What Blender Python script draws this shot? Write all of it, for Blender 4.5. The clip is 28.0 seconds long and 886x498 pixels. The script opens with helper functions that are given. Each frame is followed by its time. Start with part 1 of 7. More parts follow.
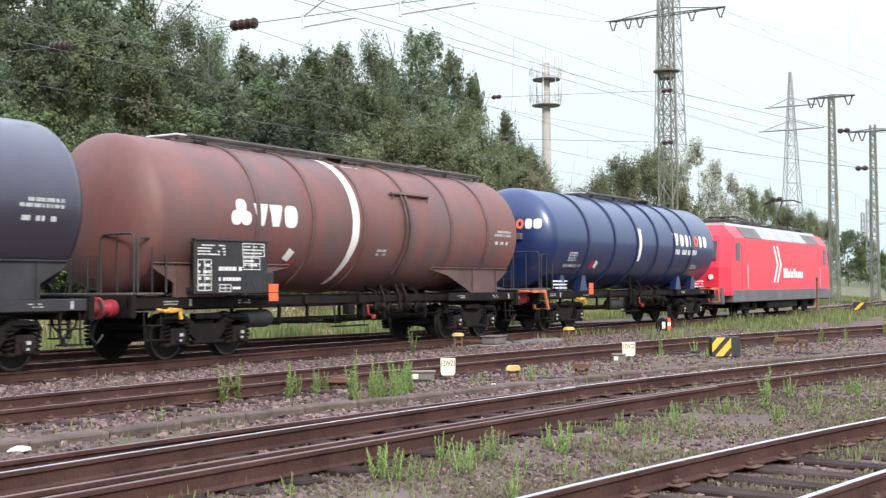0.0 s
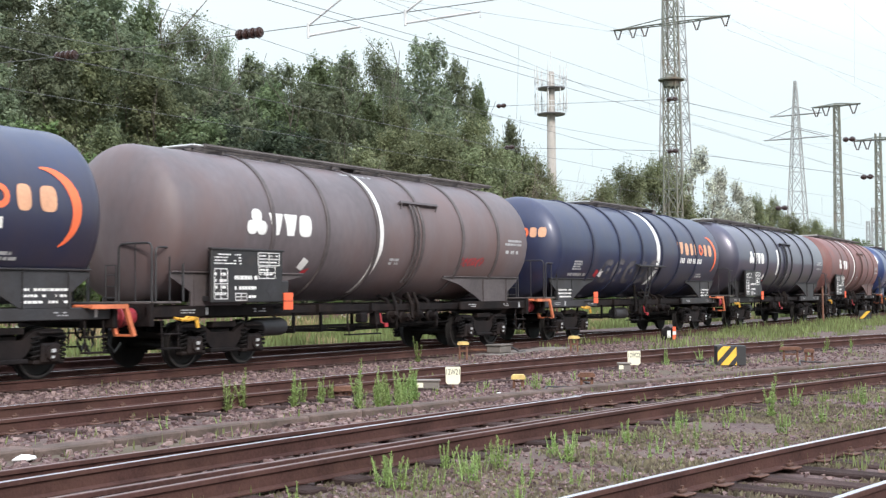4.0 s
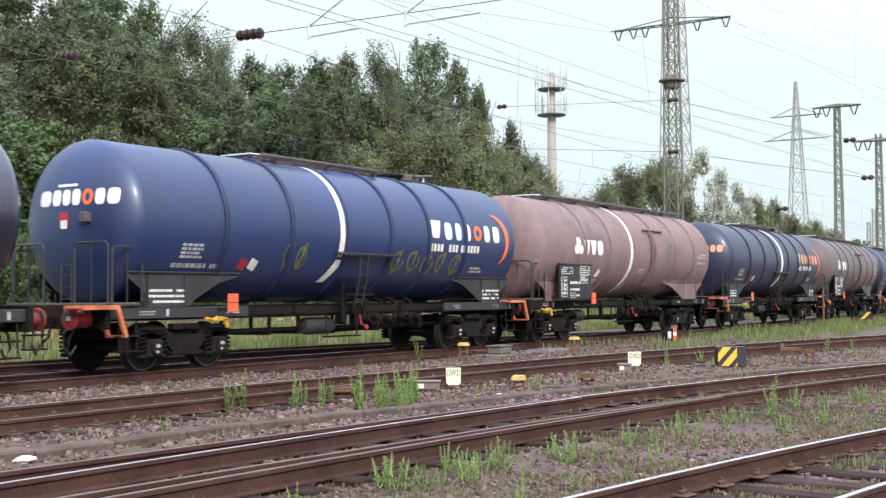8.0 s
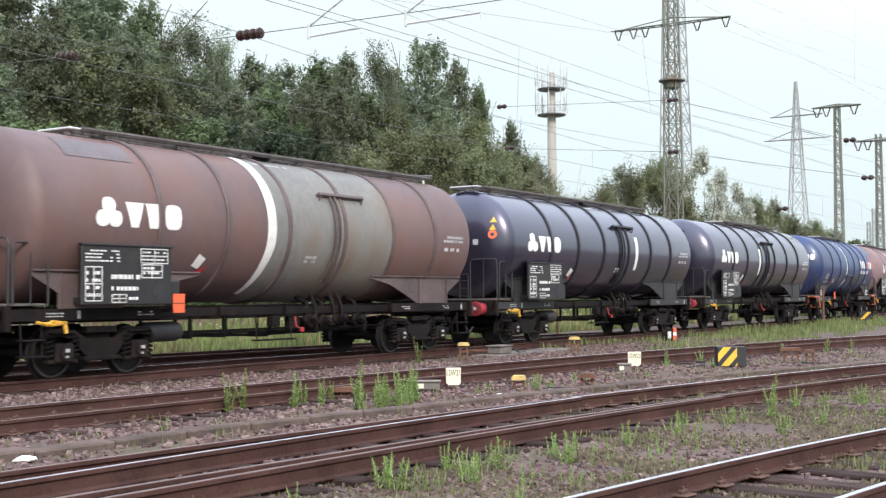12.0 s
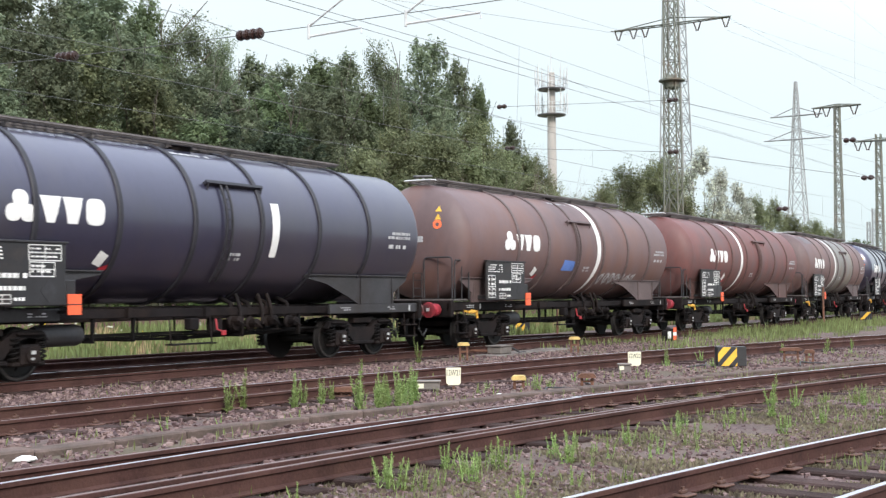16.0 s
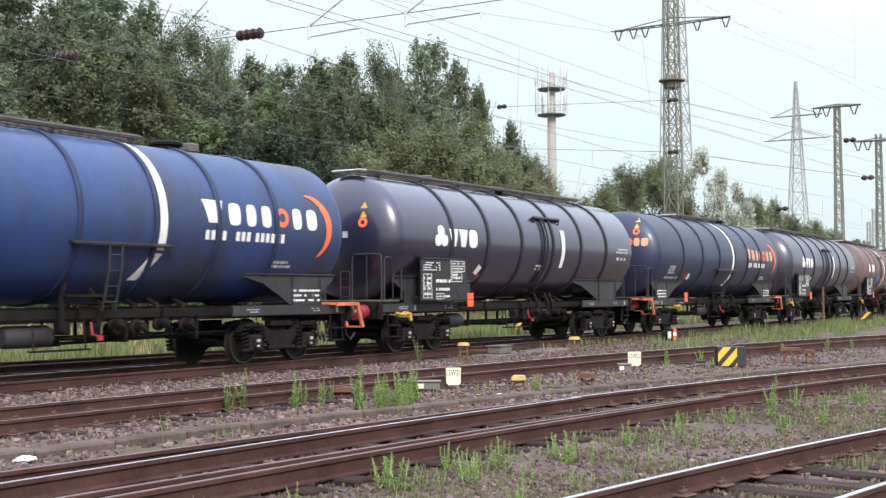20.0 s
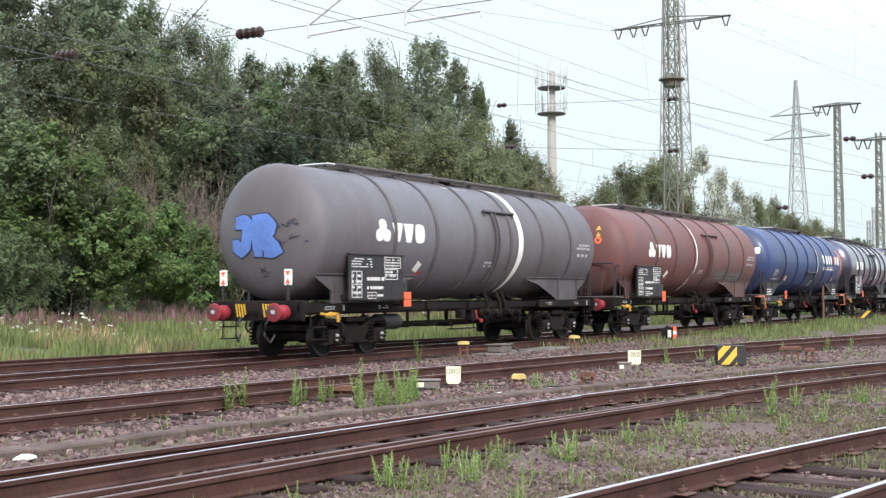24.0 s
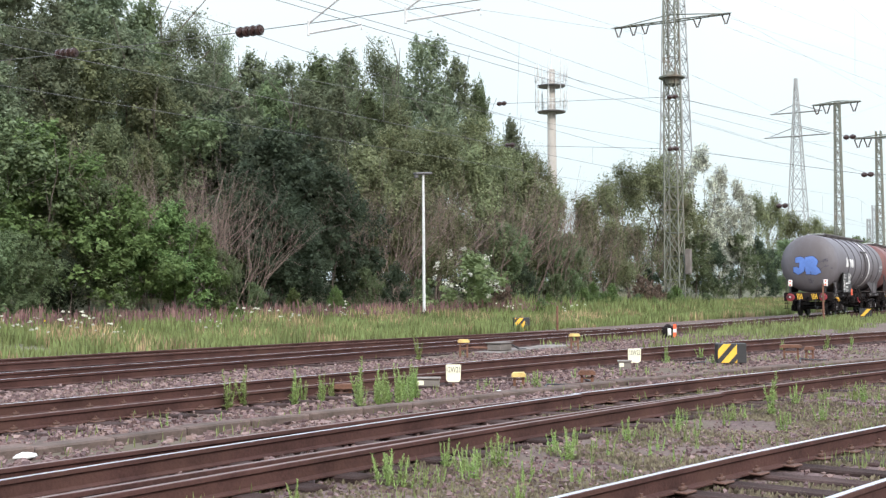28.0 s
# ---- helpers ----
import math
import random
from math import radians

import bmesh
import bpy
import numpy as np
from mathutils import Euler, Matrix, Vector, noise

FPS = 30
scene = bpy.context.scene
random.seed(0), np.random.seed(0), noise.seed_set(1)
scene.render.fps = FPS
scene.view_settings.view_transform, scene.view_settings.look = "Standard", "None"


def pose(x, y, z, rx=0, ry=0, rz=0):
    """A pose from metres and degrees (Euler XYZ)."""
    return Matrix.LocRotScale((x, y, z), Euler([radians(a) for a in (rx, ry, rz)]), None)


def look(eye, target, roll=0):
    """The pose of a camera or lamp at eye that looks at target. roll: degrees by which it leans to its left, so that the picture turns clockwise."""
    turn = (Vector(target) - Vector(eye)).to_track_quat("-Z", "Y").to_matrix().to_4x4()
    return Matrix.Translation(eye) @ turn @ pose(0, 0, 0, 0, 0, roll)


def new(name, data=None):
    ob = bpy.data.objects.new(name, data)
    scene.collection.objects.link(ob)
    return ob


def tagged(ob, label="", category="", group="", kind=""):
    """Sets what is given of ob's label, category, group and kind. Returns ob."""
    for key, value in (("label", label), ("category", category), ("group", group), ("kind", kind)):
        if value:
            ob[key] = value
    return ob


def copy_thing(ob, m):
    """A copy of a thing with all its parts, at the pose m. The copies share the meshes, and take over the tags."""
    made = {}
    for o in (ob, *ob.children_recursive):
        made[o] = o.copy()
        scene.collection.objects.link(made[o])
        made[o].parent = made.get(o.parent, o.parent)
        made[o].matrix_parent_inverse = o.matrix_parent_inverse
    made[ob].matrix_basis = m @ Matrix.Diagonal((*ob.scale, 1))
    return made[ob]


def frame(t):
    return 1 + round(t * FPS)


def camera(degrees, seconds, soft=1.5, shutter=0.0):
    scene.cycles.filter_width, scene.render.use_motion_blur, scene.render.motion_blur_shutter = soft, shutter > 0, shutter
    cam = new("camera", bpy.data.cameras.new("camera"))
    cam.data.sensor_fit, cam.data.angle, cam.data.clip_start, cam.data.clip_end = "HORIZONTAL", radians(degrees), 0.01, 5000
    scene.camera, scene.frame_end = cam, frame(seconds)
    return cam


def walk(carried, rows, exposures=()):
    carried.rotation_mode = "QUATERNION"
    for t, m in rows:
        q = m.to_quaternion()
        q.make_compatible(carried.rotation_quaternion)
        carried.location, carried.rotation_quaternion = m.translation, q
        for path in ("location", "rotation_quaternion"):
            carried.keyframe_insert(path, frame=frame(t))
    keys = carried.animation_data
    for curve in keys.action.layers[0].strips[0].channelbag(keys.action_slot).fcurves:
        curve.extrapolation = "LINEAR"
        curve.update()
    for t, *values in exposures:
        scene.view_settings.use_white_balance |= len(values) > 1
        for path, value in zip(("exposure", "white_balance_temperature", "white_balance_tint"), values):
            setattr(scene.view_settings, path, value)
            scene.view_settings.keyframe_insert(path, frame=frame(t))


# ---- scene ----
# ---------------- camera ----------------
# x runs along the train's track in its direction of travel, y across it, away from the camera; z = 0 is the rail top
cam = camera(39.72, 28.0, soft=1.35, shutter=0.12)
EYE = (0.0, -18.24, 1.40)


def aim(turn, tilt):
    """Camera pose from extra turn to the right and extra upward tilt, in degrees."""
    yaw, up = radians(58.2 + turn), radians(2.24 + tilt)
    d = Vector((math.sin(yaw) * math.cos(up), math.cos(yaw) * math.cos(up), math.sin(up)))
    return look(EYE, Vector(EYE) + 10 * d, -0.46)


walk(cam, [
    (0.0, aim(0.251, -0.449)), (0.5, aim(0.245, -0.430)), (0.75, aim(0.15, -0.36)), (1.0, aim(0.079, -0.290)),
    (1.5, aim(0.040, -0.198)), (2.0, aim(0.040, -0.132)), (2.5, aim(0.034, -0.079)), (3.0, aim(0.026, -0.053)),
    (3.5, aim(0.026, -0.045)), (5.5, aim(0.0, -0.013)), (7.0, aim(0, 0)), (21.5, aim(0, 0)), (23.5, aim(0, -0.053)),
    (26.0, aim(0, -0.066)), (27.0, aim(0, -0.085)), (27.5, aim(0, -0.119)), (28.0, aim(0, -0.145))],
     exposures=[(0.0, 0.97), (3.0, 0.95), (6.0, 0.88), (21.0, 0.88), (24.0, 0.91), (28.0, 0.98)])

# ---------------- sky and sun: bright overcast ----------------
SUN_AZ, SUN_EL = 232.0, 34.0          # degrees; azimuth of the sun counted from +x towards +y
world = bpy.data.worlds.new("overcast_sky")
scene.world = world
world.use_nodes = True
wn, wl = world.node_tree.nodes, world.node_tree.links
bg = wn["Background"]
sky = wn.new("ShaderNodeTexSky")
sky.sky_type = "NISHITA"
sky.sun_disc = False
sky.sun_elevation = radians(SUN_EL)
sky.sun_rotation = radians(90 - SUN_AZ)
sky.dust_density = 3.0
# overcast: the sky is about three times brighter overhead than at the horizon
wtc = wn.new("ShaderNodeTexCoord")
axes = wn.new("ShaderNodeSeparateXYZ")
wl.new(wtc.outputs["Generated"], axes.inputs[0])
height = wn.new("ShaderNodeMapRange")
height.inputs[1].default_value, height.inputs[2].default_value = 0.0, 1.0
wl.new(axes.outputs["Z"], height.inputs[0])
veil = wn.new("ShaderNodeTexNoise")
veil.inputs["Scale"].default_value = 1.8
veil.inputs["Detail"].default_value = 5.0
wl.new(wtc.outputs["Generated"], veil.inputs["Vector"])
veil_amount = wn.new("ShaderNodeMath")
veil_amount.operation = "MULTIPLY_ADD"
veil_amount.inputs[1].default_value, veil_amount.inputs[2].default_value = 0.30, -0.15
wl.new(veil.outputs["Fac"], veil_amount.inputs[0])
lift = wn.new("ShaderNodeMath")
wl.new(height.outputs[0], lift.inputs[0])
wl.new(veil_amount.outputs[0], lift.inputs[1])
veil_ramp = wn.new("ShaderNodeValToRGB")
veil_ramp.color_ramp.elements[0].position, veil_ramp.color_ramp.elements[0].color = 0.0, (4.45, 5.25, 5.55, 1)
veil_ramp.color_ramp.elements[1].position, veil_ramp.color_ramp.elements[1].color = 1.0, (14.2, 16.0, 19.2, 1)
mid_sky = veil_ramp.color_ramp.elements.new(0.22)
mid_sky.color = (5.35, 5.9, 6.0, 1)
wl.new(lift.outputs[0], veil_ramp.inputs["Fac"])
sky_mix = wn.new("ShaderNodeMix")
sky_mix.data_type = "RGBA"
sky_mix.inputs[0].default_value = 0.88
wl.new(sky.outputs["Color"], sky_mix.inputs[6])
wl.new(veil_ramp.outputs["Color"], sky_mix.inputs[7])
wl.new(sky_mix.outputs[2], bg.inputs["Color"])
bg.inputs["Strength"].default_value = 0.1

sun = new("sun", bpy.data.lights.new("sun", "SUN"))
sun.data.energy = 1.6
sun.data.angle = radians(10)
sun.data.color = (1.0, 0.93, 0.84)
sun.matrix_world = look((0, 0, 0), (-math.cos(radians(SUN_AZ)) * math.cos(radians(SUN_EL)),
                                   -math.sin(radians(SUN_AZ)) * math.cos(radians(SUN_EL)), -math.sin(radians(SUN_EL))))
# ---------------- materials ----------------
def mat(name, base, rough=0.6, metal=0.0, var=0.25, scale=1.5, fine=25.0, bump=0.15, stain=None, amount=0.4,
        stretch=(1, 1, 1), island=0.0, rnd=0.0, stain_scale=None, spec=0.5, fine_mix=0.35, coat=0.0, tint=None):
    """Procedural surface: base colour, two scales of variation, an optional stain colour with its own shape."""
    m = bpy.data.materials.new(name)
    m.use_nodes = True
    n, l = m.node_tree.nodes, m.node_tree.links
    b = n["Principled BSDF"]
    b.inputs["Roughness"].default_value = rough
    b.inputs["Metallic"].default_value = metal
    b.inputs["Specular IOR Level"].default_value = spec
    b.inputs["Coat Weight"].default_value = coat
    b.inputs["Coat Roughness"].default_value = 0.14
    if tint:
        b.inputs["Specular Tint"].default_value = (*tint, 1)
        b.inputs["Coat Tint"].default_value = (*tint, 1)
    tc = n.new("ShaderNodeTexCoord")
    mp = n.new("ShaderNodeMapping")
    mp.inputs["Scale"].default_value = stretch
    l.new(tc.outputs["Object"], mp.inputs["Vector"])
    big, small = n.new("ShaderNodeTexNoise"), n.new("ShaderNodeTexNoise")
    for t, s in ((big, scale), (small, fine)):
        t.inputs["Scale"].default_value = s
        t.inputs["Detail"].default_value = 4.0
        l.new(mp.outputs["Vector"], t.inputs["Vector"])
    mixv = n.new("ShaderNodeMix")
    mixv.inputs[0].default_value = fine_mix
    l.new(big.outputs["Fac"], mixv.inputs[2])
    l.new(small.outputs["Fac"], mixv.inputs[3])
    ramp = n.new("ShaderNodeValToRGB")
    lo = [max(0.0, c * (1 - var)) for c in base]
    hi = [min(1.0, c * (1 + var)) for c in base]
    ramp.color_ramp.elements[0].position, ramp.color_ramp.elements[0].color = 0.36, (*lo, 1)
    ramp.color_ramp.elements[1].position, ramp.color_ramp.elements[1].color = 0.64, (*hi, 1)
    l.new(mixv.outputs[0], ramp.inputs["Fac"])
    col = ramp.outputs["Color"]
    if stain:
        st = n.new("ShaderNodeTexNoise")
        st.inputs["Scale"].default_value = stain_scale or scale * 0.6
        st.inputs["Detail"].default_value = 7.0
        st.inputs["Roughness"].default_value = 0.65
        l.new(mp.outputs["Vector"], st.inputs["Vector"])
        sr = n.new("ShaderNodeValToRGB")
        sr.color_ramp.elements[0].position = 0.62 - amount * 0.4
        sr.color_ramp.elements[1].position = 0.80 - amount * 0.3
        l.new(st.outputs["Fac"], sr.inputs["Fac"])
        sm = n.new("ShaderNodeMix")
        sm.data_type = "RGBA"
        l.new(sr.outputs["Color"], sm.inputs[0])
        l.new(col, sm.inputs[6])
        sm.inputs[7].default_value = (*stain, 1)
        col = sm.outputs[2]
    if island or rnd:
        src = n.new("ShaderNodeNewGeometry").outputs["Random Per Island"] if island else n.new("ShaderNodeObjectInfo").outputs["Random"]
        hs = n.new("ShaderNodeHueSaturation")
        mr = n.new("ShaderNodeMapRange")
        k = island or rnd
        mr.inputs[3].default_value, mr.inputs[4].default_value = 1 - k, 1 + k
        l.new(src, mr.inputs[0])
        l.new(mr.outputs[0], hs.inputs["Value"])
        if island:
            mh = n.new("ShaderNodeMapRange")
            mh.inputs[3].default_value, mh.inputs[4].default_value = 0.5 - 0.04 * k, 0.5 + 0.04 * k
            l.new(src, mh.inputs[0])
            l.new(mh.outputs[0], hs.inputs["Hue"])
        l.new(col, hs.inputs["Color"])
        col = hs.outputs["Color"]
    l.new(col, b.inputs["Base Color"])
    if bump:
        bp = n.new("ShaderNodeBump")
        bp.inputs["Strength"].default_value = bump
        bp.inputs["Distance"].default_value = 0.02
        l.new(small.outputs["Fac"], bp.inputs["Height"])
        l.new(bp.outputs["Normal"], b.inputs["Normal"])
    return m


def leaf_mat(name, base, island=0.11, rnd=True):
    """Thin leaves: colour varies from leaf to leaf and from plant to plant; a little light passes through."""
    m = bpy.data.materials.new(name)
    m.use_nodes = True
    n, l = m.node_tree.nodes, m.node_tree.links
    b, out = n["Principled BSDF"], n["Material Output"]
    b.inputs["Roughness"].default_value = 0.55
    b.inputs["Specular IOR Level"].default_value = 0.04
    g, o = n.new("ShaderNodeNewGeometry"), n.new("ShaderNodeObjectInfo")
    hs, mr, mh = n.new("ShaderNodeHueSaturation"), n.new("ShaderNodeMapRange"), n.new("ShaderNodeMapRange")
    mr.inputs[3].default_value, mr.inputs[4].default_value = 1 - island, 1 + island
    l.new(g.outputs["Random Per Island"], mr.inputs[0])
    tone, both = n.new("ShaderNodeMapRange"), n.new("ShaderNodeMath")
    tone.inputs[3].default_value, tone.inputs[4].default_value = (0.74, 1.24) if rnd else (1.0, 1.0)
    l.new(o.outputs["Random"], tone.inputs[0])
    both.operation = "MULTIPLY"
    tc, soft_n, soft_r, soft_m = n.new("ShaderNodeTexCoord"), n.new("ShaderNodeTexNoise"), n.new("ShaderNodeMapRange"), n.new("ShaderNodeMath")
    soft_n.inputs["Scale"].default_value = 0.55
    soft_n.inputs["Detail"].default_value = 3.0
    soft_r.inputs[1].default_value, soft_r.inputs[2].default_value = 0.3, 0.7
    soft_r.inputs[3].default_value, soft_r.inputs[4].default_value = 0.72, 1.28
    soft_m.operation = "MULTIPLY"
    l.new(tc.outputs["Object"], soft_n.inputs["Vector"])
    l.new(soft_n.outputs["Fac"], soft_r.inputs[0])
    l.new(soft_r.outputs[0], soft_m.inputs[0])
    l.new(mr.outputs[0], soft_m.inputs[1])
    l.new(soft_m.outputs[0], both.inputs[0])
    l.new(tone.outputs[0], both.inputs[1])
    l.new(both.outputs[0], hs.inputs["Value"])
    mh.inputs[3].default_value, mh.inputs[4].default_value = 0.468, 0.506
    l.new(o.outputs["Random"] if rnd else g.outputs["Random Per Island"], mh.inputs[0])
    l.new(mh.outputs[0], hs.inputs["Hue"])
    hs.inputs["Color"].default_value = (*base, 1)
    l.new(hs.outputs["Color"], b.inputs["Base Color"])
    tr, mx = n.new("ShaderNodeBsdfTranslucent"), n.new("ShaderNodeMixShader")
    l.new(hs.outputs["Color"], tr.inputs["Color"])
    mx.inputs[0].default_value = 0.45
    l.new(b.outputs[0], mx.inputs[1])
    l.new(tr.outputs[0], mx.inputs[2])
    l.new(mx.outputs[0], out.inputs["Surface"])
    return m


M = {}
M["ballast"] = mat("ballast_ground", (0.136, 0.096, 0.092), 0.95, spec=0.15, var=0.45, scale=0.7, fine=22, bump=0.8, stain=(0.115, 0.096, 0.068), amount=0.5, stain_scale=0.4, fine_mix=0.6)
M["stone"] = mat("ballast_stone", (0.165, 0.112, 0.108), 0.9, spec=0.2, var=0.3, scale=9, fine=60, bump=0.4, island=0.5)
M["soil"] = mat("meadow_soil", (0.13, 0.125, 0.07), 0.95, var=0.4, scale=0.8, fine=18, bump=0.6)
M["rail_side"] = mat("rusty_rail", (0.064, 0.031, 0.027), 0.85, spec=0.2, var=0.35, scale=2.0, fine=30, bump=0.3, stain=(0.085, 0.044, 0.035), amount=0.35)
M["rail_top"] = mat("polished_rail_head", (0.66, 0.65, 0.69), 0.40, metal=1.0, var=0.12, scale=3, fine=40, bump=0.05)
M["rail_top_dull"] = mat("worn_rail_head", (0.17, 0.118, 0.108), 0.6, metal=0.35, var=0.25, scale=3, fine=40, bump=0.05)
M["sleeper"] = mat("weathered_sleeper", (0.055, 0.036, 0.033), 0.9, spec=0.12, var=0.4, scale=3, fine=35, bump=0.6, stretch=(3, 1, 3), rnd=0.3)
M["clip"] = mat("rusty_fastening", (0.11, 0.055, 0.04), 0.8, var=0.4, scale=6, fine=40)
M["concrete"] = mat("weathered_concrete", (0.20, 0.175, 0.16), 0.9, var=0.25, scale=1.2, fine=30, bump=0.4, stain=(0.10, 0.085, 0.075), amount=0.45, rnd=0.15)
M["trough"] = mat("dirty_trough_concrete", (0.180, 0.128, 0.114), 0.95, spec=0.15, var=0.3, scale=1.5, fine=30, bump=0.5, stain=(0.06, 0.05, 0.042), amount=0.5, rnd=0.12)
M["board"] = mat("black_data_board", (0.020, 0.019, 0.021), 0.5, var=0.25, scale=2, fine=20, bump=0.05, stain=(0.04, 0.03, 0.027), amount=0.25)
M["frame"] = mat("grimy_underframe", (0.0115, 0.0094, 0.0100), 0.75, spec=0.14, var=0.4, scale=1.6, fine=18, bump=0.25, stain=(0.026, 0.018, 0.016), amount=0.4)
M["frame_dark"] = mat("black_running_gear", (0.008, 0.0072, 0.0076), 0.78, spec=0.14, var=0.4, scale=2.0, fine=22, bump=0.25, stain=(0.020, 0.0145, 0.013), amount=0.3)
M["saddle_grey"] = mat("grey_cradle_paint", (0.034, 0.033, 0.037), 0.6, var=0.3, scale=1.5, fine=18, bump=0.15, stain=(0.024, 0.019, 0.018), amount=0.45)
M["wheel"] = mat("wheel_steel", (0.011, 0.0095, 0.0095), 0.7, metal=0.2, var=0.3, scale=4, fine=30)
M["tread"] = mat("wheel_rim", (0.07, 0.06, 0.057), 0.5, metal=0.6, var=0.2, scale=5, fine=30)
M["white"] = mat("white_paint", (0.78, 0.77, 0.75), 0.5, var=0.08, scale=2, fine=20, bump=0.05, stain=(0.45, 0.42, 0.40), amount=0.12)
M["cream"] = mat("cream_sign_face", (0.80, 0.76, 0.58), 0.5, var=0.05, scale=4, fine=30, bump=0.03)
M["grey_mark"] = mat("faded_marking", (0.42, 0.42, 0.43), 0.6, var=0.3, scale=4, fine=20, bump=0.05)
M["orange"] = mat("orange_marking", (0.85, 0.16, 0.06), 0.5, var=0.1, scale=3, fine=25, bump=0.05)
M["orange_steel"] = mat("orange_painted_steel", (0.60, 0.17, 0.075), 0.55, var=0.3, scale=3, fine=25, stain=(0.2, 0.07, 0.04), amount=0.3)
M["peach"] = mat("faded_peach_lettering", (0.62, 0.33, 0.20), 0.55, var=0.15, scale=3, fine=20, bump=0.05)
M["cap"] = mat("pale_yellow_cap", (0.62, 0.44, 0.16), 0.6, var=0.3, scale=8, fine=30, stain=(0.25, 0.13, 0.06), amount=0.25)
M["buffer_red"] = mat("dirty_red_buffer", (0.34, 0.028, 0.044), 0.5, var=0.3, scale=5, fine=25, stain=(0.055, 0.022, 0.022), amount=0.5)
M["red"] = mat("red_paint", (0.43, 0.026, 0.038), 0.5, var=0.2, scale=3, fine=25, stain=(0.15, 0.03, 0.03), amount=0.25)
M["hazard_red"] = mat("hazard_plate", (0.85, 0.13, 0.05), 0.5, var=0.1, scale=3, fine=25)
M["yellow"] = mat("yellow_paint", (0.78, 0.46, 0.05), 0.5, var=0.15, scale=5, fine=30, stain=(0.3, 0.2, 0.05), amount=0.15)
M["black"] = mat("black_paint", (0.025, 0.025, 0.027), 0.5, var=0.2, scale=4, fine=25)
M["galv"] = mat("galvanised_steel", (0.58, 0.59, 0.59), 0.5, metal=0.1, var=0.15, scale=3, fine=30)
M["walk"] = mat("walkway_steel", (0.105, 0.092, 0.088), 0.75, var=0.35, scale=2, fine=25)
M["rail_grey"] = mat("dark_handrail", (0.032, 0.031, 0.034), 0.5, var=0.2, scale=3, fine=25)
M["mast_green"] = mat("green_grey_lattice", (0.155, 0.165, 0.135), 0.7, var=0.25, scale=0.8, fine=12, stain=(0.16, 0.11, 0.08), amount=0.3)
M["mast_grey"] = mat("grey_lattice", (0.30, 0.31, 0.31), 0.6, var=0.2, scale=0.6, fine=9)
M["mast_concrete"] = mat("tower_concrete", (0.42, 0.39, 0.36), 0.85, var=0.15, scale=0.4, fine=8)
M["wire"] = mat("contact_wire", (0.16, 0.16, 0.155), 0.5, metal=0.5, var=0.1)
M["porcelain"] = mat("brown_porcelain", (0.045, 0.024, 0.021), 0.35, var=0.25, scale=6, fine=25)
M["rusty"] = mat("rusty_steel", (0.165, 0.078, 0.050), 0.85, var=0.4, scale=5, fine=35, bump=0.4, stain=(0.08, 0.05, 0.04), amount=0.35)
M["loco_red"] = mat("red_locomotive_paint", (0.74, 0.036, 0.066), 0.35, var=0.05, scale=0.6, fine=12, bump=0.02)
M["loco_grey"] = mat("grey_roof_panel", (0.36, 0.38, 0.40), 0.6, var=0.15, scale=1.0, fine=14)
M["roof_gear"] = mat("sooty_roof_gear", (0.035, 0.027, 0.026), 0.7, var=0.3, scale=3, fine=20)
M["loco_dark"] = mat("dark_skirt", (0.12, 0.115, 0.12), 0.6, var=0.25, scale=1.2, fine=16)
M["glass"] = mat("cab_glass", (0.03, 0.04, 0.05), 0.05, var=0.1, bump=0)
M["lamp_white"] = mat("tail_board_white", (0.85, 0.83, 0.80), 0.5, var=0.05)
M["bark"] = mat("grey_bark", (0.11, 0.09, 0.075), 0.9, var=0.4, scale=3, fine=20, bump=0.6)
M["twig"] = mat("dry_twigs", (0.215, 0.158, 0.138), 0.9, var=0.3, scale=2, fine=20, island=0.3)
M["leaf_dark"] = leaf_mat("dark_leaves", (0.172, 0.207, 0.132), 0.3)
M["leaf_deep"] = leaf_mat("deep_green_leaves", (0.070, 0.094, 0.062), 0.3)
M["leaf_mid"] = leaf_mat("green_leaves", (0.155, 0.208, 0.112), 0.3)
M["leaf_light"] = leaf_mat("fresh_leaves", (0.145, 0.215, 0.085), 0.3)
M["leaf_willow"] = leaf_mat("grey_green_leaves", (0.200, 0.228, 0.128), 0.3)
M["leaf_olive"] = leaf_mat("olive_leaves", (0.165, 0.190, 0.105), 0.3)
M["leaf_red"] = leaf_mat("reddish_leaves", (0.20, 0.150, 0.115), 0.35)
M["leaf_pale"] = leaf_mat("pale_elder_leaves", (0.24, 0.30, 0.15))
M["leaf_silver"] = leaf_mat("silver_poplar_leaves", (0.46, 0.47, 0.40), 0.65)
M["weed"] = leaf_mat("weed_leaves", (0.31, 0.42, 0.165), 0.35)
M["grass"] = leaf_mat("meadow_grass", (0.205, 0.250, 0.105), 0.4, rnd=False)
M["moss"] = leaf_mat("low_dry_moss", (0.200, 0.178, 0.118), 0.4, rnd=False)
M["straw"] = leaf_mat("dry_grass", (0.42, 0.33, 0.19), 0.35, rnd=False)
M["purple"] = leaf_mat("purple_seed_heads", (0.25, 0.155, 0.145), 0.35, rnd=False)
M["petal"] = leaf_mat("white_blossom", (0.62, 0.62, 0.52), 0.15, rnd=False)
M["petal_y"] = leaf_mat("yellow_blossom", (0.62, 0.48, 0.05), 0.2, rnd=False)
M["graffiti_blue"] = mat("blue_spray_paint", (0.105, 0.20, 0.52), 0.6, var=0.15, scale=2, fine=14)
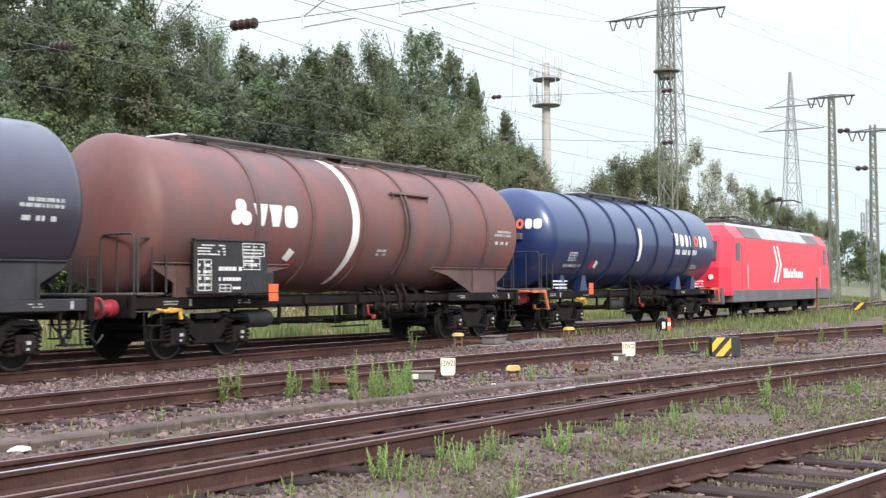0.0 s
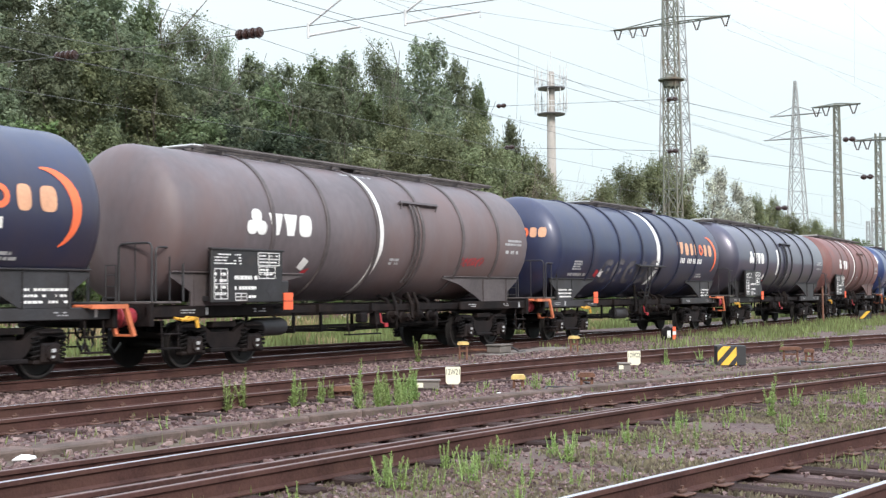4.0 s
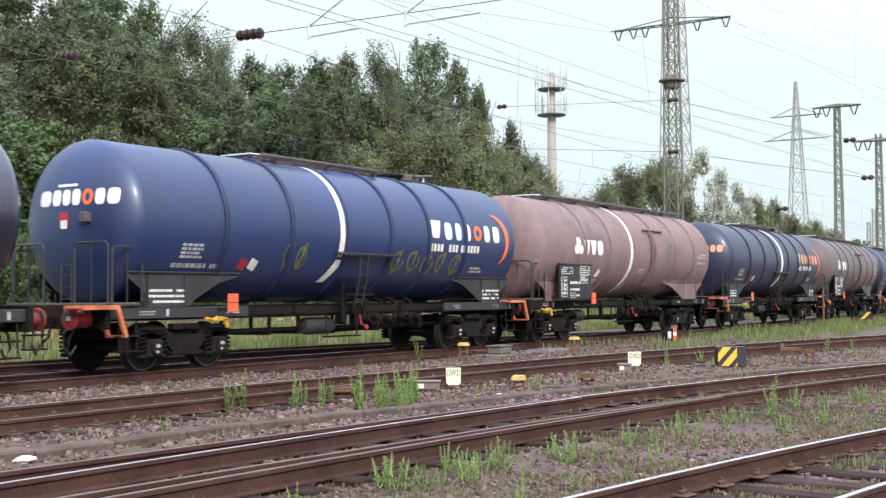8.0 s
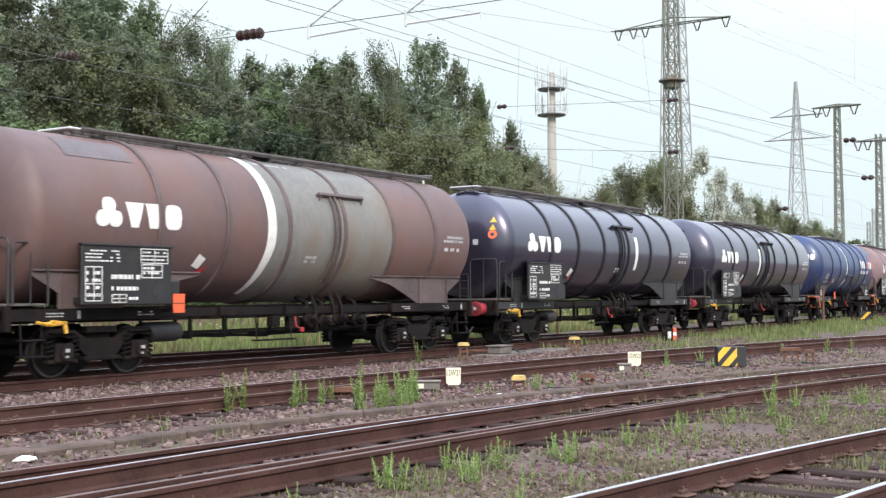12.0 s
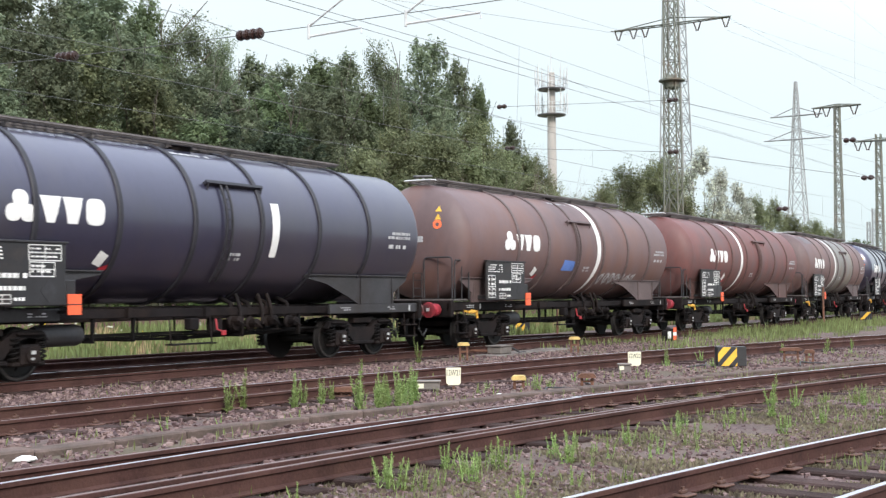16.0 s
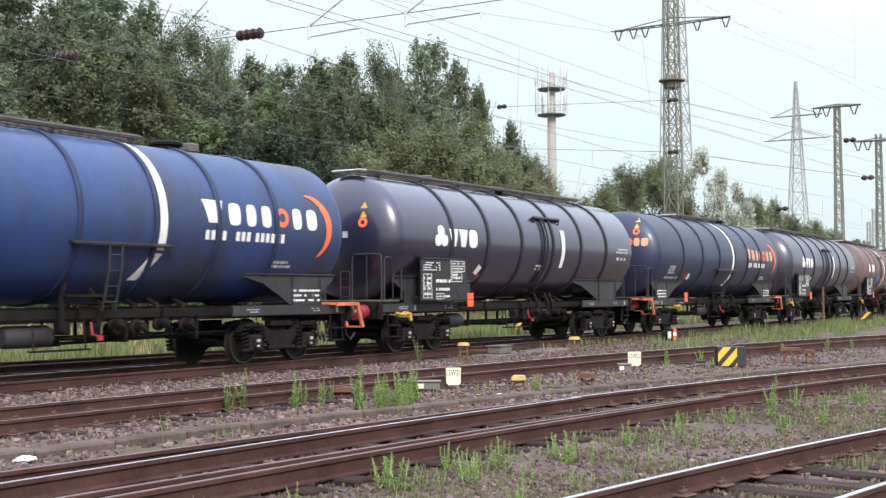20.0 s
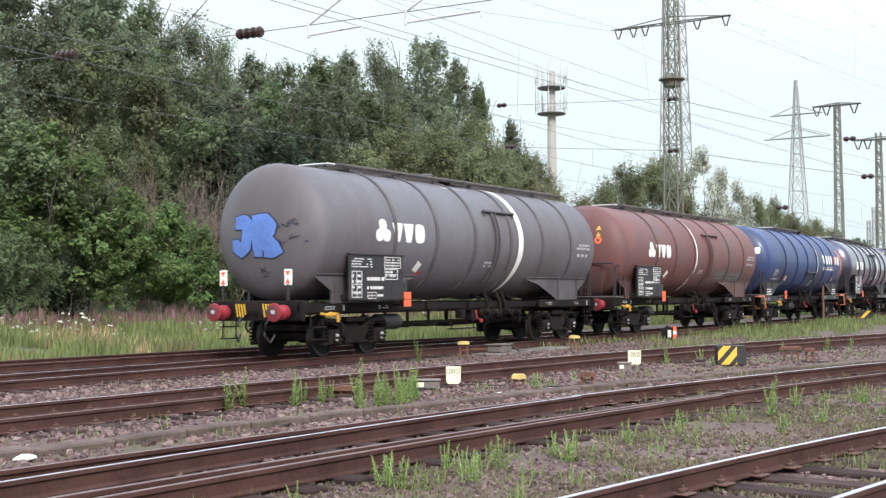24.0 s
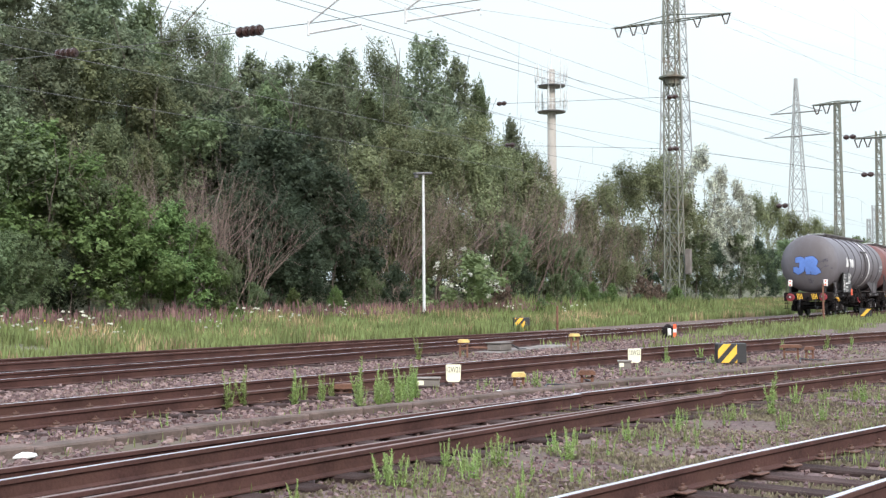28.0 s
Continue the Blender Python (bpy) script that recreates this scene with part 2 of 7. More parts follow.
M["graffiti_black"] = mat("black_spray_paint", (0.03, 0.03, 0.06), 0.6, var=0.2, scale=2, fine=14)
M["graffiti_olive"] = mat("olive_spray_paint", (0.13, 0.13, 0.03), 0.6, var=0.2, scale=2, fine=14)
M["graffiti_faded"] = mat("faded_grey_spray_paint", (0.105, 0.098, 0.110), 0.6, var=0.3, scale=2, fine=14, stain=(0.03, 0.03, 0.045), amount=0.35)
M["rope"] = mat("yellow_black_strap", (0.62, 0.33, 0.04), 0.6, var=0.5, scale=14, fine=40)

TANK = {
    "blue": mat("glossy_blue_tank", (0.012, 0.024, 0.088), 0.32, spec=0.9, coat=0.45, tint=(0.74, 0.82, 1.0), var=0.15, scale=0.7, fine=9, bump=0.03, stain=(0.02, 0.026, 0.05), amount=0.3),
    "bright_blue": mat("bright_blue_tank", (0.016, 0.033, 0.120), 0.42, spec=0.8, coat=0.2, tint=(0.8, 0.87, 1.0), var=0.18, scale=0.5, fine=7, bump=0.03, stain=(0.028, 0.036, 0.075), amount=0.4),
    "dirty_blue": mat("sooty_blue_tank", (0.022, 0.052, 0.175), 0.48, spec=0.7, coat=0.15, tint=(0.8, 0.87, 1.0), var=0.25, scale=0.5, fine=7, bump=0.03, stain=(0.026, 0.030, 0.055), amount=0.5, stretch=(0.9, 0.5, 0.3), stain_scale=0.55),
    "navy": mat("dirty_navy_tank", (0.010, 0.017, 0.054), 0.45, spec=0.8, coat=0.2, tint=(0.84, 0.87, 1.0), var=0.2, scale=0.7, fine=9, bump=0.04, stain=(0.034, 0.028, 0.042), amount=0.45, stretch=(1, 1, 0.5)),
    "brown": mat("rusty_brown_tank", (0.180, 0.074, 0.066), 0.55, var=0.20, scale=0.45, fine=6, bump=0.04, stain=(0.105, 0.080, 0.084), amount=0.46, stretch=(1, 1, 0.6), stain_scale=0.55, fine_mix=0.2),
    "mauve": mat("mauve_brown_tank", (0.140, 0.090, 0.090), 0.55, var=0.2, scale=0.45, fine=6, bump=0.04, stain=(0.165, 0.085, 0.066), amount=0.42, stretch=(1, 1, 0.6), stain_scale=0.5, fine_mix=0.2),
    "rust": mat("reddish_brown_tank", (0.158, 0.060, 0.054), 0.55, var=0.2, scale=0.45, fine=6, bump=0.04, stain=(0.098, 0.072, 0.074), amount=0.44, stretch=(1, 1, 0.6), stain_scale=0.5, fine_mix=0.2),
    "greybrown": mat("grey_brown_tank", (0.125, 0.104, 0.112), 0.55, var=0.25, scale=0.5, fine=7, bump=0.05, stain=(0.145, 0.092, 0.086), amount=0.4, stretch=(1, 1, 0.5), fine_mix=0.25),
    "pink": mat("faded_pink_brown_tank", (0.300, 0.190, 0.190), 0.6, var=0.30, scale=0.6, fine=6, bump=0.05, stain=(0.130, 0.094, 0.102), amount=0.58, stretch=(1, 0.8, 0.6), stain_scale=0.6, fine_mix=0.25),
    "black": mat("glossy_black_tank", (0.013, 0.0125, 0.026), 0.30, spec=1.0, coat=1.0, tint=(0.90, 0.88, 1.0), var=0.2, scale=0.6, fine=8, bump=0.0, stain=(0.022, 0.02, 0.026), amount=0.35),
    "charcoal": mat("charcoal_tank", (0.025, 0.024, 0.043), 0.36, spec=1.0, coat=0.5, tint=(0.90, 0.88, 1.0), var=0.2, scale=0.6, fine=8, bump=0.0, stain=(0.042, 0.038, 0.042), amount=0.4, stretch=(1, 1, 0.5)),
    "grey": mat("dull_grey_tank", (0.135, 0.128, 0.145), 0.6, var=0.13, scale=0.6, fine=8, bump=0.04, stain=(0.10, 0.085, 0.088), amount=0.4, stretch=(1, 1, 0.4)),
    "patch": mat("primer_patched_tank", (0.20, 0.192, 0.180), 0.6, var=0.2, scale=0.5, fine=8, bump=0.05, stain=(0.17, 0.11, 0.07), amount=0.34, stretch=(1, 1, 0.6), stain_scale=0.5),
}

# rings darker than the shells: grime, plus their shade put into the colour
RING_COLOUR = {"blue": (0.012, 0.022, 0.065), "bright_blue": (0.013, 0.024, 0.075), "dirty_blue": (0.014, 0.024, 0.070), "navy": (0.016, 0.019, 0.042), "brown": (0.110, 0.062, 0.056),
               "mauve": (0.105, 0.075, 0.074), "rust": (0.100, 0.055, 0.050), "greybrown": (0.080, 0.066, 0.068), "pink": (0.20, 0.125, 0.125), "black": (0.014, 0.013, 0.018), "charcoal": (0.022, 0.021, 0.028), "grey": (0.080, 0.072, 0.078), "patch": (0.095, 0.080, 0.070)}
RING_MAT = {k: mat("grimy_shaded_ring_" + k, c, 0.6, var=0.3, scale=1.2, fine=12, bump=0.1) for k, c in RING_COLOUR.items()}
# ---------------- mesh helpers ----------------
class Geo:
    """A growing mesh: vertices and faces, with a material index per face."""

    def __init__(self):
        self.v, self.f, self.mi = [], [], []

    def add(self, verts, faces, mi=0):
        k = len(self.v)
        self.v.extend(verts)
        self.f.extend([tuple(i + k for i in f) for f in faces])
        self.mi.extend([mi] * len(faces))
        return self

    def box(self, x0, x1, y0, y1, z0, z1, mi=0, c=0.0):
        """A box with its twelve edges chamfered by c."""
        if c <= 0:
            v = [(x, y, z) for x in (x0, x1) for y in (y0, y1) for z in (z0, z1)]
            return self.add(v, [(0, 1, 3, 2), (4, 6, 7, 5), (0, 4, 5, 1), (2, 3, 7, 6), (0, 2, 6, 4), (1, 5, 7, 3)], mi)
        c = min(c, (x1 - x0) / 2.1, (y1 - y0) / 2.1, (z1 - z0) / 2.1)
        v, idx = [], {}
        for ix, x in enumerate((x0, x1)):
            for iy, y in enumerate((y0, y1)):
                for iz, z in enumerate((z0, z1)):
                    dx, dy, dz = (c if ix == 0 else -c), (c if iy == 0 else -c), (c if iz == 0 else -c)
                    for a, p in enumerate(((x, y + dy, z + dz), (x + dx, y, z + dz), (x + dx, y + dy, z))):
                        idx[ix, iy, iz, a] = len(v)
                        v.append(p)
        f = []
        for s in (0, 1):
            f.append([idx[s, 0, 0, 0], idx[s, 1, 0, 0], idx[s, 1, 1, 0], idx[s, 0, 1, 0]])
            f.append([idx[0, s, 0, 1], idx[1, s, 0, 1], idx[1, s, 1, 1], idx[0, s, 1, 1]])
            f.append([idx[0, 0, s, 2], idx[1, 0, s, 2], idx[1, 1, s, 2], idx[0, 1, s, 2]])
        for s in (0, 1):
            for t in (0, 1):
                f.append([idx[0, s, t, 1], idx[1, s, t, 1], idx[1, s, t, 2], idx[0, s, t, 2]])
                f.append([idx[s, 0, t, 0], idx[s, 1, t, 0], idx[s, 1, t, 2], idx[s, 0, t, 2]])
                f.append([idx[s, t, 0, 0], idx[s, t, 1, 0], idx[s, t, 1, 1], idx[s, t, 0, 1]])
        for ix in (0, 1):
            for iy in (0, 1):
                for iz in (0, 1):
                    f.append([idx[ix, iy, iz, a] for a in (0, 1, 2)])
        return self.add(v, f, mi)

    def tube(self, pts, r, n=6, mi=0, closed=False, taper=None):
        """A round bar along points."""
        pts = [Vector(p) for p in pts]
        rings, up = [], None
        for i, p in enumerate(pts):
            d = (pts[min(i + 1, len(pts) - 1)] - pts[max(i - 1, 0)]).normalized()
            if up is None or abs(up.dot(d)) > 0.95:
                up = Vector((0, 0, 1)) if abs(d.z) < 0.9 else Vector((1, 0, 0))
            a = d.cross(up).normalized()
            b = a.cross(d)
            rr = r if taper is None else r + (taper - r) * i / (len(pts) - 1)
            rings.append([tuple(p + rr * (math.cos(2 * math.pi * k / n) * a + math.sin(2 * math.pi * k / n) * b)) for k in range(n)])
        v = [q for ring in rings for q in ring]
        f = [(i * n + k, i * n + (k + 1) % n, (i + 1) * n + (k + 1) % n, (i + 1) * n + k) for i in range(len(pts) - 1) for k in range(n)]
        f += [tuple(range(n - 1, -1, -1)), tuple((len(pts) - 1) * n + k for k in range(n))]
        return self.add(v, f, mi)

    def lathe(self, profile, axis="x", n=24, centre=(0, 0, 0), mi=0, cap=True):
        """Profile of (along, radius) turned about an axis."""
        v, f = [], []
        for s, r in profile:
            for k in range(n):
                a = 2 * math.pi * k / n
                c, d = r * math.cos(a), r * math.sin(a)
                p = {"x": (s, c, d), "y": (c, s, d), "z": (c, d, s)}[axis]
                v.append((p[0] + centre[0], p[1] + centre[1], p[2] + centre[2]))
        m = len(profile)
        f = [(i * n + k, i * n + (k + 1) % n, (i + 1) * n + (k + 1) % n, (i + 1) * n + k) for i in range(m - 1) for k in range(n)]
        if cap:
            f += [tuple(range(n - 1, -1, -1)), tuple((m - 1) * n + k for k in range(n))]
        return self.add(v, f, mi)

    def prism(self, outline, a0, a1, axis="y", mi=0):
        """An outline of (u, w) pushed along an axis: y takes (x, z), x takes (y, z), z takes (x, y)."""
        n = len(outline)
        place = {"y": lambda u, w, a: (u, a, w), "x": lambda u, w, a: (a, u, w), "z": lambda u, w, a: (u, w, a)}[axis]
        v = [place(u, w, a0) for u, w in outline] + [place(u, w, a1) for u, w in outline]
        f = [tuple(range(n)), tuple(range(2 * n - 1, n - 1, -1))]
        f += [(i, (i + 1) % n, n + (i + 1) % n, n + i) for i in range(n)]
        return self.add(v, f, mi)

    def mesh(self, name, mats, smooth=False):
        me = bpy.data.meshes.new(name)
        me.from_pydata(self.v, [], self.f)
        for m in (mats if isinstance(mats, (list, tuple)) else [mats]):
            me.materials.append(m)
        me.polygons.foreach_set("material_index", self.mi)
        bm = bmesh.new()
        bm.from_mesh(me)
        if len(bm.faces) < 20000:
            bmesh.ops.recalc_face_normals(bm, faces=bm.faces)
        bm.to_mesh(me)
        bm.free()
        if smooth:
            me.polygons.foreach_set("use_smooth", [True] * len(me.polygons))
            me.set_sharp_from_angle(angle=radians(35))
        me.update()
        return me


def part(name, geo, material, parent=None, label="", at=None, smooth=False):
    """Links a Geo (or a mesh) as one mesh object under a thing or a part."""
    me = geo if isinstance(geo, bpy.types.Mesh) else geo.mesh(name, material, smooth)
    ob = new(name, me)
    if parent is not None:
        ob.parent = parent
    if at is not None:
        ob.matrix_basis = at
    if label:
        tagged(ob, label)
    if name in ("lettering", "spray_painting", "warning_mark", "striped_marking", "bracing"):
        tagged(ob, kind="stuff")
    return ob


def empty(name, label, category, group="", kind="", at=None):
    ob = new(name)
    ob.empty_display_size = 0.2
    tagged(ob, label, category, group, kind)
    if at is not None:
        ob.matrix_basis = at
    return ob
# ---------------- ground: one sheet to the horizon ----------------
def ground_z(x, y):
    """Yard level, then a low bank that rises behind the far track."""
    z = -0.21
    if y > 6.2:
        t = min((y - 6.2) / 7.0, 1.0)
        z += 0.50 * t * t * (3 - 2 * t)
    if y > 13.5:
        z += min((y - 13.5) * 0.10, 2.2)
    return z + 0.02 * noise.noise((x * 0.45, y * 0.45, 0)) + 0.03 * noise.noise((x * 0.11, y * 0.11, 5))


def build_ground():
    xs = [-900, -600, -400, -250, -150, -80, -40, -20, -10] + [-4 + 0.6 * i for i in range(110)] + [64 + 3 * i for i in range(40)] + [200, 260, 350, 500, 800, 1400, 2600]
    ys = [-900, -400, -150, -60, -35, -24] + [-19 + 0.6 * i for i in range(60)] + [19 + 3 * i for i in range(20)] + [90, 130, 200, 400, 900, 2600]
    g = Geo()
    v = [(x, y, ground_z(x, y)) for x in xs for y in ys]
    n = len(ys)
    g.v = v
    for i in range(len(xs) - 1):
        for j in range(n - 1):
            g.f.append((i * n + j, (i + 1) * n + j, (i + 1) * n + j + 1, i * n + j + 1))
            g.mi.append(1 if ys[j] > 5.6 else 0)
    ob = part("ground", g, [M["ballast"], M["soil"]], smooth=True)
    tagged(ob, "brown stony railway yard ground with ballast and soil", "ground", kind="structure")


build_ground()


# ---------------- tracks ----------------
def lat_a(x):
    return 5.11 - 0.00435 * max(x - 14.5, 0) ** 2


def lat_b(x):
    return 0.7535 + 0.00115 * max(x - 52, 0) ** 2


def lat_c(x):
    t = max(x - 8.7, 0)
    return -4.78 - 0.00347 * t * t if t < 50 else -4.78 - 0.00347 * 2500 - 0.347 * (t - 50)


def lat_d(x):
    t = max(x, 0)
    return -9.62 - 0.0048 * t * t if t < 40 else -9.62 - 0.0048 * 1600 - 0.384 * (t - 40)


def lat_e(x):
    t = max(x, 0)
    return -13.95 - 0.0082 * t * t if t < 30 else -13.95 - 0.0082 * 900 - 0.492 * (t - 30)


GAUGE = 1.507
RAIL = [(-0.0625, -0.172), (0.0625, -0.172), (0.0625, -0.160), (0.010, -0.142), (0.010, -0.048), (0.036, -0.036),
        (0.036, -0.004), (0.028, 0.0), (-0.028, 0.0), (-0.036, -0.004), (-0.036, -0.036), (-0.010, -0.048), (-0.010, -0.142), (-0.0625, -0.160)]


def rail(name, f, off, x0, x1, parent, top, step=1.0, label=""):
    g = Geo()
    n, k = len(RAIL), int((x1 - x0) / step)
    for i in range(k + 1):
        x = x0 + (x1 - x0) * i / k
        y = f(x) + off
        s = (f(x + 0.1) - f(x - 0.1)) / 0.2
        c = 1 / math.hypot(1, s)
        g.v += [(x - w * s * c, y + w * c, z) for w, z in RAIL]
        if i:
            a, b = (i - 1) * n, i * n
            for q in range(n):
                g.f.append((a + q, a + (q + 1) % n, b + (q + 1) % n, b + q))
                g.mi.append(1 if q == 7 else 0)
    g.f += [tuple(range(n)), tuple(range(len(g.v) - n, len(g.v)))]
    g.mi += [0, 0]
    return part(name, g, [M["rail_side"], M[top]], parent, label)


SLEEPER = Geo().box(-0.13, 0.13, -1.3, 1.3, -0.33, -0.168, c=0.018).mesh("sleeper", M["sleeper"])
CLIP = Geo().box(-0.09, 0.09, -0.17, 0.17, -0.170, -0.150, c=0.008)
for sx in (-0.09, 0.09):
    CLIP.box(-0.05, 0.05, sx - 0.02, sx + 0.02, -0.150, -0.118, c=0.008)
    CLIP.tube([(0, sx, -0.12), (0, sx, -0.095)], 0.016, 6)
CLIP = CLIP.mesh("fastening", M["clip"])


def track(name, f, x0, x1, label, tops, sx0, sx1, clips=(0, 0), far_end=None, near_end=None):
    t = empty(name, label, "railway track", kind="structure")
    rail("rail", f, 0, x0, far_end or x1, t, tops[0])
    rail("rail", f, -GAUGE, x0, near_end or x1, t, tops[1])
    x = sx0
    while x < sx1:
        s = math.degrees(math.atan((f(x + 0.1) - f(x - 0.1)) / 0.2))
        part("sleeper", SLEEPER, None, t, at=pose(x, f(x) - GAUGE / 2, random.uniform(-0.012, 0.006), 0, 0, s + random.uniform(-0.8, 0.8)))
        if clips[0] <= x <= clips[1]:
            for off in (0, -GAUGE):
                part("fastening", CLIP, None, t, at=pose(x, f(x) + off, 0, 0, 0, s))
        x += 0.62
    return t


track("track_far", lat_a, -300, 47, "rusty siding track with worn rails", ("rail_top_dull", "rail_top_dull"), 12, 40, near_end=40)
track("track_train", lat_b, -420, 320, "main track with polished rail heads", ("rail_top", "rail_top"), 6, 84)
track("track_middle", lat_c, -300, 75, "curved yard track with rusty rails", ("rail_top", "rail_top_dull"), 4, 50, clips=(6, 20))
t_d = track("track_switch", lat_d, -60, 70, "yard turnout with polished switch tongue", ("rail_top_dull", "rail_top_dull"), 2, 34, clips=(4, 24), far_end=15.4)
rail("rail", lat_d, 0, 15.404, 70, t_d, "rail_top")
track("track_near", lat_e, -40, 50, "nearest yard track with dark wooden sleepers", ("rail_top", "rail_top"), 3, 20, clips=(3, 20))
# switch tongue and guard rail of the turnout
rail("switch_tongue", lambda x: lat_d(x) - 0.08 - 0.05 * max(15.5 - x, 0), 0, -30, 15.5, t_d, "rail_top", label="polished switch tongue rail")
rail("guard_rail", lambda x: lat_d(x) - GAUGE - 0.10 - 0.018 * max(16.0 - x, 0), 0, -30, 16.5, t_d, "rail_top_dull", label="rusty closing rail")


# ---------------- concrete cable trough between the tracks ----------------
def trough():
    t = empty("cable_trough", "weathered concrete cable trough with dirty covers", "cable trough", kind="structure")
    cover = Geo().box(-0.494, 0.494, -0.14, 0.14, -0.26, -0.115, c=0.02).mesh("cover", M["trough"])
    x = 5.0
    while x < 44:
        f = lambda q: lat_d(q) + 2.02 - 0.02 * max(q - 14, 0)
        s = math.degrees(math.atan((f(x + 0.2) - f(x - 0.2)) / 0.4))
        part("cover", cover, None, t, at=pose(x, f(x), random.uniform(-0.02, 0.008), random.uniform(-4, 4), random.uniform(-0.8, 0.8), s + random.uniform(-1.2, 1.2)))
        x += 1.0


trough()


def scatter_stones():
    """Loose broken ballast, joined: eight-cornered lumps, each uneven in its own way."""
    rng = np.random.default_rng(4)
    lump_v = np.array([(x, y, z) for x in (-1, 1) for y in (-1, 1) for z in (-1, 1)], float) * 0.62
    quad = np.array([(0, 1, 3, 2), (4, 6, 7, 5), (0, 4, 5, 1), (2, 3, 7, 6), (0, 2, 6, 4), (1, 5, 7, 3)])
    n = 150000
    y = rng.uniform(-16.9, 2.0, n)
    d = y + 18.24
    x = rng.uniform(0, 1, n) * 46
    keep = (x > d * 0.72) & (x < d * 4.9) & (rng.uniform(0, 1, n) < np.where(x < 24, 1.0, 0.45))
    patch = np.array([noise.noise((a * 0.5, b * 0.5, 3)) for a, b in zip(x, y)])
    keep &= rng.uniform(-0.5, 0.6, n) < patch + 0.30
    x, y = x[keep], y[keep]
    n = len(x)
    size = rng.uniform(0.018, 0.046, n) * rng.uniform(0.7, 1.3, n) * np.where(y < -10.6, 0.66, 1.0)
    v = lump_v[None] * rng.uniform(0.6, 1.2, (n, 1, 3)) * size[:, None, None]
    v = v + rng.uniform(-0.42, 0.42, (n, 8, 3)) * size[:, None, None]
    ang, tip = rng.uniform(0, 6.28, n), rng.normal(0, 0.45, n)
    c, q = np.cos(tip)[:, None], np.sin(tip)[:, None]
    vy0, vz = v[..., 1] * c - v[..., 2] * q, v[..., 1] * q + v[..., 2] * c
    c, q = np.cos(ang)[:, None], np.sin(ang)[:, None]
    vx, vy = v[..., 0] * c - vy0 * q, v[..., 0] * q + vy0 * c
    z = np.array([ground_z(a, b) for a, b in zip(x, y)])
    verts = np.stack([vx + x[:, None], vy + y[:, None], vz * 0.85 + (z + 0.25 * size)[:, None]], -1).reshape(-1, 3)
    faces = (quad[None] + 8 * np.arange(n)[:, None, None]).reshape(-1, 4)
    me = bpy.data.meshes.new("ballast_stones")
    me.from_pydata(verts.tolist(), [], faces.tolist())
    me.materials.append(M["stone"])
    tagged(new("ballast_stones", me), "loose reddish-grey ballast stones between the tracks", "gravel", kind="stuff")


scatter_stones()
# ---------------- the train ----------------
R_TANK, Z_TANK = 1.59, 2.91
WHEEL_R = 0.46


def cyl(x, s, off=0.008, r=R_TANK):
    """Point on the near side of a tank: x along it, s up the shell from mid-height."""
    a = s / r
    return (x, -(r + off) * math.cos(a), Z_TANK + (r + off) * math.sin(a))


def shell_quad(g, corners, nx=2, ns=5, mi=0):
    """A four-cornered mark that lies on the tank's shell; corners (x, s) in turn."""
    (x0, s0), (x1, s1), (x2, s2), (x3, s3) = corners
    v = []
    for i in range(nx + 1):
        for j in range(ns + 1):
            a, b = i / nx, j / ns
            xa, sa = x0 + (x1 - x0) * a, s0 + (s1 - s0) * a
            xb, sb = x3 + (x2 - x3) * a, s3 + (s2 - s3) * a
            v.append(cyl(xa + (xb - xa) * b, sa + (sb - sa) * b))
    k = ns + 1
    g.add(v, [(i * k + j, (i + 1) * k + j, (i + 1) * k + j + 1, i * k + j + 1) for i in range(nx) for j in range(ns)], mi)


def shell_blob(g, cx, cs, w, h, n=20, power=3.2, off=0.008):
    """A rounded block lying on the shell."""
    e = lambda a: (abs(math.cos(a)) ** (2 / power) * math.copysign(w / 2, math.cos(a)), abs(math.sin(a)) ** (2 / power) * math.copysign(h / 2, math.sin(a)))
    rim = [e(2 * math.pi * i / n) for i in range(n)]
    v = [cyl(cx, cs, off)] + [cyl(cx + q * a, cs + q * b, off) for q in (0.5, 1.0) for a, b in rim]
    f = [(0, 1 + i, 1 + (i + 1) % n) for i in range(n)] + [(1 + i, 1 + n + i, 1 + n + (i + 1) % n, 1 + (i + 1) % n) for i in range(n)]
    g.add(v, f)


def dome_blob(g, half, cy, cz, w, h, n=16, power=3.2):
    """A rounded block lying on the rear end cap."""
    e = lambda a: (abs(math.cos(a)) ** (2 / power) * math.copysign(w / 2, math.cos(a)), abs(math.sin(a)) ** (2 / power) * math.copysign(h / 2, math.sin(a)))
    rim = [e(2 * math.pi * i / n) for i in range(n)]
    v = [dome_pt(half, cy, cz, 0.016)] + [dome_pt(half, cy + q * a, cz + q * b, 0.016) for q in (0.5, 1.0) for a, b in rim]
    f = [(0, 1 + i, 1 + (i + 1) % n) for i in range(n)] + [(1 + i, 1 + n + i, 1 + n + (i + 1) % n, 1 + (i + 1) % n) for i in range(n)]
    g.add(v, f)


def shell_arc(g, cx, cs, r0, r1, a0, a1, n=14, mi=0, sq=1.0):
    """A piece of a ring lying on the shell; sq widens it along the tank."""
    for i in range(n):
        p, q = (radians(a0 + (a1 - a0) * (i + d) / n) for d in (0, 1))
        e = lambda r, a: (cx + sq * r * math.cos(a), cs + r * math.sin(a))
        shell_quad(g, [e(r0, p), e(r1, p), e(r1, q), e(r0, q)], 1, 1, mi)


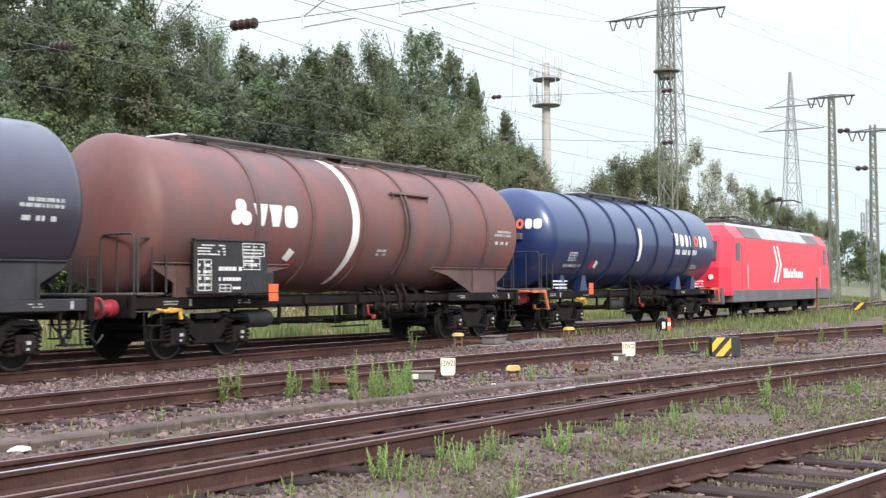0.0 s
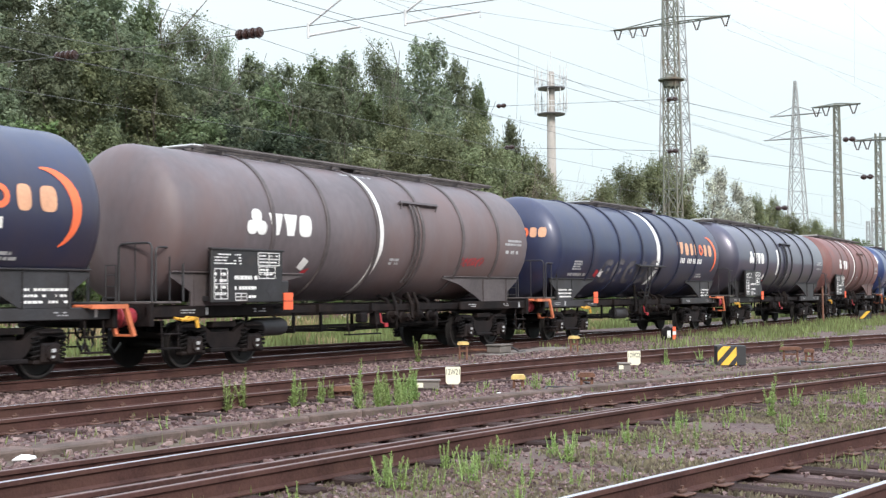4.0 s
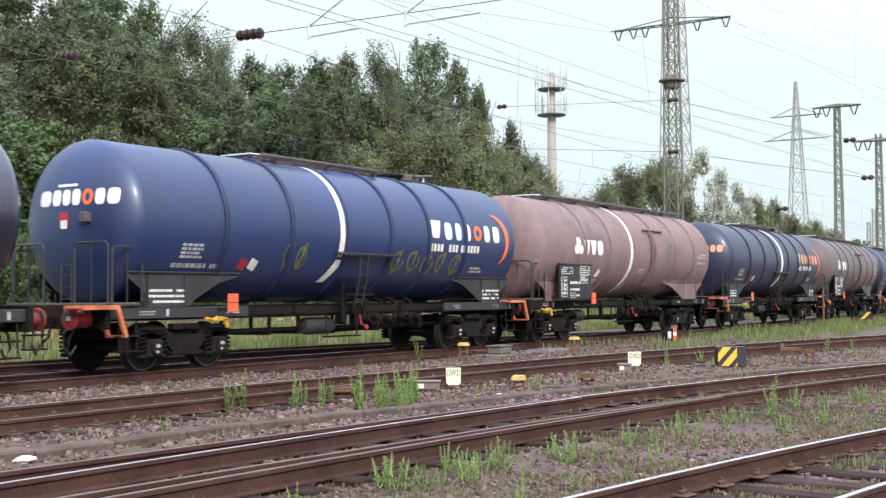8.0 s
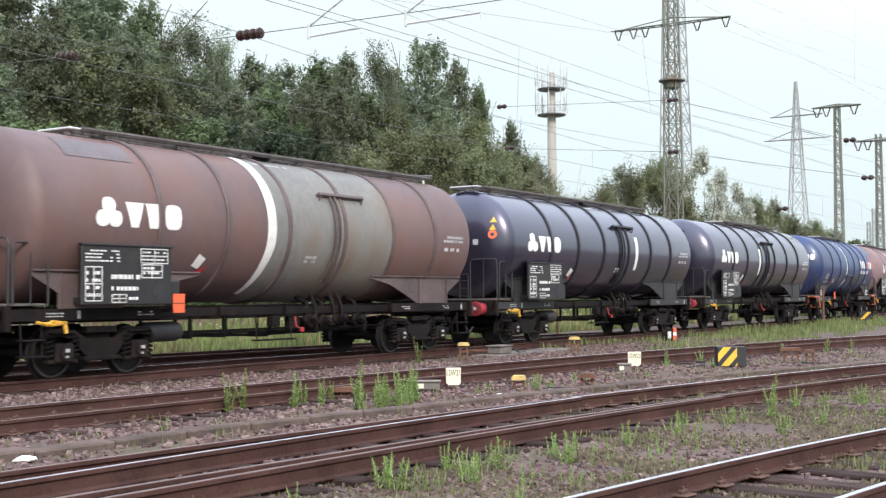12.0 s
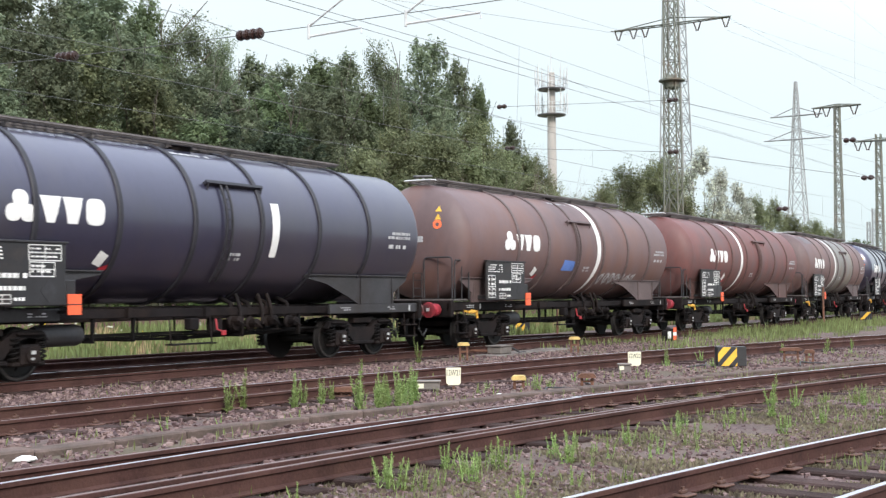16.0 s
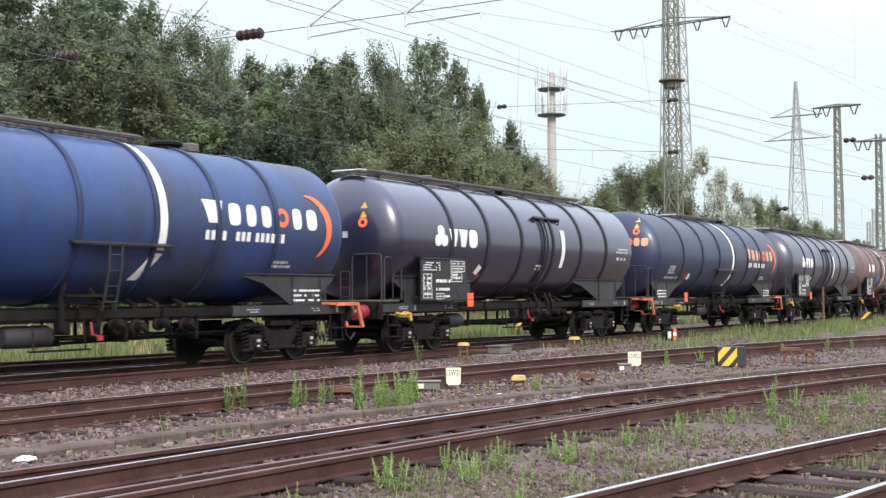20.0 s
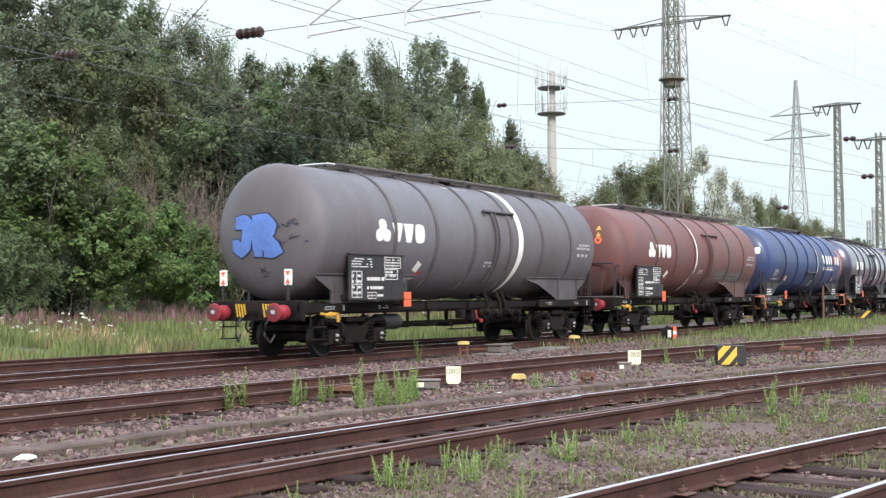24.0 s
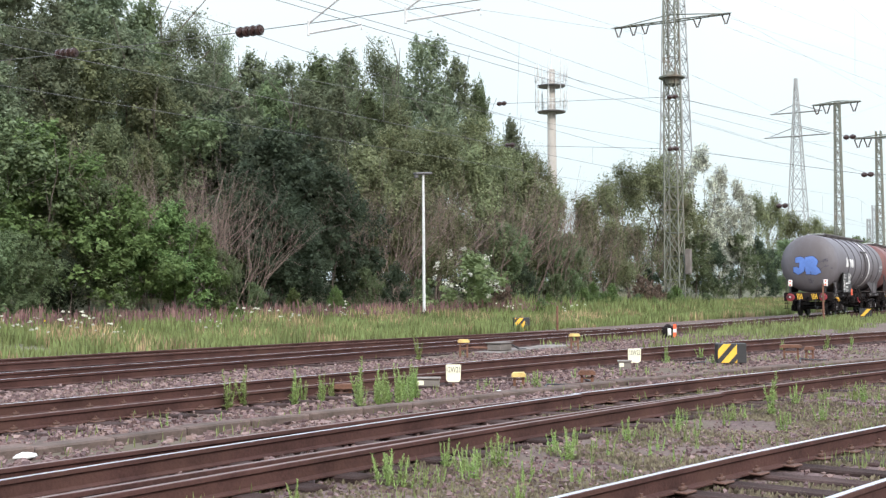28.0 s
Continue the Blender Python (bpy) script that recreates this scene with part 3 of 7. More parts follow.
def tank_mesh(half, depth=0.64):
    prof = [(-half + depth * (1 - math.cos(a)), R_TANK * math.sin(a)) for a in [radians(d) for d in (2, 8, 15, 22, 30, 38, 46, 54, 62, 70, 78, 84)]]
    prof.append((-half + depth, R_TANK))
    prof += [(x, r) for x, r in [(-half * 0.5, R_TANK), (0, R_TANK), (half * 0.5, R_TANK)]]
    prof += [(half - depth, R_TANK)] + [(-x, r) for x, r in reversed(prof[:12])]
    return Geo().lathe(prof, "x", 56, (0, 0, Z_TANK)).mesh("tank", TANK["black"], True)


def dome_pt(half, y, z, off=0.01, depth=0.64):
    """Point on the rear end cap."""
    q = min((y * y + (z - Z_TANK) ** 2) / (R_TANK * R_TANK), 0.995)
    return (-half + depth * (1 - math.sqrt(1 - q)) - off, y, z)


def dome_quad(g, half, y0, y1, z0, z1, n=3, mi=0):
    k = n + 1
    v = [dome_pt(half, y0 + (y1 - y0) * i / n, z0 + (z1 - z0) * j / n) for i in range(k) for j in range(k)]
    g.add(v, [(i * k + j, (i + 1) * k + j, (i + 1) * k + j + 1, i * k + j + 1) for i in range(n) for j in range(n)], mi)


def dome_strip(g, half, pts, w, mi=0, off=0.014):
    """A brushed line over points (y, z) on the end cap."""
    fine = []
    for (a, b), (c, d) in zip(pts, pts[1:]):
        fine += [(a + (c - a) * i / 3, b + (d - b) * i / 3) for i in range(3)]
    fine.append(pts[-1])
    v, f = [], []
    for i, (y, z) in enumerate(fine):
        ny, nz = fine[min(i + 1, len(fine) - 1)][0] - fine[max(i - 1, 0)][0], fine[min(i + 1, len(fine) - 1)][1] - fine[max(i - 1, 0)][1]
        m = math.hypot(ny, nz) or 1
        v += [dome_pt(half, y - nz / m * w, z + ny / m * w, off), dome_pt(half, y + nz / m * w, z - ny / m * w, off)]
        if i:
            f.append((2 * i - 2, 2 * i - 1, 2 * i + 1, 2 * i))
    g.add(v, f, mi)


def ring_mesh():
    prof = [(-0.06, R_TANK - 0.02), (-0.06, R_TANK + 0.026), (-0.04, R_TANK + 0.042), (0.04, R_TANK + 0.042), (0.06, R_TANK + 0.026), (0.06, R_TANK - 0.02)]
    return Geo().lathe(prof, "x", 56, (0, 0, Z_TANK), cap=False).mesh("ring", TANK["black"], True)


RING = ring_mesh()


def wheelset_mesh():
    g = Geo()
    g.lathe([(-1.0, 0.065), (-0.9, 0.07), (-0.7, 0.08), (0.7, 0.08), (0.9, 0.07), (1.0, 0.065)], "y", 14)
    for s in (-1, 1):
        g.lathe([(s * 0.68, 0.10), (s * 0.69, 0.36), (s * 0.685, 0.40), (s * 0.683, 0.488), (s * 0.71, 0.488), (s * 0.72, 0.462)], "y", 30, cap=False)
        g.lathe([(s * 0.72, 0.462), (s * 0.815, 0.452), (s * 0.815, 0.435)], "y", 30, cap=False)
        g.lathe([(s * 0.815, 0.435), (s * 0.815, 0.40)], "y", 30, mi=1, cap=False)
        g.lathe([(s * 0.815, 0.40), (s * 0.78, 0.37), (s * 0.765, 0.20), (s * 0.82, 0.12), (s * 0.82, 0.08)], "y", 30, cap=False)
        for k in range(4):
            a = math.pi / 4 + k * math.pi / 2
            g.box(0.26 * math.cos(a) - 0.03, 0.26 * math.cos(a) + 0.03, s * 0.775 - 0.012, s * 0.775 + 0.012, 0.26 * math.sin(a) - 0.03, 0.26 * math.sin(a) + 0.03)
    return g.mesh("wheelset", [M["wheel"], M["tread"]], True)


WHEELSET = wheelset_mesh()


def bogie_parts():
    """Meshes of a two-axle freight bogie, centred on its pivot at rail level."""
    side = Geo().prism([(-1.34, 0.70), (-1.24, 0.86), (-0.95, 0.90), (-0.60, 0.86), (-0.34, 0.70), (0.34, 0.70), (0.60, 0.86), (0.95, 0.90), (1.24, 0.86), (1.34, 0.70),
                        (1.18, 0.72), (0.92, 0.76), (0.66, 0.70), (0.40, 0.42), (0.22, 0.34), (-0.22, 0.34), (-0.40, 0.42), (-0.66, 0.70), (-0.92, 0.76), (-1.18, 0.72)], -0.06, 0.06, "y")
    side.box(-0.44, 0.44, -0.12, 0.12, 0.30, 0.38, c=0.015).box(-0.36, 0.36, -0.10, 0.10, 0.80, 0.92, c=0.015)
    side.box(-1.20, -0.64, -0.13, 0.09, 0.80, 0.84, c=0.012).box(0.64, 1.20, -0.13, 0.09, 0.80, 0.84, c=0.012)
    box = Geo().box(-0.21, 0.21, -0.16, 0.10, -0.18, 0.18, c=0.04)
    box.lathe([(-0.21, 0.10), (-0.205, 0.135), (-0.14, 0.14)], "y", 16).box(-0.34, 0.34, -0.10, 0.08, -0.19, -0.11, c=0.02)
    spring = Geo()
    pts = [(0.082 * math.cos(a * 0.9), 0.082 * math.sin(a * 0.9), -0.08 + 0.40 * a / 34) for a in range(35)]
    spring.tube(pts, 0.020, 5)
    bolster = Geo().box(-0.30, 0.30, -1.0, 1.0, 0.55, 0.80, c=0.03).box(-1.24, -1.14, -1.0, 1.0, 0.60, 0.74, c=0.02).box(1.14, 1.24, -1.0, 1.0, 0.60, 0.74, c=0.02)
    shoe = Geo().prism([(0.50, -0.2), (0.57, -0.2), (0.55, 0.0), (0.57, 0.2), (0.50, 0.2), (0.47, 0.0)], -0.05, 0.05, "y").tube([(0.53, 0, 0.1), (0.50, 0, 0.42)], 0.025, 6)
    return {k: v.mesh(k, M["frame"] if k in ("side_frame", "axle_box") else M["frame_dark"]) for k, v in
            (("side_frame", side), ("axle_box", box), ("spring", spring), ("bolster", bolster), ("brake_shoe", shoe))}


BOGIE = bogie_parts()


def add_bogie(wagon, x):
    b = part("bogie", BOGIE["bolster"], None, wagon, "black two-axle freight bogie", at=pose(x, 0, 0))
    for s in (-1, 1):
        part("side_frame", BOGIE["side_frame"], None, b, at=pose(0, s * 1.02, 0))
        for a in (-0.9, 0.9):
            part("axle_box", BOGIE["axle_box"], None, b, at=pose(a, s * 1.02, WHEEL_R, 0, 0, 0 if s < 0 else 180))
            part("brake_shoe", BOGIE["brake_shoe"], None, b, at=pose(a, s * 0.78, WHEEL_R, 0, 0, 0 if a < 0 else 180))
            for d in (-0.29, 0.29):
                part("spring", BOGIE["spring"], None, b, at=pose(a + d, s * 1.06, 0.44))
    for a in (-0.9, 0.9):
        part("wheelset", WHEELSET, None, wagon, at=pose(x + a, 0, WHEEL_R))


def buffer_mesh():
    g = Geo()
    g.lathe([(0, 0.19), (0.03, 0.19), (0.035, 0.13), (0.06, 0.125)], "x", 18)
    g.lathe([(0.06, 0.135), (0.08, 0.165), (0.26, 0.165), (0.28, 0.135), (0.40, 0.125), (0.54, 0.125)], "x", 20, mi=1)
    g.lathe([(0.52, 0.13), (0.535, 0.195), (0.555, 0.21), (0.59, 0.205), (0.61, 0.14), (0.62, 0.01)], "x", 22, mi=1)
    g.box(0.614, 0.626, -0.05, 0.05, -0.03, 0.05, 2)
    g.v = [(p[0] * 0.78, p[1], p[2]) for p in g.v]
    return g.mesh("buffer", [M["frame_dark"], M["buffer_red"], M["grey_mark"]], True)


BUFFER = buffer_mesh()


def text_bars(g, x0, x1, z0, z1, rows, y, seed, fill=0.8, mi=0):
    """Lines of small lettering that cannot be read, as bars on an upright panel."""
    r = random.Random(seed)
    h = (z1 - z0) / rows
    for k in range(rows):
        x = x0
        while x < x1 - 0.03:
            w = r.uniform(0.02, 0.10)
            if r.random() < fill:
                g.box(x, min(x + w, x1), y - 0.004, y, z0 + h * (k + 0.28), z0 + h * (k + 0.72), mi)
            x += w + 0.022


def shell_bars(g, x0, x1, s0, s1, rows, seed, mi=0, fill=0.85):
    r = random.Random(seed)
    h = (s1 - s0) / rows
    for k in range(rows):
        x = x0
        while x < x1 - 0.03:
            w = r.uniform(0.05, 0.2)
            if r.random() < fill:
                shell_quad(g, [(x, s0 + h * (k + 0.2)), (min(x + w, x1), s0 + h * (k + 0.2)), (min(x + w, x1), s0 + h * (k + 0.85)), (x, s0 + h * (k + 0.85))], 1, 1, mi)
            x += w + 0.03


def coupling(w, end, s):
    """Draw hook and screw coupling at an end; s is the sign of that end."""
    g = Geo().box(min(end, end + s * 0.30), max(end, end + s * 0.30), -0.05, 0.05, 0.98, 1.10, c=0.02)
    g.tube([(end + s * 0.30, 0, 1.05), (end + s * 0.38, 0, 0.98), (end + s * 0.34, 0, 0.90)], 0.035, 8)
    g.tube([(end + s * 0.2, 0.09, 1.0), (end + s * 0.26, 0.09, 0.72), (end + s * 0.30, 0, 0.62), (end + s * 0.26, -0.09, 0.72), (end + s * 0.2, -0.09, 1.0)], 0.025, 6)
    part("coupling", g, M["frame_dark"], w)
    for y in (-0.42, 0.42):
        h = Geo().tube([(end, y, 0.95), (end + s * 0.18, y, 0.80), (end + s * 0.22, y, 0.55), (end + s * 0.08, y * 1.1, 0.38), (end - s * 0.04, y * 1.2, 0.55)], 0.028, 7)
        part("brake_hose", h, M["black"], w)


def running_frame(w, half, pivot, tank_x):
    """Underframe, beams, buffers, brake gear and steps that both wagon kinds share. half: half the length over the beams."""
    sill = Geo().box(-half, half, -0.50, -0.36, 0.98, 1.26, c=0.015).box(-half, half, 0.36, 0.50, 0.98, 1.26, c=0.015)
    for x in (-4.2, -2.1, 0.0, 2.1, 4.2):
        sill.box(x - 0.06, x + 0.06, -1.10, 1.10, 1.06, 1.24)
    part("centre_sill", sill, M["frame"], w)
    for s in (-1, 1):
        part("side_sill", Geo().box(-half, half, s * 0.96 - 0.05, s * 0.96 + 0.05, 1.05, 1.22, c=0.012), M["frame"], w)
        for e in (-1, 1):
            part("headstock_sill", Geo().box(min(e * half, e * 3.9), max(e * half, e * 3.9), s * 1.20 - 0.04, s * 1.20 + 0.04, 1.03, 1.25, c=0.015), M["frame"], w)
        part("buffer_beam", Geo().box(min(s * half, s * (half - 0.12)), max(s * half, s * (half - 0.12)), -1.32, 1.32, 0.86, 1.32, c=0.02), M["frame"], w)
        for y in (-0.875, 0.875):
            part("buffer", BUFFER, None, w, "dirty red buffer with a round head", at=pose(s * half, y, 1.06, 0, 0, 0 if s > 0 else 180))
        coupling(w, s * half, s)
        for y in (-1.28, 1.28):
            g = Geo()
            for dx in (-0.22, 0.22):
                g.tube([(s * (half - 0.55) + dx, y, 1.0), (s * (half - 0.55) + dx, y * 1.02, 0.42)], 0.018, 6)
            for z in (0.42, 0.70):
                g.box(s * (half - 0.55) - 0.24, s * (half - 0.55) + 0.24, y - 0.10, y + 0.10, z, z + 0.03, c=0.006)
            part("step", g, M["frame"], w)
        add_bogie(w, s * pivot)
    g = Geo()
    for x, seed in ((-half + 0.9, 21), (-4.6, 22), (4.3, 23), (half - 1.5, 24)):
        text_bars(g, x, x + 0.42, 1.09, 1.19, 2, -1.242, seed, 0.8)
    for x in (-half + 1.6, half - 0.5):
        g.box(x, x + 0.07, -1.246, -1.24, 1.07, 1.21)
    for x in (-pivot - 0.9, -pivot + 0.9, pivot - 0.9, pivot + 0.9):
        g.box(x - 0.06, x + 0.02, -1.262, -1.232, WHEEL_R + 0.02, WHEEL_R + 0.08)
        g.box(x - 0.06, x - 0.01, -1.262, -1.232, WHEEL_R - 0.08, WHEEL_R - 0.04)
    part("lettering", g, M["grey_mark"], w, "small pale stencil marks on the frame")
    # brake cylinder, air reservoir, rods
    part("air_reservoir", Geo().lathe([(-0.55, 0.05), (-0.52, 0.17), (-0.42, 0.20), (0.42, 0.20), (0.52, 0.17), (0.55, 0.05)], "x", 18, (tank_x, -0.72, 0.76)), M["saddle_grey"], w, "dusty grey air reservoir", smooth=True)
    part("brake_cylinder", Geo().lathe([(-0.3, 0.05), (-0.28, 0.16), (0.2, 0.16), (0.22, 0.05), (0.5, 0.03)], "x", 16, (1.6, -0.35, 0.80)), M["frame"], w, smooth=True)
    rods = Geo()
    for y, z in ((-0.75, 0.72), (-0.25, 0.66), (0.45, 0.70)):
        rods.tube([(-pivot + 1.2, y, z), (pivot - 1.2, y, z)], 0.022, 6)
    for x in (-1.6, -0.6, 0.5, 2.6):
        rods.tube([(x, -0.75, 0.70), (x, -0.75, 1.08)], 0.02, 6)
    part("brake_rod", rods, M["frame_dark"], w)
    for k, (x, z) in enumerate(((0.9, 0.94), (1.45, 0.88), (2.05, 0.94), (2.75, 0.90))):
        v = Geo().lathe([(-0.16, 0.06), (-0.14, 0.10), (0.02, 0.10), (0.05, 0.15), (0.10, 0.15), (0.12, 0.07)], "y", 14, (x, -1.02, z))
        v.tube([(x, -0.95, z + 0.08), (x, -0.90, 1.30), (x, -0.60, 1.42)], 0.05, 8).tube([(x - 0.12, -1.20, z + 0.02), (x + 0.10, -1.22, z - 0.10)], 0.016, 6)
        part("outlet_valve", v, M["frame"], w)
    for x in (-2.9, -1.9, 1.2, 3.1):
        part("brake_hanger", Geo().box(x - 0.03, x + 0.03, -0.98, -0.92, 0.62, 1.06).box(x - 0.03, x + 0.03, 0.40, 0.46, 0.62, 1.06).box(x - 0.025, x + 0.025, -0.98, 0.46, 0.60, 0.64), M["frame_dark"], w)
    part("brake_beam", Geo().tube([(-2.9, -0.50, 0.66), (-0.2, -0.42, 0.60), (3.1, -0.50, 0.66)], 0.035, 6).box(-0.34, -0.04, -0.60, -0.20, 0.56, 0.66, c=0.02), M["frame_dark"], w)
    part("valve_box", Geo().box(0.35, 0.62, -0.95, -0.70, 0.70, 1.0, c=0.03), M["frame"], w)
    part("load_box", Geo().box(-0.5, -0.25, -1.12, -0.9, 0.78, 1.02, c=0.03), M["frame"], w)
    part("changeover_disc", Geo().lathe([(-0.06, 0.11), (0.06, 0.11)], "y", 14, (0.9, -1.0, 0.86)), M["frame"], w)
    part("brake_lever", Geo().tube([(0.1, -1.22, 1.0), (0.1, -1.26, 0.78), (0.22, -1.30, 0.74)], 0.022, 6).box(0.18, 0.30, -1.33, -1.28, 0.66, 0.76, c=0.01), M["red"], w, "red brake changeover lever")
    st = Geo()
    for x in (-1.15, 0.0):
        st.tube([(x, -1.15, 1.05), (x, -1.2, 0.52)], 0.016, 6)
    st.box(-1.2, 0.05, -1.30, -1.08, 0.50, 0.53, c=0.006)
    part("side_step", st, M["frame"], w)


def saddle(w, x_in, x_out):
    """Tank support plates near an end, from x_in towards the buffers."""
    e = x_out - x_in
    for s in (-1, 1):
        g = Geo().prism([(x_in, 1.92), (x_out, 1.92), (x_out, 1.82), (x_in + 0.86 * e, 1.52), (x_in + 0.86 * e, 1.25), (x_in + 0.50 * e, 1.25), (x_in + 0.40 * e, 1.42), (x_in + 0.2 * e, 1.72), (x_in, 1.86)], s * 1.22 - 0.02, s * 1.22 + 0.02, "y")
        for k in (0.52, 0.84):
            g.box(x_in + k * e - 0.012, x_in + k * e + 0.012, s * 1.22 - 0.05, s * 1.22 + 0.10, 1.24, 1.88)
        g.box(min(x_in, x_out), max(x_in, x_out), s * 1.22 - 0.07, s * 1.22 + 0.06, 1.90, 1.935, c=0.008)
        part("saddle_plate", g, M["frame"], w)


def railing(w, a, b, z0=1.34, z1=2.46):
    """A bent hoop of the end platform between two ground points, with thin uprights."""
    g = Geo()
    p = lambda u, z: (a[0] + (b[0] - a[0]) * u, a[1] + (b[1] - a[1]) * u, z)
    g.tube([p(0, z0), p(0, z1 - 0.10), p(0.03, z1 - 0.03), p(0.10, z1), p(0.90, z1), p(0.97, z1 - 0.03), p(1, z1 - 0.10), p(1, z0)], 0.022, 6)
    for u in (0.5,):
        g.tube([p(u, z0), p(u, z1)], 0.013, 5)
    part("handrail", g, M["rail_grey"], w)


def end_platform(w, half, s):
    part("end_platform", Geo().box(min(s * half, s * (half - 0.85)), max(s * half, s * (half - 0.85)), -1.30, 1.30, 1.30, 1.345, c=0.008), M["walk"], w)
    x = s * (half - 0.06)
    for y in (-1, 1):
        railing(w, (x, y * 1.30), (x, y * 0.42))
        railing(w, (x - s * 0.06, y * 1.34), (x - s * 0.80, y * 1.34), 1.34, 2.38)
    g = Geo()
    for y in (-0.36, -0.08):
        g.tube([(x + s * 0.02, y, 1.0), (x + s * 0.02, y, 2.05)], 0.016, 6)
    for z in (1.2, 1.42, 1.64, 1.86, 2.05):
        g.tube([(x + s * 0.02, -0.36, z), (x + s * 0.02, -0.08, z)], 0.012, 5)
    part("end_ladder", g, M["rail_grey"], w)


def walkway(w, x0, x1, side_rail=True):
    g = Geo()
    z = Z_TANK + R_TANK + 0.05
    for y in (-0.42, -0.14, 0.14, 0.42):
        g.box(x0, x1, y - 0.025, y + 0.025, z, z + 0.05)
    x = x0
    while x < x1:
        g.box(x - 0.02, x + 0.02, -0.45, 0.45, z + 0.045, z + 0.065)
        x += 0.24
    x = x0 + 0.6
    while x < x1:
        g.box(x - 0.03, x + 0.03, -0.45, 0.45, z - 0.08, z)
        x += 1.95
    for y in (-0.45, 0.45):
        g.box(x0, x1, y - 0.012, y + 0.012, z, z + 0.10)
    part("walkway", g, M["walk"], w, "steel grating walkway along the top")
    part("walkway_end", Geo().box(x0 - 0.30, x0, -0.45, 0.45, z + 0.03, z + 0.07, c=0.01), M["galv"], w, "pale folded end plate of the walkway")
    if side_rail:
        part("edge_bar", Geo().tube([(x0, -0.52, z + 0.05), (x1, -0.52, z + 0.05)], 0.022, 6), M["walk"], w)


def manhole(w, x):
    z = Z_TANK + R_TANK
    g = Geo().lathe([(0.0, 0.30), (0.10, 0.30), (0.11, 0.36), (0.16, 0.36), (0.20, 0.28), (0.23, 0.05)], "z", 20, (x, 0, z - 0.03))
    part("manhole", g, M["frame"], w, smooth=True)
    part("valve_cover", Geo().box(x + 0.55, x + 0.85, -0.16, 0.16, z + 0.0, z + 0.20, c=0.03), M["walk"], w)


def side_ladder(w, x, xa, xb, s_top, s_low):
    """Ladder bent round the shell, with a narrow step plate above it."""
    g = Geo()
    for dx in (-0.085, 0.085):
        g.tube([cyl(x + dx, s_top + (s_low - s_top) * i / 14, 0.06) for i in range(15)], 0.030, 6)
    for i in range(10):
        q = s_top + (s_low - s_top) * (i + 0.5) / 10
        g.tube([cyl(x - 0.085, q, 0.06), cyl(x + 0.085, q, 0.06)], 0.012, 5)
    part("ladder", g, RING_MAT["greybrown"], w)
    h = Geo()
    c = [cyl(q, s_top + ds, off) for q in (xa, xb) for ds in (0.0, 0.06) for off in (0.0, 0.11)]
    h.add(c, [(0, 1, 3, 2), (4, 6, 7, 5), (0, 4, 5, 1), (2, 3, 7, 6), (1, 5, 7, 3), (0, 2, 6, 4)])
    for q in (xa + 0.05, xb - 0.05):
        h.tube([cyl(q, s_top - 0.10, 0.0), cyl(q, s_top, 0.09)], 0.022, 5)
    part("foot_rail", h, RING_MAT["greybrown"], w)


def hazard_plate(w, x):
    part("hazard_plate", Geo().box(x - 0.15, x + 0.15, -1.645, -1.615, 1.14, 1.50, c=0.006).box(x - 0.155, x + 0.155, -1.651, -1.612, 1.315, 1.33, 1).box(x - 0.03, x + 0.03, -1.615, -1.20, 1.16, 1.22, 1), [M["hazard_red"], M["black"]], w, "orange-red hazard plate")


def strap(w, x):
    g = Geo()
    for k in range(3):
        g.tube([(x - 0.30 + 0.1 * k, -1.36, 1.02 - 0.03 * k), (x, -1.40, 0.97 + 0.03 * k), (x + 0.34, -1.37, 1.00)], 0.03, 6)
    g.tube([(x + 0.30, -1.37, 1.02), (x + 0.33, -1.38, 0.82)], 0.04, 6)
    part("coupling_bar", g, M["rope"], w, "yellow and black striped uncoupling bar")


RINGS_A = [-4.35, -2.45, -0.50, 1.50, 3.45, 5.35]
RINGS_B = [-4.85, -2.75, -0.80, 1.05, 2.75, 4.55]
HALF_A, HALF_B = 7.65, 7.90          # half lengths over the buffer beams
T_A, T_B = 7.62, 7.72                # half lengths of the tanks


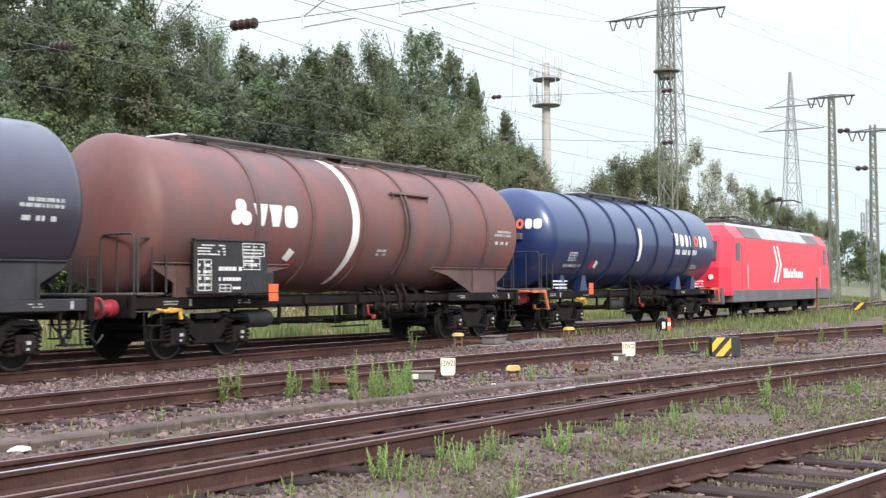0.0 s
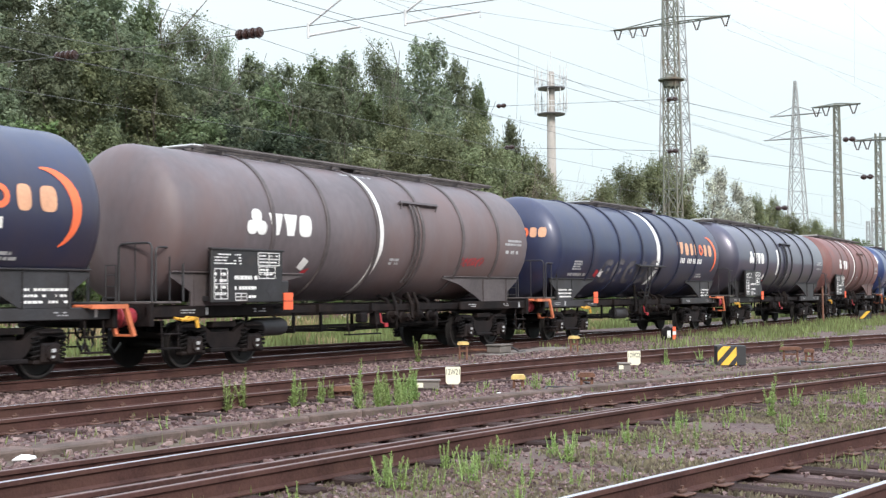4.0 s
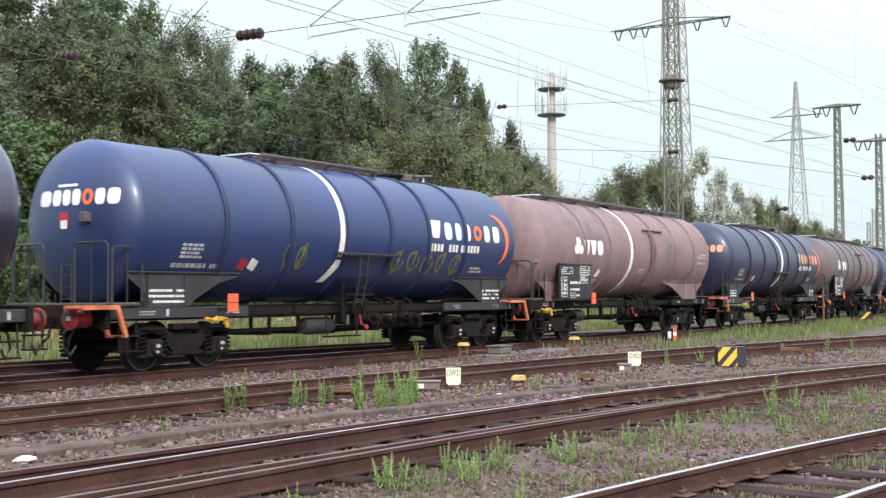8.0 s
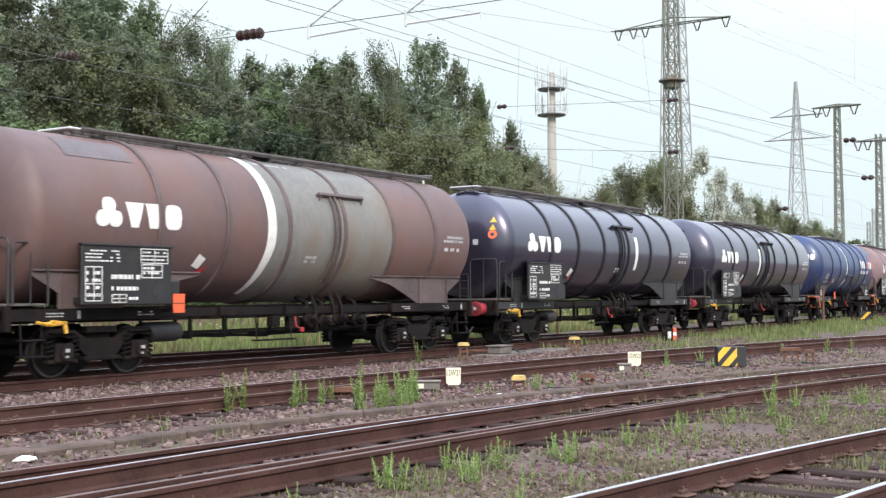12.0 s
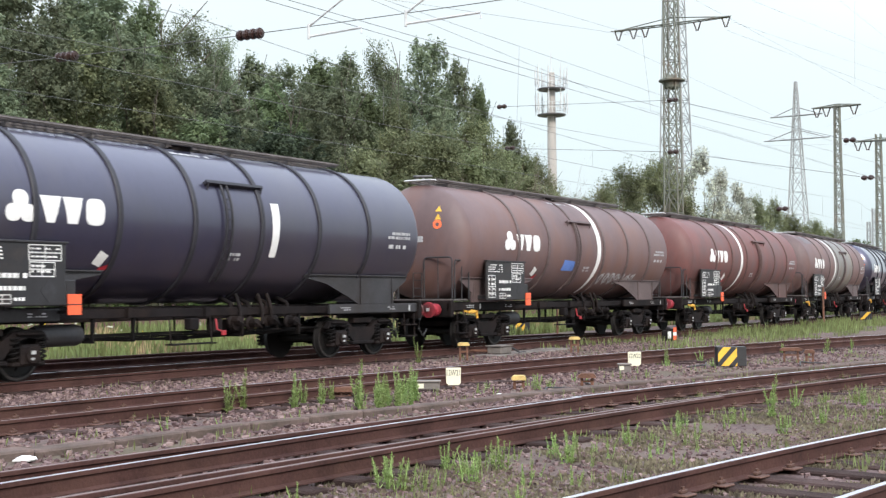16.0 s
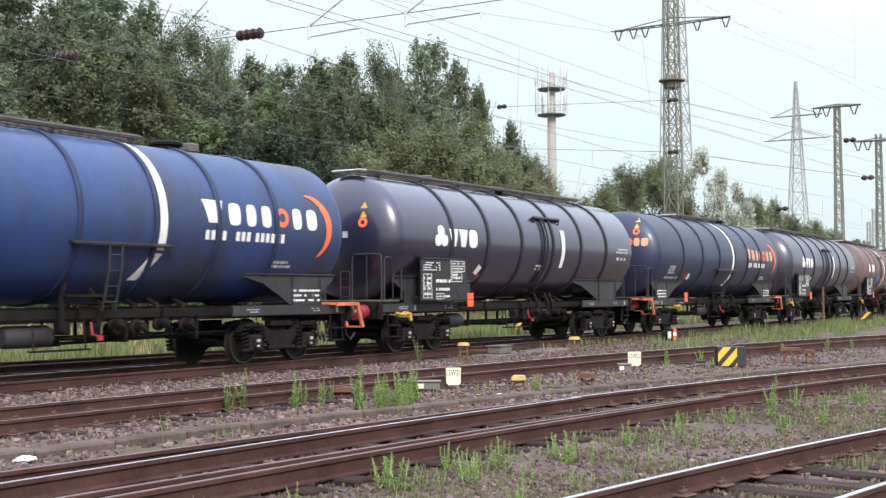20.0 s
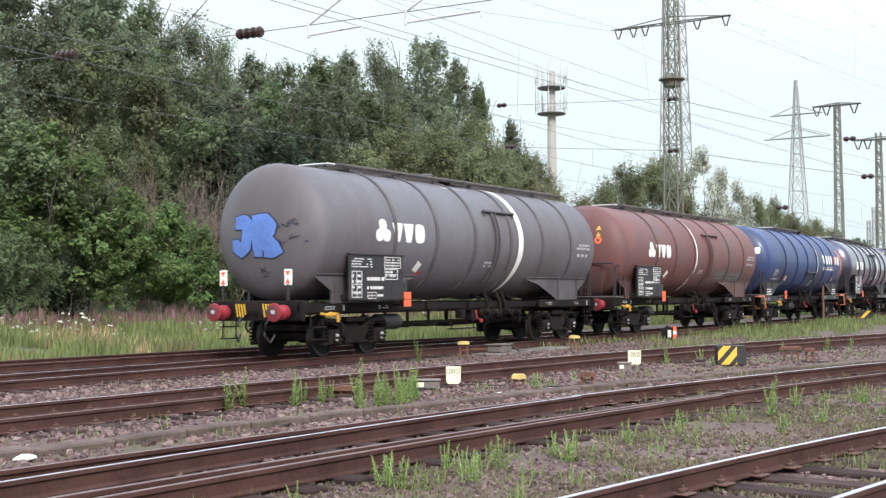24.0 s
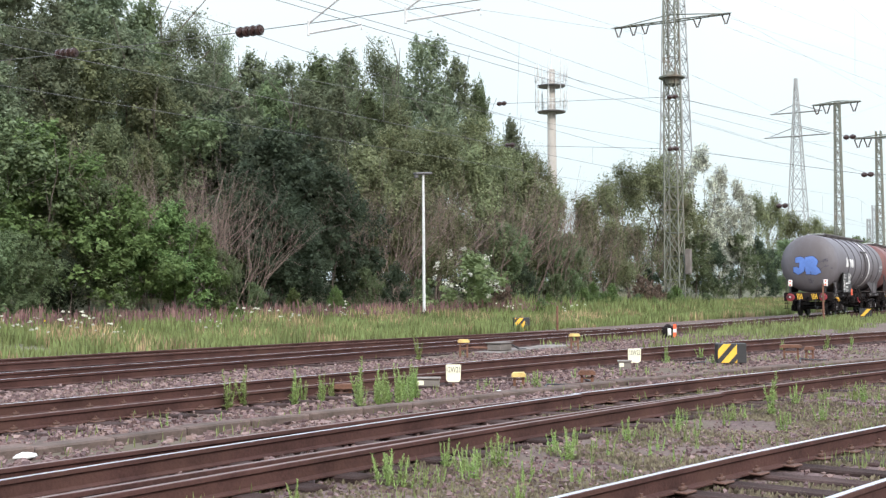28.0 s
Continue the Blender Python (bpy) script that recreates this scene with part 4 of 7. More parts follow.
def base_a():
    """Six-ring tank wagon with a data box on its near side and one stripe."""
    w = empty("tank_wagon", "four-axle railway tank wagon", "tank wagon", "wagons of the train")
    part("tank", tank_mesh(T_A), None, w, smooth=True)
    for x in RINGS_A:
        part("ring", RING, None, w, at=pose(x, 0, 0))
    running_frame(w, HALF_A, 5.35, -3.55)
    saddle(w, 2.95, 7.05)
    saddle(w, -2.95, -7.05)
    walkway(w, -6.95, 5.2)
    manhole(w, 0.2)
    side_ladder(w, 0.55, 0.05, 1.75, 0.78, -1.25)
    box = Geo().box(-6.30, -4.10, -1.63, -1.55, 1.30, 2.38, c=0.02).box(-4.10, -3.86, -1.60, -1.53, 1.30, 1.75, c=0.02)
    box.box(-6.32, -4.08, -1.66, -1.55, 2.36, 2.40, c=0.008)
    for x in (-6.1, -4.4):
        box.box(x - 0.05, x + 0.05, -1.55, -1.18, 1.34, 1.44).box(x - 0.05, x + 0.05, -1.55, -1.50, 1.34, 2.2)
    part("data_board", box, M["board"], w, "dark data board on the side")
    g = Geo()
    yb = -1.632
    text_bars(g, -6.22, -5.42, 2.06, 2.30, 4, yb, 3, 0.85)
    text_bars(g, -6.20, -5.88, 1.42, 1.94, 4, yb, 31, 0.9)
    text_bars(g, -5.62, -4.92, 1.72, 1.90, 1, yb, 4, 0.9)
    text_bars(g, -5.62, -4.92, 1.52, 1.68, 1, yb, 41, 0.9)
    text_bars(g, -5.20, -4.98, 1.36, 1.48, 1, yb, 42, 0.9)
    text_bars(g, -4.86, -4.26, 2.10, 2.30, 3, yb, 5, 0.95)
    text_bars(g, -4.84, -4.40, 1.84, 2.02, 2, yb, 51, 0.8)
    for x0, x1, z0, z1 in ((-6.22, -5.84, 1.38, 1.98), (-4.90, -4.22, 2.07, 2.33), (-4.88, -4.36, 1.80, 2.04), (-5.60, -5.26, 1.35, 1.49)):
        for q in (x0, (x0 + x1) / 2, x1):
            g.box(q - 0.008, q + 0.008, yb - 0.004, yb, z0, z1)
        for q in (z0, (z0 + z1) / 2, z1):
            g.box(x0, x1, yb - 0.004, yb, q - 0.008, q + 0.008)
    part("lettering", g, M["white"], w, "small white lettering that cannot be read")
    g = Geo().prism([(-4.66, 1.56), (-4.48, 1.36), (-4.30, 1.56), (-4.48, 1.76)], yb - 0.005, yb, "y")
    part("data_plate", g, M["saddle_grey"], w, "faded grey diamond plate")
    g = Geo()
    shell_bars(g, 5.75, 6.7, -0.12, 0.08, 2, 7)
    shell_bars(g, -1.0, 0.4, 1.66, 1.80, 1, 8)
    for q in (5.80, 6.10, 6.42):
        shell_bars(g, q, q + 0.2, -0.36, -0.22, 1, 70 + int(q * 10))
    shell_bars(g, 0.15, 0.55, -0.78, -0.58, 2, 9)
    part("lettering", g, M["grey_mark"], w)
    # maker's emblem and name as plain shapes
    s0, s1 = -0.19, 0.27
    for k in range(3):
        a = radians(90 + 120 * k)
        g = Geo()
        shell_blob(g, -5.74 + 0.17 * math.cos(a), 0.03 + 0.16 * math.sin(a), 0.33, 0.30, 16, 2.4, 0.008 + 0.004 * k)
        part("emblem_shape", g, M["white"], w, "white rounded lobe of the emblem")
    for corners in ([(-5.20, s0), (-5.02, s0), (-4.88, s1), (-5.34, s1)], [(-4.74, s0), (-4.52, s0), (-4.40, s1), (-4.84, s1)]):
        g = Geo()
        shell_quad(g, corners)
        part("emblem_shape", g, M["white"], w, "white company emblem as plain shape")
    g = Geo()
    shell_blob(g, -4.12, (s0 + s1) / 2, 0.44, s1 - s0 + 0.02)
    part("emblem_shape", g, M["white"], w, "white company emblem as plain shape")
    g = Geo()
    shell_quad(g, [(-3.30, -0.90), (-3.08, -0.98), (-2.96, -0.74), (-3.18, -0.64)], 1, 2)
    part("placard", g, M["white"], w)
    g = Geo()
    shell_quad(g, [(-3.16, -1.12), (-2.96, -1.14), (-2.84, -0.90), (-3.06, -0.98)], 1, 2)
    part("placard", g, M["red"], w)
    for x in (1.0, 1.7, 2.0):
        part("outlet_pipe", Geo().tube([(x, -0.95, 1.50), (x, -1.08, 1.2), (x, -1.1, 0.86)], 0.04, 8), M["frame"], w)
    strap(w, -6.75)
    return w


def base_b():
    """Tank wagon with a full white stripe and a large name on its shell."""
    w = empty("tank_wagon", "four-axle railway tank wagon", "tank wagon", "wagons of the train")
    part("tank", tank_mesh(T_B), None, w, smooth=True)
    for x in RINGS_B:
        part("ring", RING, None, w, at=pose(x, 0, 0))
    running_frame(w, HALF_B, 5.6, -0.95)
    saddle(w, 4.2, 7.3)
    saddle(w, -4.2, -7.3)
    walkway(w, -2.6, 2.0)
    manhole(w, 3.2)
    end_platform(w, HALF_B, -1)
    # company name as plain shapes: six blocks, an orange ring and an orange crescent
    x = 2.62
    for k, wd in enumerate((0.62, 0.44, 0.38, 0.38, 0.44, 0.38, 0.44)):
        g = Geo()
        if k == 0:
            shell_quad(g, [(x + 0.16, 0.0), (x + wd - 0.16, 0.0), (x + wd - 0.02, 0.46), (x, 0.46)])
        elif k == 4:
            shell_arc(g, x + wd / 2, 0.20, 0.10, 0.21, 0, 360, 18)
        else:
            shell_blob(g, x + wd / 2 - 0.01, 0.20, wd - 0.08, 0.46)
        part("emblem_shape", g, M["orange"] if k == 4 else M["white"], w, "orange ring of the emblem" if k == 4 else "white block of the emblem")
        x += wd + 0.10
    g = Geo()
    for a in range(16):
        p, q = radians(92 - a * 9.5), radians(92 - (a + 1) * 9.5)
        wa, wb = 0.10 * math.sin(math.pi * a / 16) + 0.015, 0.10 * math.sin(math.pi * (a + 1) / 16) + 0.015
        e = lambda r, t: (6.02 + 0.90 * r * math.cos(t), 0.02 + r * math.sin(t))
        shell_quad(g, [e(0.74 - wa, p), e(0.74 + wa, p), e(0.74 + wb, q), e(0.74 - wb, q)], 1, 1)
    part("crescent", g, M["orange"], w, "orange crescent beside the emblem")
    g = Geo()
    for x0, x1 in ((2.70, 3.40), (3.60, 4.05), (4.20, 5.10)):
        x = x0
        while x < x1 - 0.05:
            shell_quad(g, [(x, -0.34), (x + 0.11, -0.34), (x + 0.11, -0.15), (x, -0.15)], 1, 1)
            x += 0.165
    part("lettering", g, M["white"], w, "line of white lettering as bars")
    y = 0.75
    for k, wd in enumerate((0.36, 0.24, 0.20, 0.20, 0.24, 0.20, 0.23)):
        g = Geo()
        if k == 4:
            dome_strip(g, T_B, [(y - wd / 2 + 0.09 * math.cos(a), 3.33 + 0.12 * math.sin(a)) for a in [i * math.pi / 6 for i in range(13)]], 0.035)
        else:
            dome_blob(g, T_B, y - wd / 2, 3.33, wd + 0.01, 0.31)
        part("end_emblem_shape", g, M["orange"] if k == 4 else M["white"], w)
        y -= wd + 0.05
    g = Geo()
    dome_quad(g, T_B, -0.30, 0.22, 3.54, 3.59)
    part("end_dash", g, M["white"], w)
    g = Geo()
    dome_quad(g, T_B, -0.12, 0.12, 2.80, 3.06)
    part("end_label", g, M["red"], w, "red and white label on the end cap")
    g = Geo()
    dome_quad(g, T_B, -0.09, 0.09, 2.74, 2.90)
    g.v = [(p[0] - 0.004, p[1], p[2]) for p in g.v]
    part("end_label", g, M["white"], w)
    part("end_bracket", Geo().box(dome_pt(T_B, -0.55, 2.95)[0] - 0.10, dome_pt(T_B, -0.55, 2.95)[0] + 0.06, -0.66, -0.46, 2.84, 3.04, c=0.02), RING_MAT["greybrown"], w)
    g = Geo()
    shell_bars(g, -6.15, -5.5, -0.75, -0.42, 4, 11)
    shell_bars(g, -6.3, -5.0, -0.98, -0.82, 1, 12)
    shell_bars(g, 4.9, 5.6, -0.92, -0.72, 2, 13)
    part("lettering", g, M["grey_mark"], w)
    g = Geo()
    text_bars(g, -6.8, -5.8, 1.30, 1.62, 3, -1.245, 14, 0.9)
    text_bars(g, 5.8, 6.8, 1.30, 1.62, 3, -1.245, 15, 0.8)
    part("lettering", g, M["white"], w)
    for x, c in ((-4.28, "red"), (-3.95, "white")):
        g = Geo()
        shell_quad(g, [(x - 0.14, -0.92), (x + 0.10, -1.0), (x + 0.16, -0.76), (x - 0.08, -0.68)], 1, 2)
        part("placard", g, M[c], w)
    for s in (-1, 1):
        xx = -8.05 if s < 0 else 7.65
        f = Geo()
        for y in (-1.44, -0.98):
            f.prism([(xx - 0.50, 1.30), (xx + 0.34, 1.30), (xx + 0.56, 0.72), (xx + 0.48, 0.70), (xx + 0.28, 1.22), (xx - 0.50, 1.22)], y - 0.03, y + 0.03, "y")
        f.box(xx - 0.50, xx + 0.33, -1.41, -1.01, 1.24, 1.27).box(xx + 0.47, xx + 0.57, -1.41, -1.01, 0.70, 0.74)
        part("hand_lever_frame", f, M["orange_steel"], w, "orange-painted steel step frame")
    hazard_plate(w, -4.83)
    strap(w, -5.05)
    shelf = Geo()
    c = [cyl(q, -0.50 + ds, off) for q in (-1.25, 1.15) for ds in (0.0, 0.035) for off in (0.0, 0.17)]
    shelf.add(c, [(0, 1, 3, 2), (4, 6, 7, 5), (0, 4, 5, 1), (2, 3, 7, 6), (1, 5, 7, 3), (0, 2, 6, 4)])
    part("side_shelf", shelf, M["black"], w, "narrow black step shelf on the shell")
    g = Geo()
    for q in (-0.45, -0.15):
        g.tube([cyl(q, -0.50, 0.15), (q, -1.62, 1.9), (q, -1.45, 1.2)], 0.024, 6)
    for k in range(4):
        g.tube([(-0.45, -1.66 + 0.05 * k, 2.2 - 0.28 * k), (-0.15, -1.66 + 0.05 * k, 2.2 - 0.28 * k)], 0.012, 5)
    part("side_ladder", g, M["black"], w)
    part("side_box", Geo().box(-0.5, 0.6, -1.28, -1.18, 1.44, 1.50, c=0.01), M["frame"], w)
    part("heating_pipe", Geo().tube([(-0.35, -1.05, 1.75), (-0.55, -1.18, 1.35), (-0.55, -1.2, 0.85)], 0.06, 8).tube([(0.15, -1.1, 1.6), (0.35, -1.2, 1.3), (0.3, -1.2, 0.9)], 0.05, 8), M["frame_dark"], w)
    return w


def paint(w, key, rings=None):
    for o in w.children:
        kind = o.name.split(".")[0]
        if kind in ("tank", "ring", "ladder", "foot_rail"):
            o.material_slots[0].link = "OBJECT"
            o.material_slots[0].material = TANK[key] if kind == "tank" else RING_MAT[key]


# rear end of each wagon along the track at the clip's start, kind, colour, stripe ("full", "short"), end marks, label
FLEET = [
    (32.45, "b", "blue", "glossy blue tank wagon with white and orange markings"),
    (15.85, "a", "brown", "rusty brown tank wagon with a broad white stripe"),
    (-0.35, "a", "charcoal", "charcoal tank wagon with a short white stripe"),
    (-17.15, "b", "navy", "dirty navy tank wagon with faded spray painting"),
    (-33.4, "a", "greybrown", "grimy grey-brown tank wagon with a white stripe"),
    (-50.0, "b", "navy", "dark navy tank wagon with an orange crescent"),
    (-66.8, "a", "pink", "faded pinkish-brown tank wagon with a white stripe"),
    (-83.3, "b", "bright_blue", "bright blue tank wagon with olive spray painting"),
    (-100.2, "a", "black", "glossy black tank wagon with a short white stripe"),
    (-116.95, "a", "black", "glossy black tank wagon with a top walkway"),
    (-133.6, "a", "mauve", "grey and brown patched tank wagon"),
    (-150.1, "a", "rust", "reddish-brown tank wagon with a white stripe"),
    (-166.9, "a", "mauve", "brown tank wagon with blue and grey patches"),
    (-183.65, "a", "charcoal", "dark charcoal tank wagon with white lettering"),
    (-200.55, "b", "navy", "navy tank wagon with an orange and white name"),
    (-217.2, "a", "black", "shiny black tank wagon with white lettering"),
    (-234.2, "b", "dirty_blue", "sooty blue tank wagon with a white stripe"),
    (-250.05, "a", "rust", "reddish-brown tank wagon with a repaired shell"),
    (-266.85, "a", "grey", "dull grey last tank wagon with blue spray painting"),
]
PROTO = {"a": base_a(), "b": base_b()}
WAGONS = []


def full_stripe(w, d=0.0):
    g = Geo()
    d -= 1.56
    shell_quad(g, [(1.28 + d, -1.72), (1.42 + d, -1.72), (1.70 + d, -0.4), (1.42 + d, -0.4)], 1, 10)
    shell_quad(g, [(1.42 + d, -0.4), (1.70 + d, -0.4), (1.70 + d, 2.2), (1.42 + d, 2.2)], 1, 16)
    part("stripe", g, M["white"], w, "white stripe round the tank")


def name_stripe(w, x):
    """Broad stripe round the shell, with a slanting foot."""
    g = Geo()
    shell_quad(g, [(x - 0.15, -0.60), (x + 0.15, -0.60), (x + 0.15, 2.2), (x - 0.15, 2.2)], 1, 16)
    part("stripe", g, M["white"], w, "white stripe round the tank")
    g = Geo()
    shell_quad(g, [(x - 0.46, -1.28), (x - 0.22, -1.28), (x + 0.14, -0.66), (x - 0.15, -0.66)], 1, 6)
    part("stripe_foot", g, M["white"], w)


def short_stripe(w, x=1.78):
    g = Geo()
    shell_quad(g, [(x - 0.10, -0.66), (x + 0.10, -0.66), (x + 0.15, 0.50), (x - 0.11, 0.50)], 1, 10)
    part("stripe", g, M["white"], w, "short white stripe")


def end_marks(w, half, y=-0.05, up=0.0):
    """Warning triangles and a round mark on the rear end cap."""
    g = Geo()
    for z in (3.30 + up, 3.08 + up):
        g.add([dome_pt(half, y - 0.09, z), dome_pt(half, y + 0.09, z), dome_pt(half, y, z + 0.16)], [(0, 1, 2)], 0)
    pts = [(y + 0.09 * math.cos(a), 2.95 + up + 0.09 * math.sin(a)) for a in [i * math.pi / 6 for i in range(13)]]
    dome_strip(g, half, pts, 0.035, 1)
    dome_quad(g, half, y + 0.40, y + 0.56, 2.88, 3.04, 1, 2)
    part("warning_mark", g, [M["yellow"], M["orange"], M["grey_mark"]], w, "yellow and orange warning marks")


def spray_painting(w, half):
    """Rounded blue letters-like shapes with black outlines and scrawls on the end cap."""
    g = Geo()
    letters = [[(0.56, 3.10), (0.40, 3.13), (0.28, 3.08), (0.30, 2.80), (0.34, 2.58), (0.52, 2.46), (0.68, 2.58)],
               [(-0.02, 2.46), (-0.02, 2.80), (0.0, 3.08)], [(0.02, 3.12), (-0.24, 3.14), (-0.40, 2.99), (-0.30, 2.83), (-0.06, 2.78)], [(-0.14, 2.76), (-0.36, 2.62), (-0.54, 2.46), (-0.30, 2.44)]]
    for w_line, m, off in ((0.190, 1, 0.012), (0.160, 0, 0.022)):
        for pts in letters:
            dome_strip(g, half, pts, w_line, m, off)
            for y, z in (pts[0], pts[-1]):
                dome_strip(g, half, [(y + 0.001, z - w_line * 0.9), (y, z), (y - 0.001, z + w_line * 0.9)], w_line * 0.75, m, off + 0.001)
    r = random.Random(8)
    for cy, cz, n in ((-0.75, 2.98, 9), (0.0, 2.02, 6), (-0.95, 2.75, 4)):
        for k in range(n):
            y, z = cy + r.uniform(-0.28, 0.28), cz + r.uniform(-0.14, 0.14)
            dome_strip(g, half, [(y, z), (y + r.uniform(-0.12, 0.12), z + r.uniform(-0.12, 0.12)), (y + r.uniform(-0.15, 0.15), z + r.uniform(-0.06, 0.06))], 0.010, 1, 0.018)
    part("spray_painting", g, [M["graffiti_blue"], M["graffiti_black"]], w, "blue spray-painted tag with black outlines")


def scrawl(w, m, x0, x1, s0, s1, n, seed, thick=0.07):
    """Large faded spray-painted loops low on the shell."""
    r = random.Random(seed)
    g = Geo()
    for k in range(n):
        cx = x0 + (x1 - x0) * (k + 0.5) / n
        shell_arc(g, cx, (s0 + s1) / 2 + r.uniform(-0.05, 0.05), (s1 - s0) * 0.32, (s1 - s0) * 0.32 + thick, r.uniform(0, 90), r.uniform(250, 400), 12, 0, (x1 - x0) / n / (s1 - s0) * 0.95)
        shell_quad(g, [(cx - 0.1, s0), (cx - 0.09 + thick, s0), (cx + 0.08 + thick, s1), (cx + 0.06, s1)], 1, 2)
    part("spray_painting", g, M[m], w, "faded spray painting on the lower shell")


def tail_board(w):
    for y in (-0.95, 0.95):
        g = Geo().box(-HALF_A - 0.05, -HALF_A - 0.02, y - 0.11, y + 0.11, 1.66, 2.02, 0, c=0.01)
        g.box(-HALF_A - 0.06, -HALF_A - 0.02, y - 0.03, y + 0.03, 1.32, 1.68, 1)
        for a, b, c in ((1.70, 1.82, 1), (1.98, 1.86, -1)):
            g.add([(-HALF_A - 0.055, y - 0.07, a), (-HALF_A - 0.055, y + 0.07, a), (-HALF_A - 0.055, y, b)], [(0, 1, 2)], 2)
        part("tail_board", g, [M["lamp_white"], M["black"], M["hazard_red"]], w, "white and red end-of-train board")
    g = Geo()
    for y in (-0.35, 0.45):
        for k in range(4):
            g.add([(-HALF_A - 0.004, y - 0.16 + 0.08 * k, 0.95), (-HALF_A - 0.004, y - 0.12 + 0.08 * k, 0.95), (-HALF_A - 0.004, y - 0.06 + 0.08 * k, 1.25), (-HALF_A - 0.004, y - 0.10 + 0.08 * k, 1.25)], [(0, 1, 2, 3)], 0)
    part("striped_marking", g, M["yellow"], w, "yellow stripes on the buffer beam")


for i, (rear, kind, colour, text) in enumerate(FLEET):
    half = (HALF_A if kind == "a" else HALF_B) + 0.62
    p = PROTO[kind]
    w = p if (kind, i) in (("a", 1), ("b", 0)) else copy_thing(p, Matrix.Identity(4))
    WAGONS.append((w, rear + half, kind))
    tagged(w, text)
for i, (w, mid, kind) in enumerate(WAGONS):
    n = i + 1
    paint(w, FLEET[i][2])
    shift = -0.38 if n in (3, 9, 10, 14, 16) else 0.33 if n == 17 else -0.10 if n == 8 else 0.0
    for o in w.children:
        if shift and o.name.split(".")[0] == "ring":
            o.matrix_basis = pose(o.matrix_basis.translation.x + shift, 0, 0)
    if kind == "a":
        if n in (3, 9, 10, 14, 16):
            short_stripe(w, {3: -1.25, 9: -1.1, 14: 1.55}.get(n, 1.78))
            for o in w.children:
                kind_name = o.name.split(".")[0]
                if n in (9, 10) and kind_name == "emblem_shape":
                    o.matrix_basis = pose(-0.22, 0, 0)
                elif n in (3, 14, 16) and kind_name == "emblem_shape":
                    o.matrix_basis = pose(0.70 if n == 14 else 0.45, 0, 0)
                elif n in (3, 9, 14) and kind_name in ("ladder", "foot_rail"):
                    o.matrix_basis = pose(-0.5, 0, 0)
        else:
            full_stripe(w, {2: -0.86, 5: -0.4, 7: -0.65, 11: -1.1, 12: -1.2, 13: 1.12, 18: -0.4, 19: 2.08}[n])
            shift = {2: 0.75, 13: -1.0, 19: 0.1}.get(n, 0.6)
            for o in w.children:
                kind_name = o.name.split(".")[0]
                if kind_name == "emblem_shape":
                    o.matrix_basis = pose(0.1 if n == 11 else 0.85, 0, 0)
                elif kind_name in ("ladder", "foot_rail"):
                    o.matrix_basis = pose(shift, 0, 0)
                elif n in (2, 5, 7, 11, 18, 19) and kind_name in ("walkway", "edge_bar", "walkway_end"):
                    o.matrix_basis = pose(1.7, 0, 0)
        if n not in (9, 10):
            hazard_plate(w, -3.92)
        if n != 19:
            end_platform(w, HALF_A, -1)
        if n in (10, 13, 14, 16, 18):
            end_marks(w, T_A, *{10: (-1.08, 0.22), 13: (-0.80, 0.40)}.get(n, (-0.72, 0.30)))
    if kind == "b":
        name_stripe(w, {4: 0.68, 6: 0.0, 8: -1.0, 15: 0.92, 17: 1.5}.get(n, -0.4))
        if n in (4, 6, 15):
            for o in w.children:
                if o.name.split(".")[0] in ("emblem_shape", "end_emblem_shape") and o.data.materials[0] == M["white"]:
                    o.material_slots[0].link = "OBJECT"
                    o.material_slots[0].material = M["peach"]
    if FLEET[i][2] in ("brown", "mauve", "greybrown", "pink", "rust", "grey"):
        for o in w.children:
            if o.name.split(".")[0] == "saddle_plate":
                o.material_slots[0].link = "OBJECT"
                o.material_slots[0].material = RING_MAT[FLEET[i][2]]
    if FLEET[i][2] in ("black", "charcoal", "navy", "bright_blue", "dirty_blue"):
        for o in w.children:
            if o.name.split(".")[0] in ("saddle_plate", "headstock_sill"):
                o.material_slots[0].link = "OBJECT"
                o.material_slots[0].material = M["saddle_grey"]
    if n == 9:
        # its walkway starts past the second ring; a dark bracket sits on the end above
        for o in list(w.children):
            if o.name.split(".")[0] in ("walkway", "edge_bar", "walkway_end"):
                bpy.data.objects.remove(o)
        walkway(w, -2.6, 5.2)
        part("end_bracket", Geo().box(-T_A + 0.02, -T_A + 0.42, -0.42, 0.10, Z_TANK + 1.06, Z_TANK + 1.10, c=0.008).box(-T_A + 0.06, -T_A + 0.42, -0.20, -0.17, Z_TANK + 0.85, Z_TANK + 1.06), M["frame"], w, "dark steel step on the tank end")
    if n == 1:
        # this one has open cradles, a short stripe and no crescent
        for o in list(w.children):
            if o.name.split(".")[0] in ("crescent", "saddle_plate", "stripe", "stripe_foot", "side_box", "side_shelf", "side_ladder"):
                bpy.data.objects.remove(o)
        short_stripe(w, -0.55)
        for x in (-5.9, -4.3, 4.3, 5.9):
            for y in (-1, 1):
                part("cradle_foot", Geo().prism([(x - 0.30, 1.26), (x + 0.30, 1.26), (x + 0.10, 1.75), (x - 0.10, 1.75)], y * 1.0 - 0.12, y * 1.0 + 0.12, "y"), TANK["blue"], w)
    if n == 17:
        for o in w.children:
            if o.name.split(".")[0] in ("side_shelf", "side_ladder"):
                o.matrix_basis = pose(0.6, 0, 0)
    if n == 15:
        end_marks(w, T_B, -0.80, 0.77)
    if n == 4:
        scrawl(w, "graffiti_faded", -4.0, 0.9, -1.15, -0.35, 5, 3, 0.19)
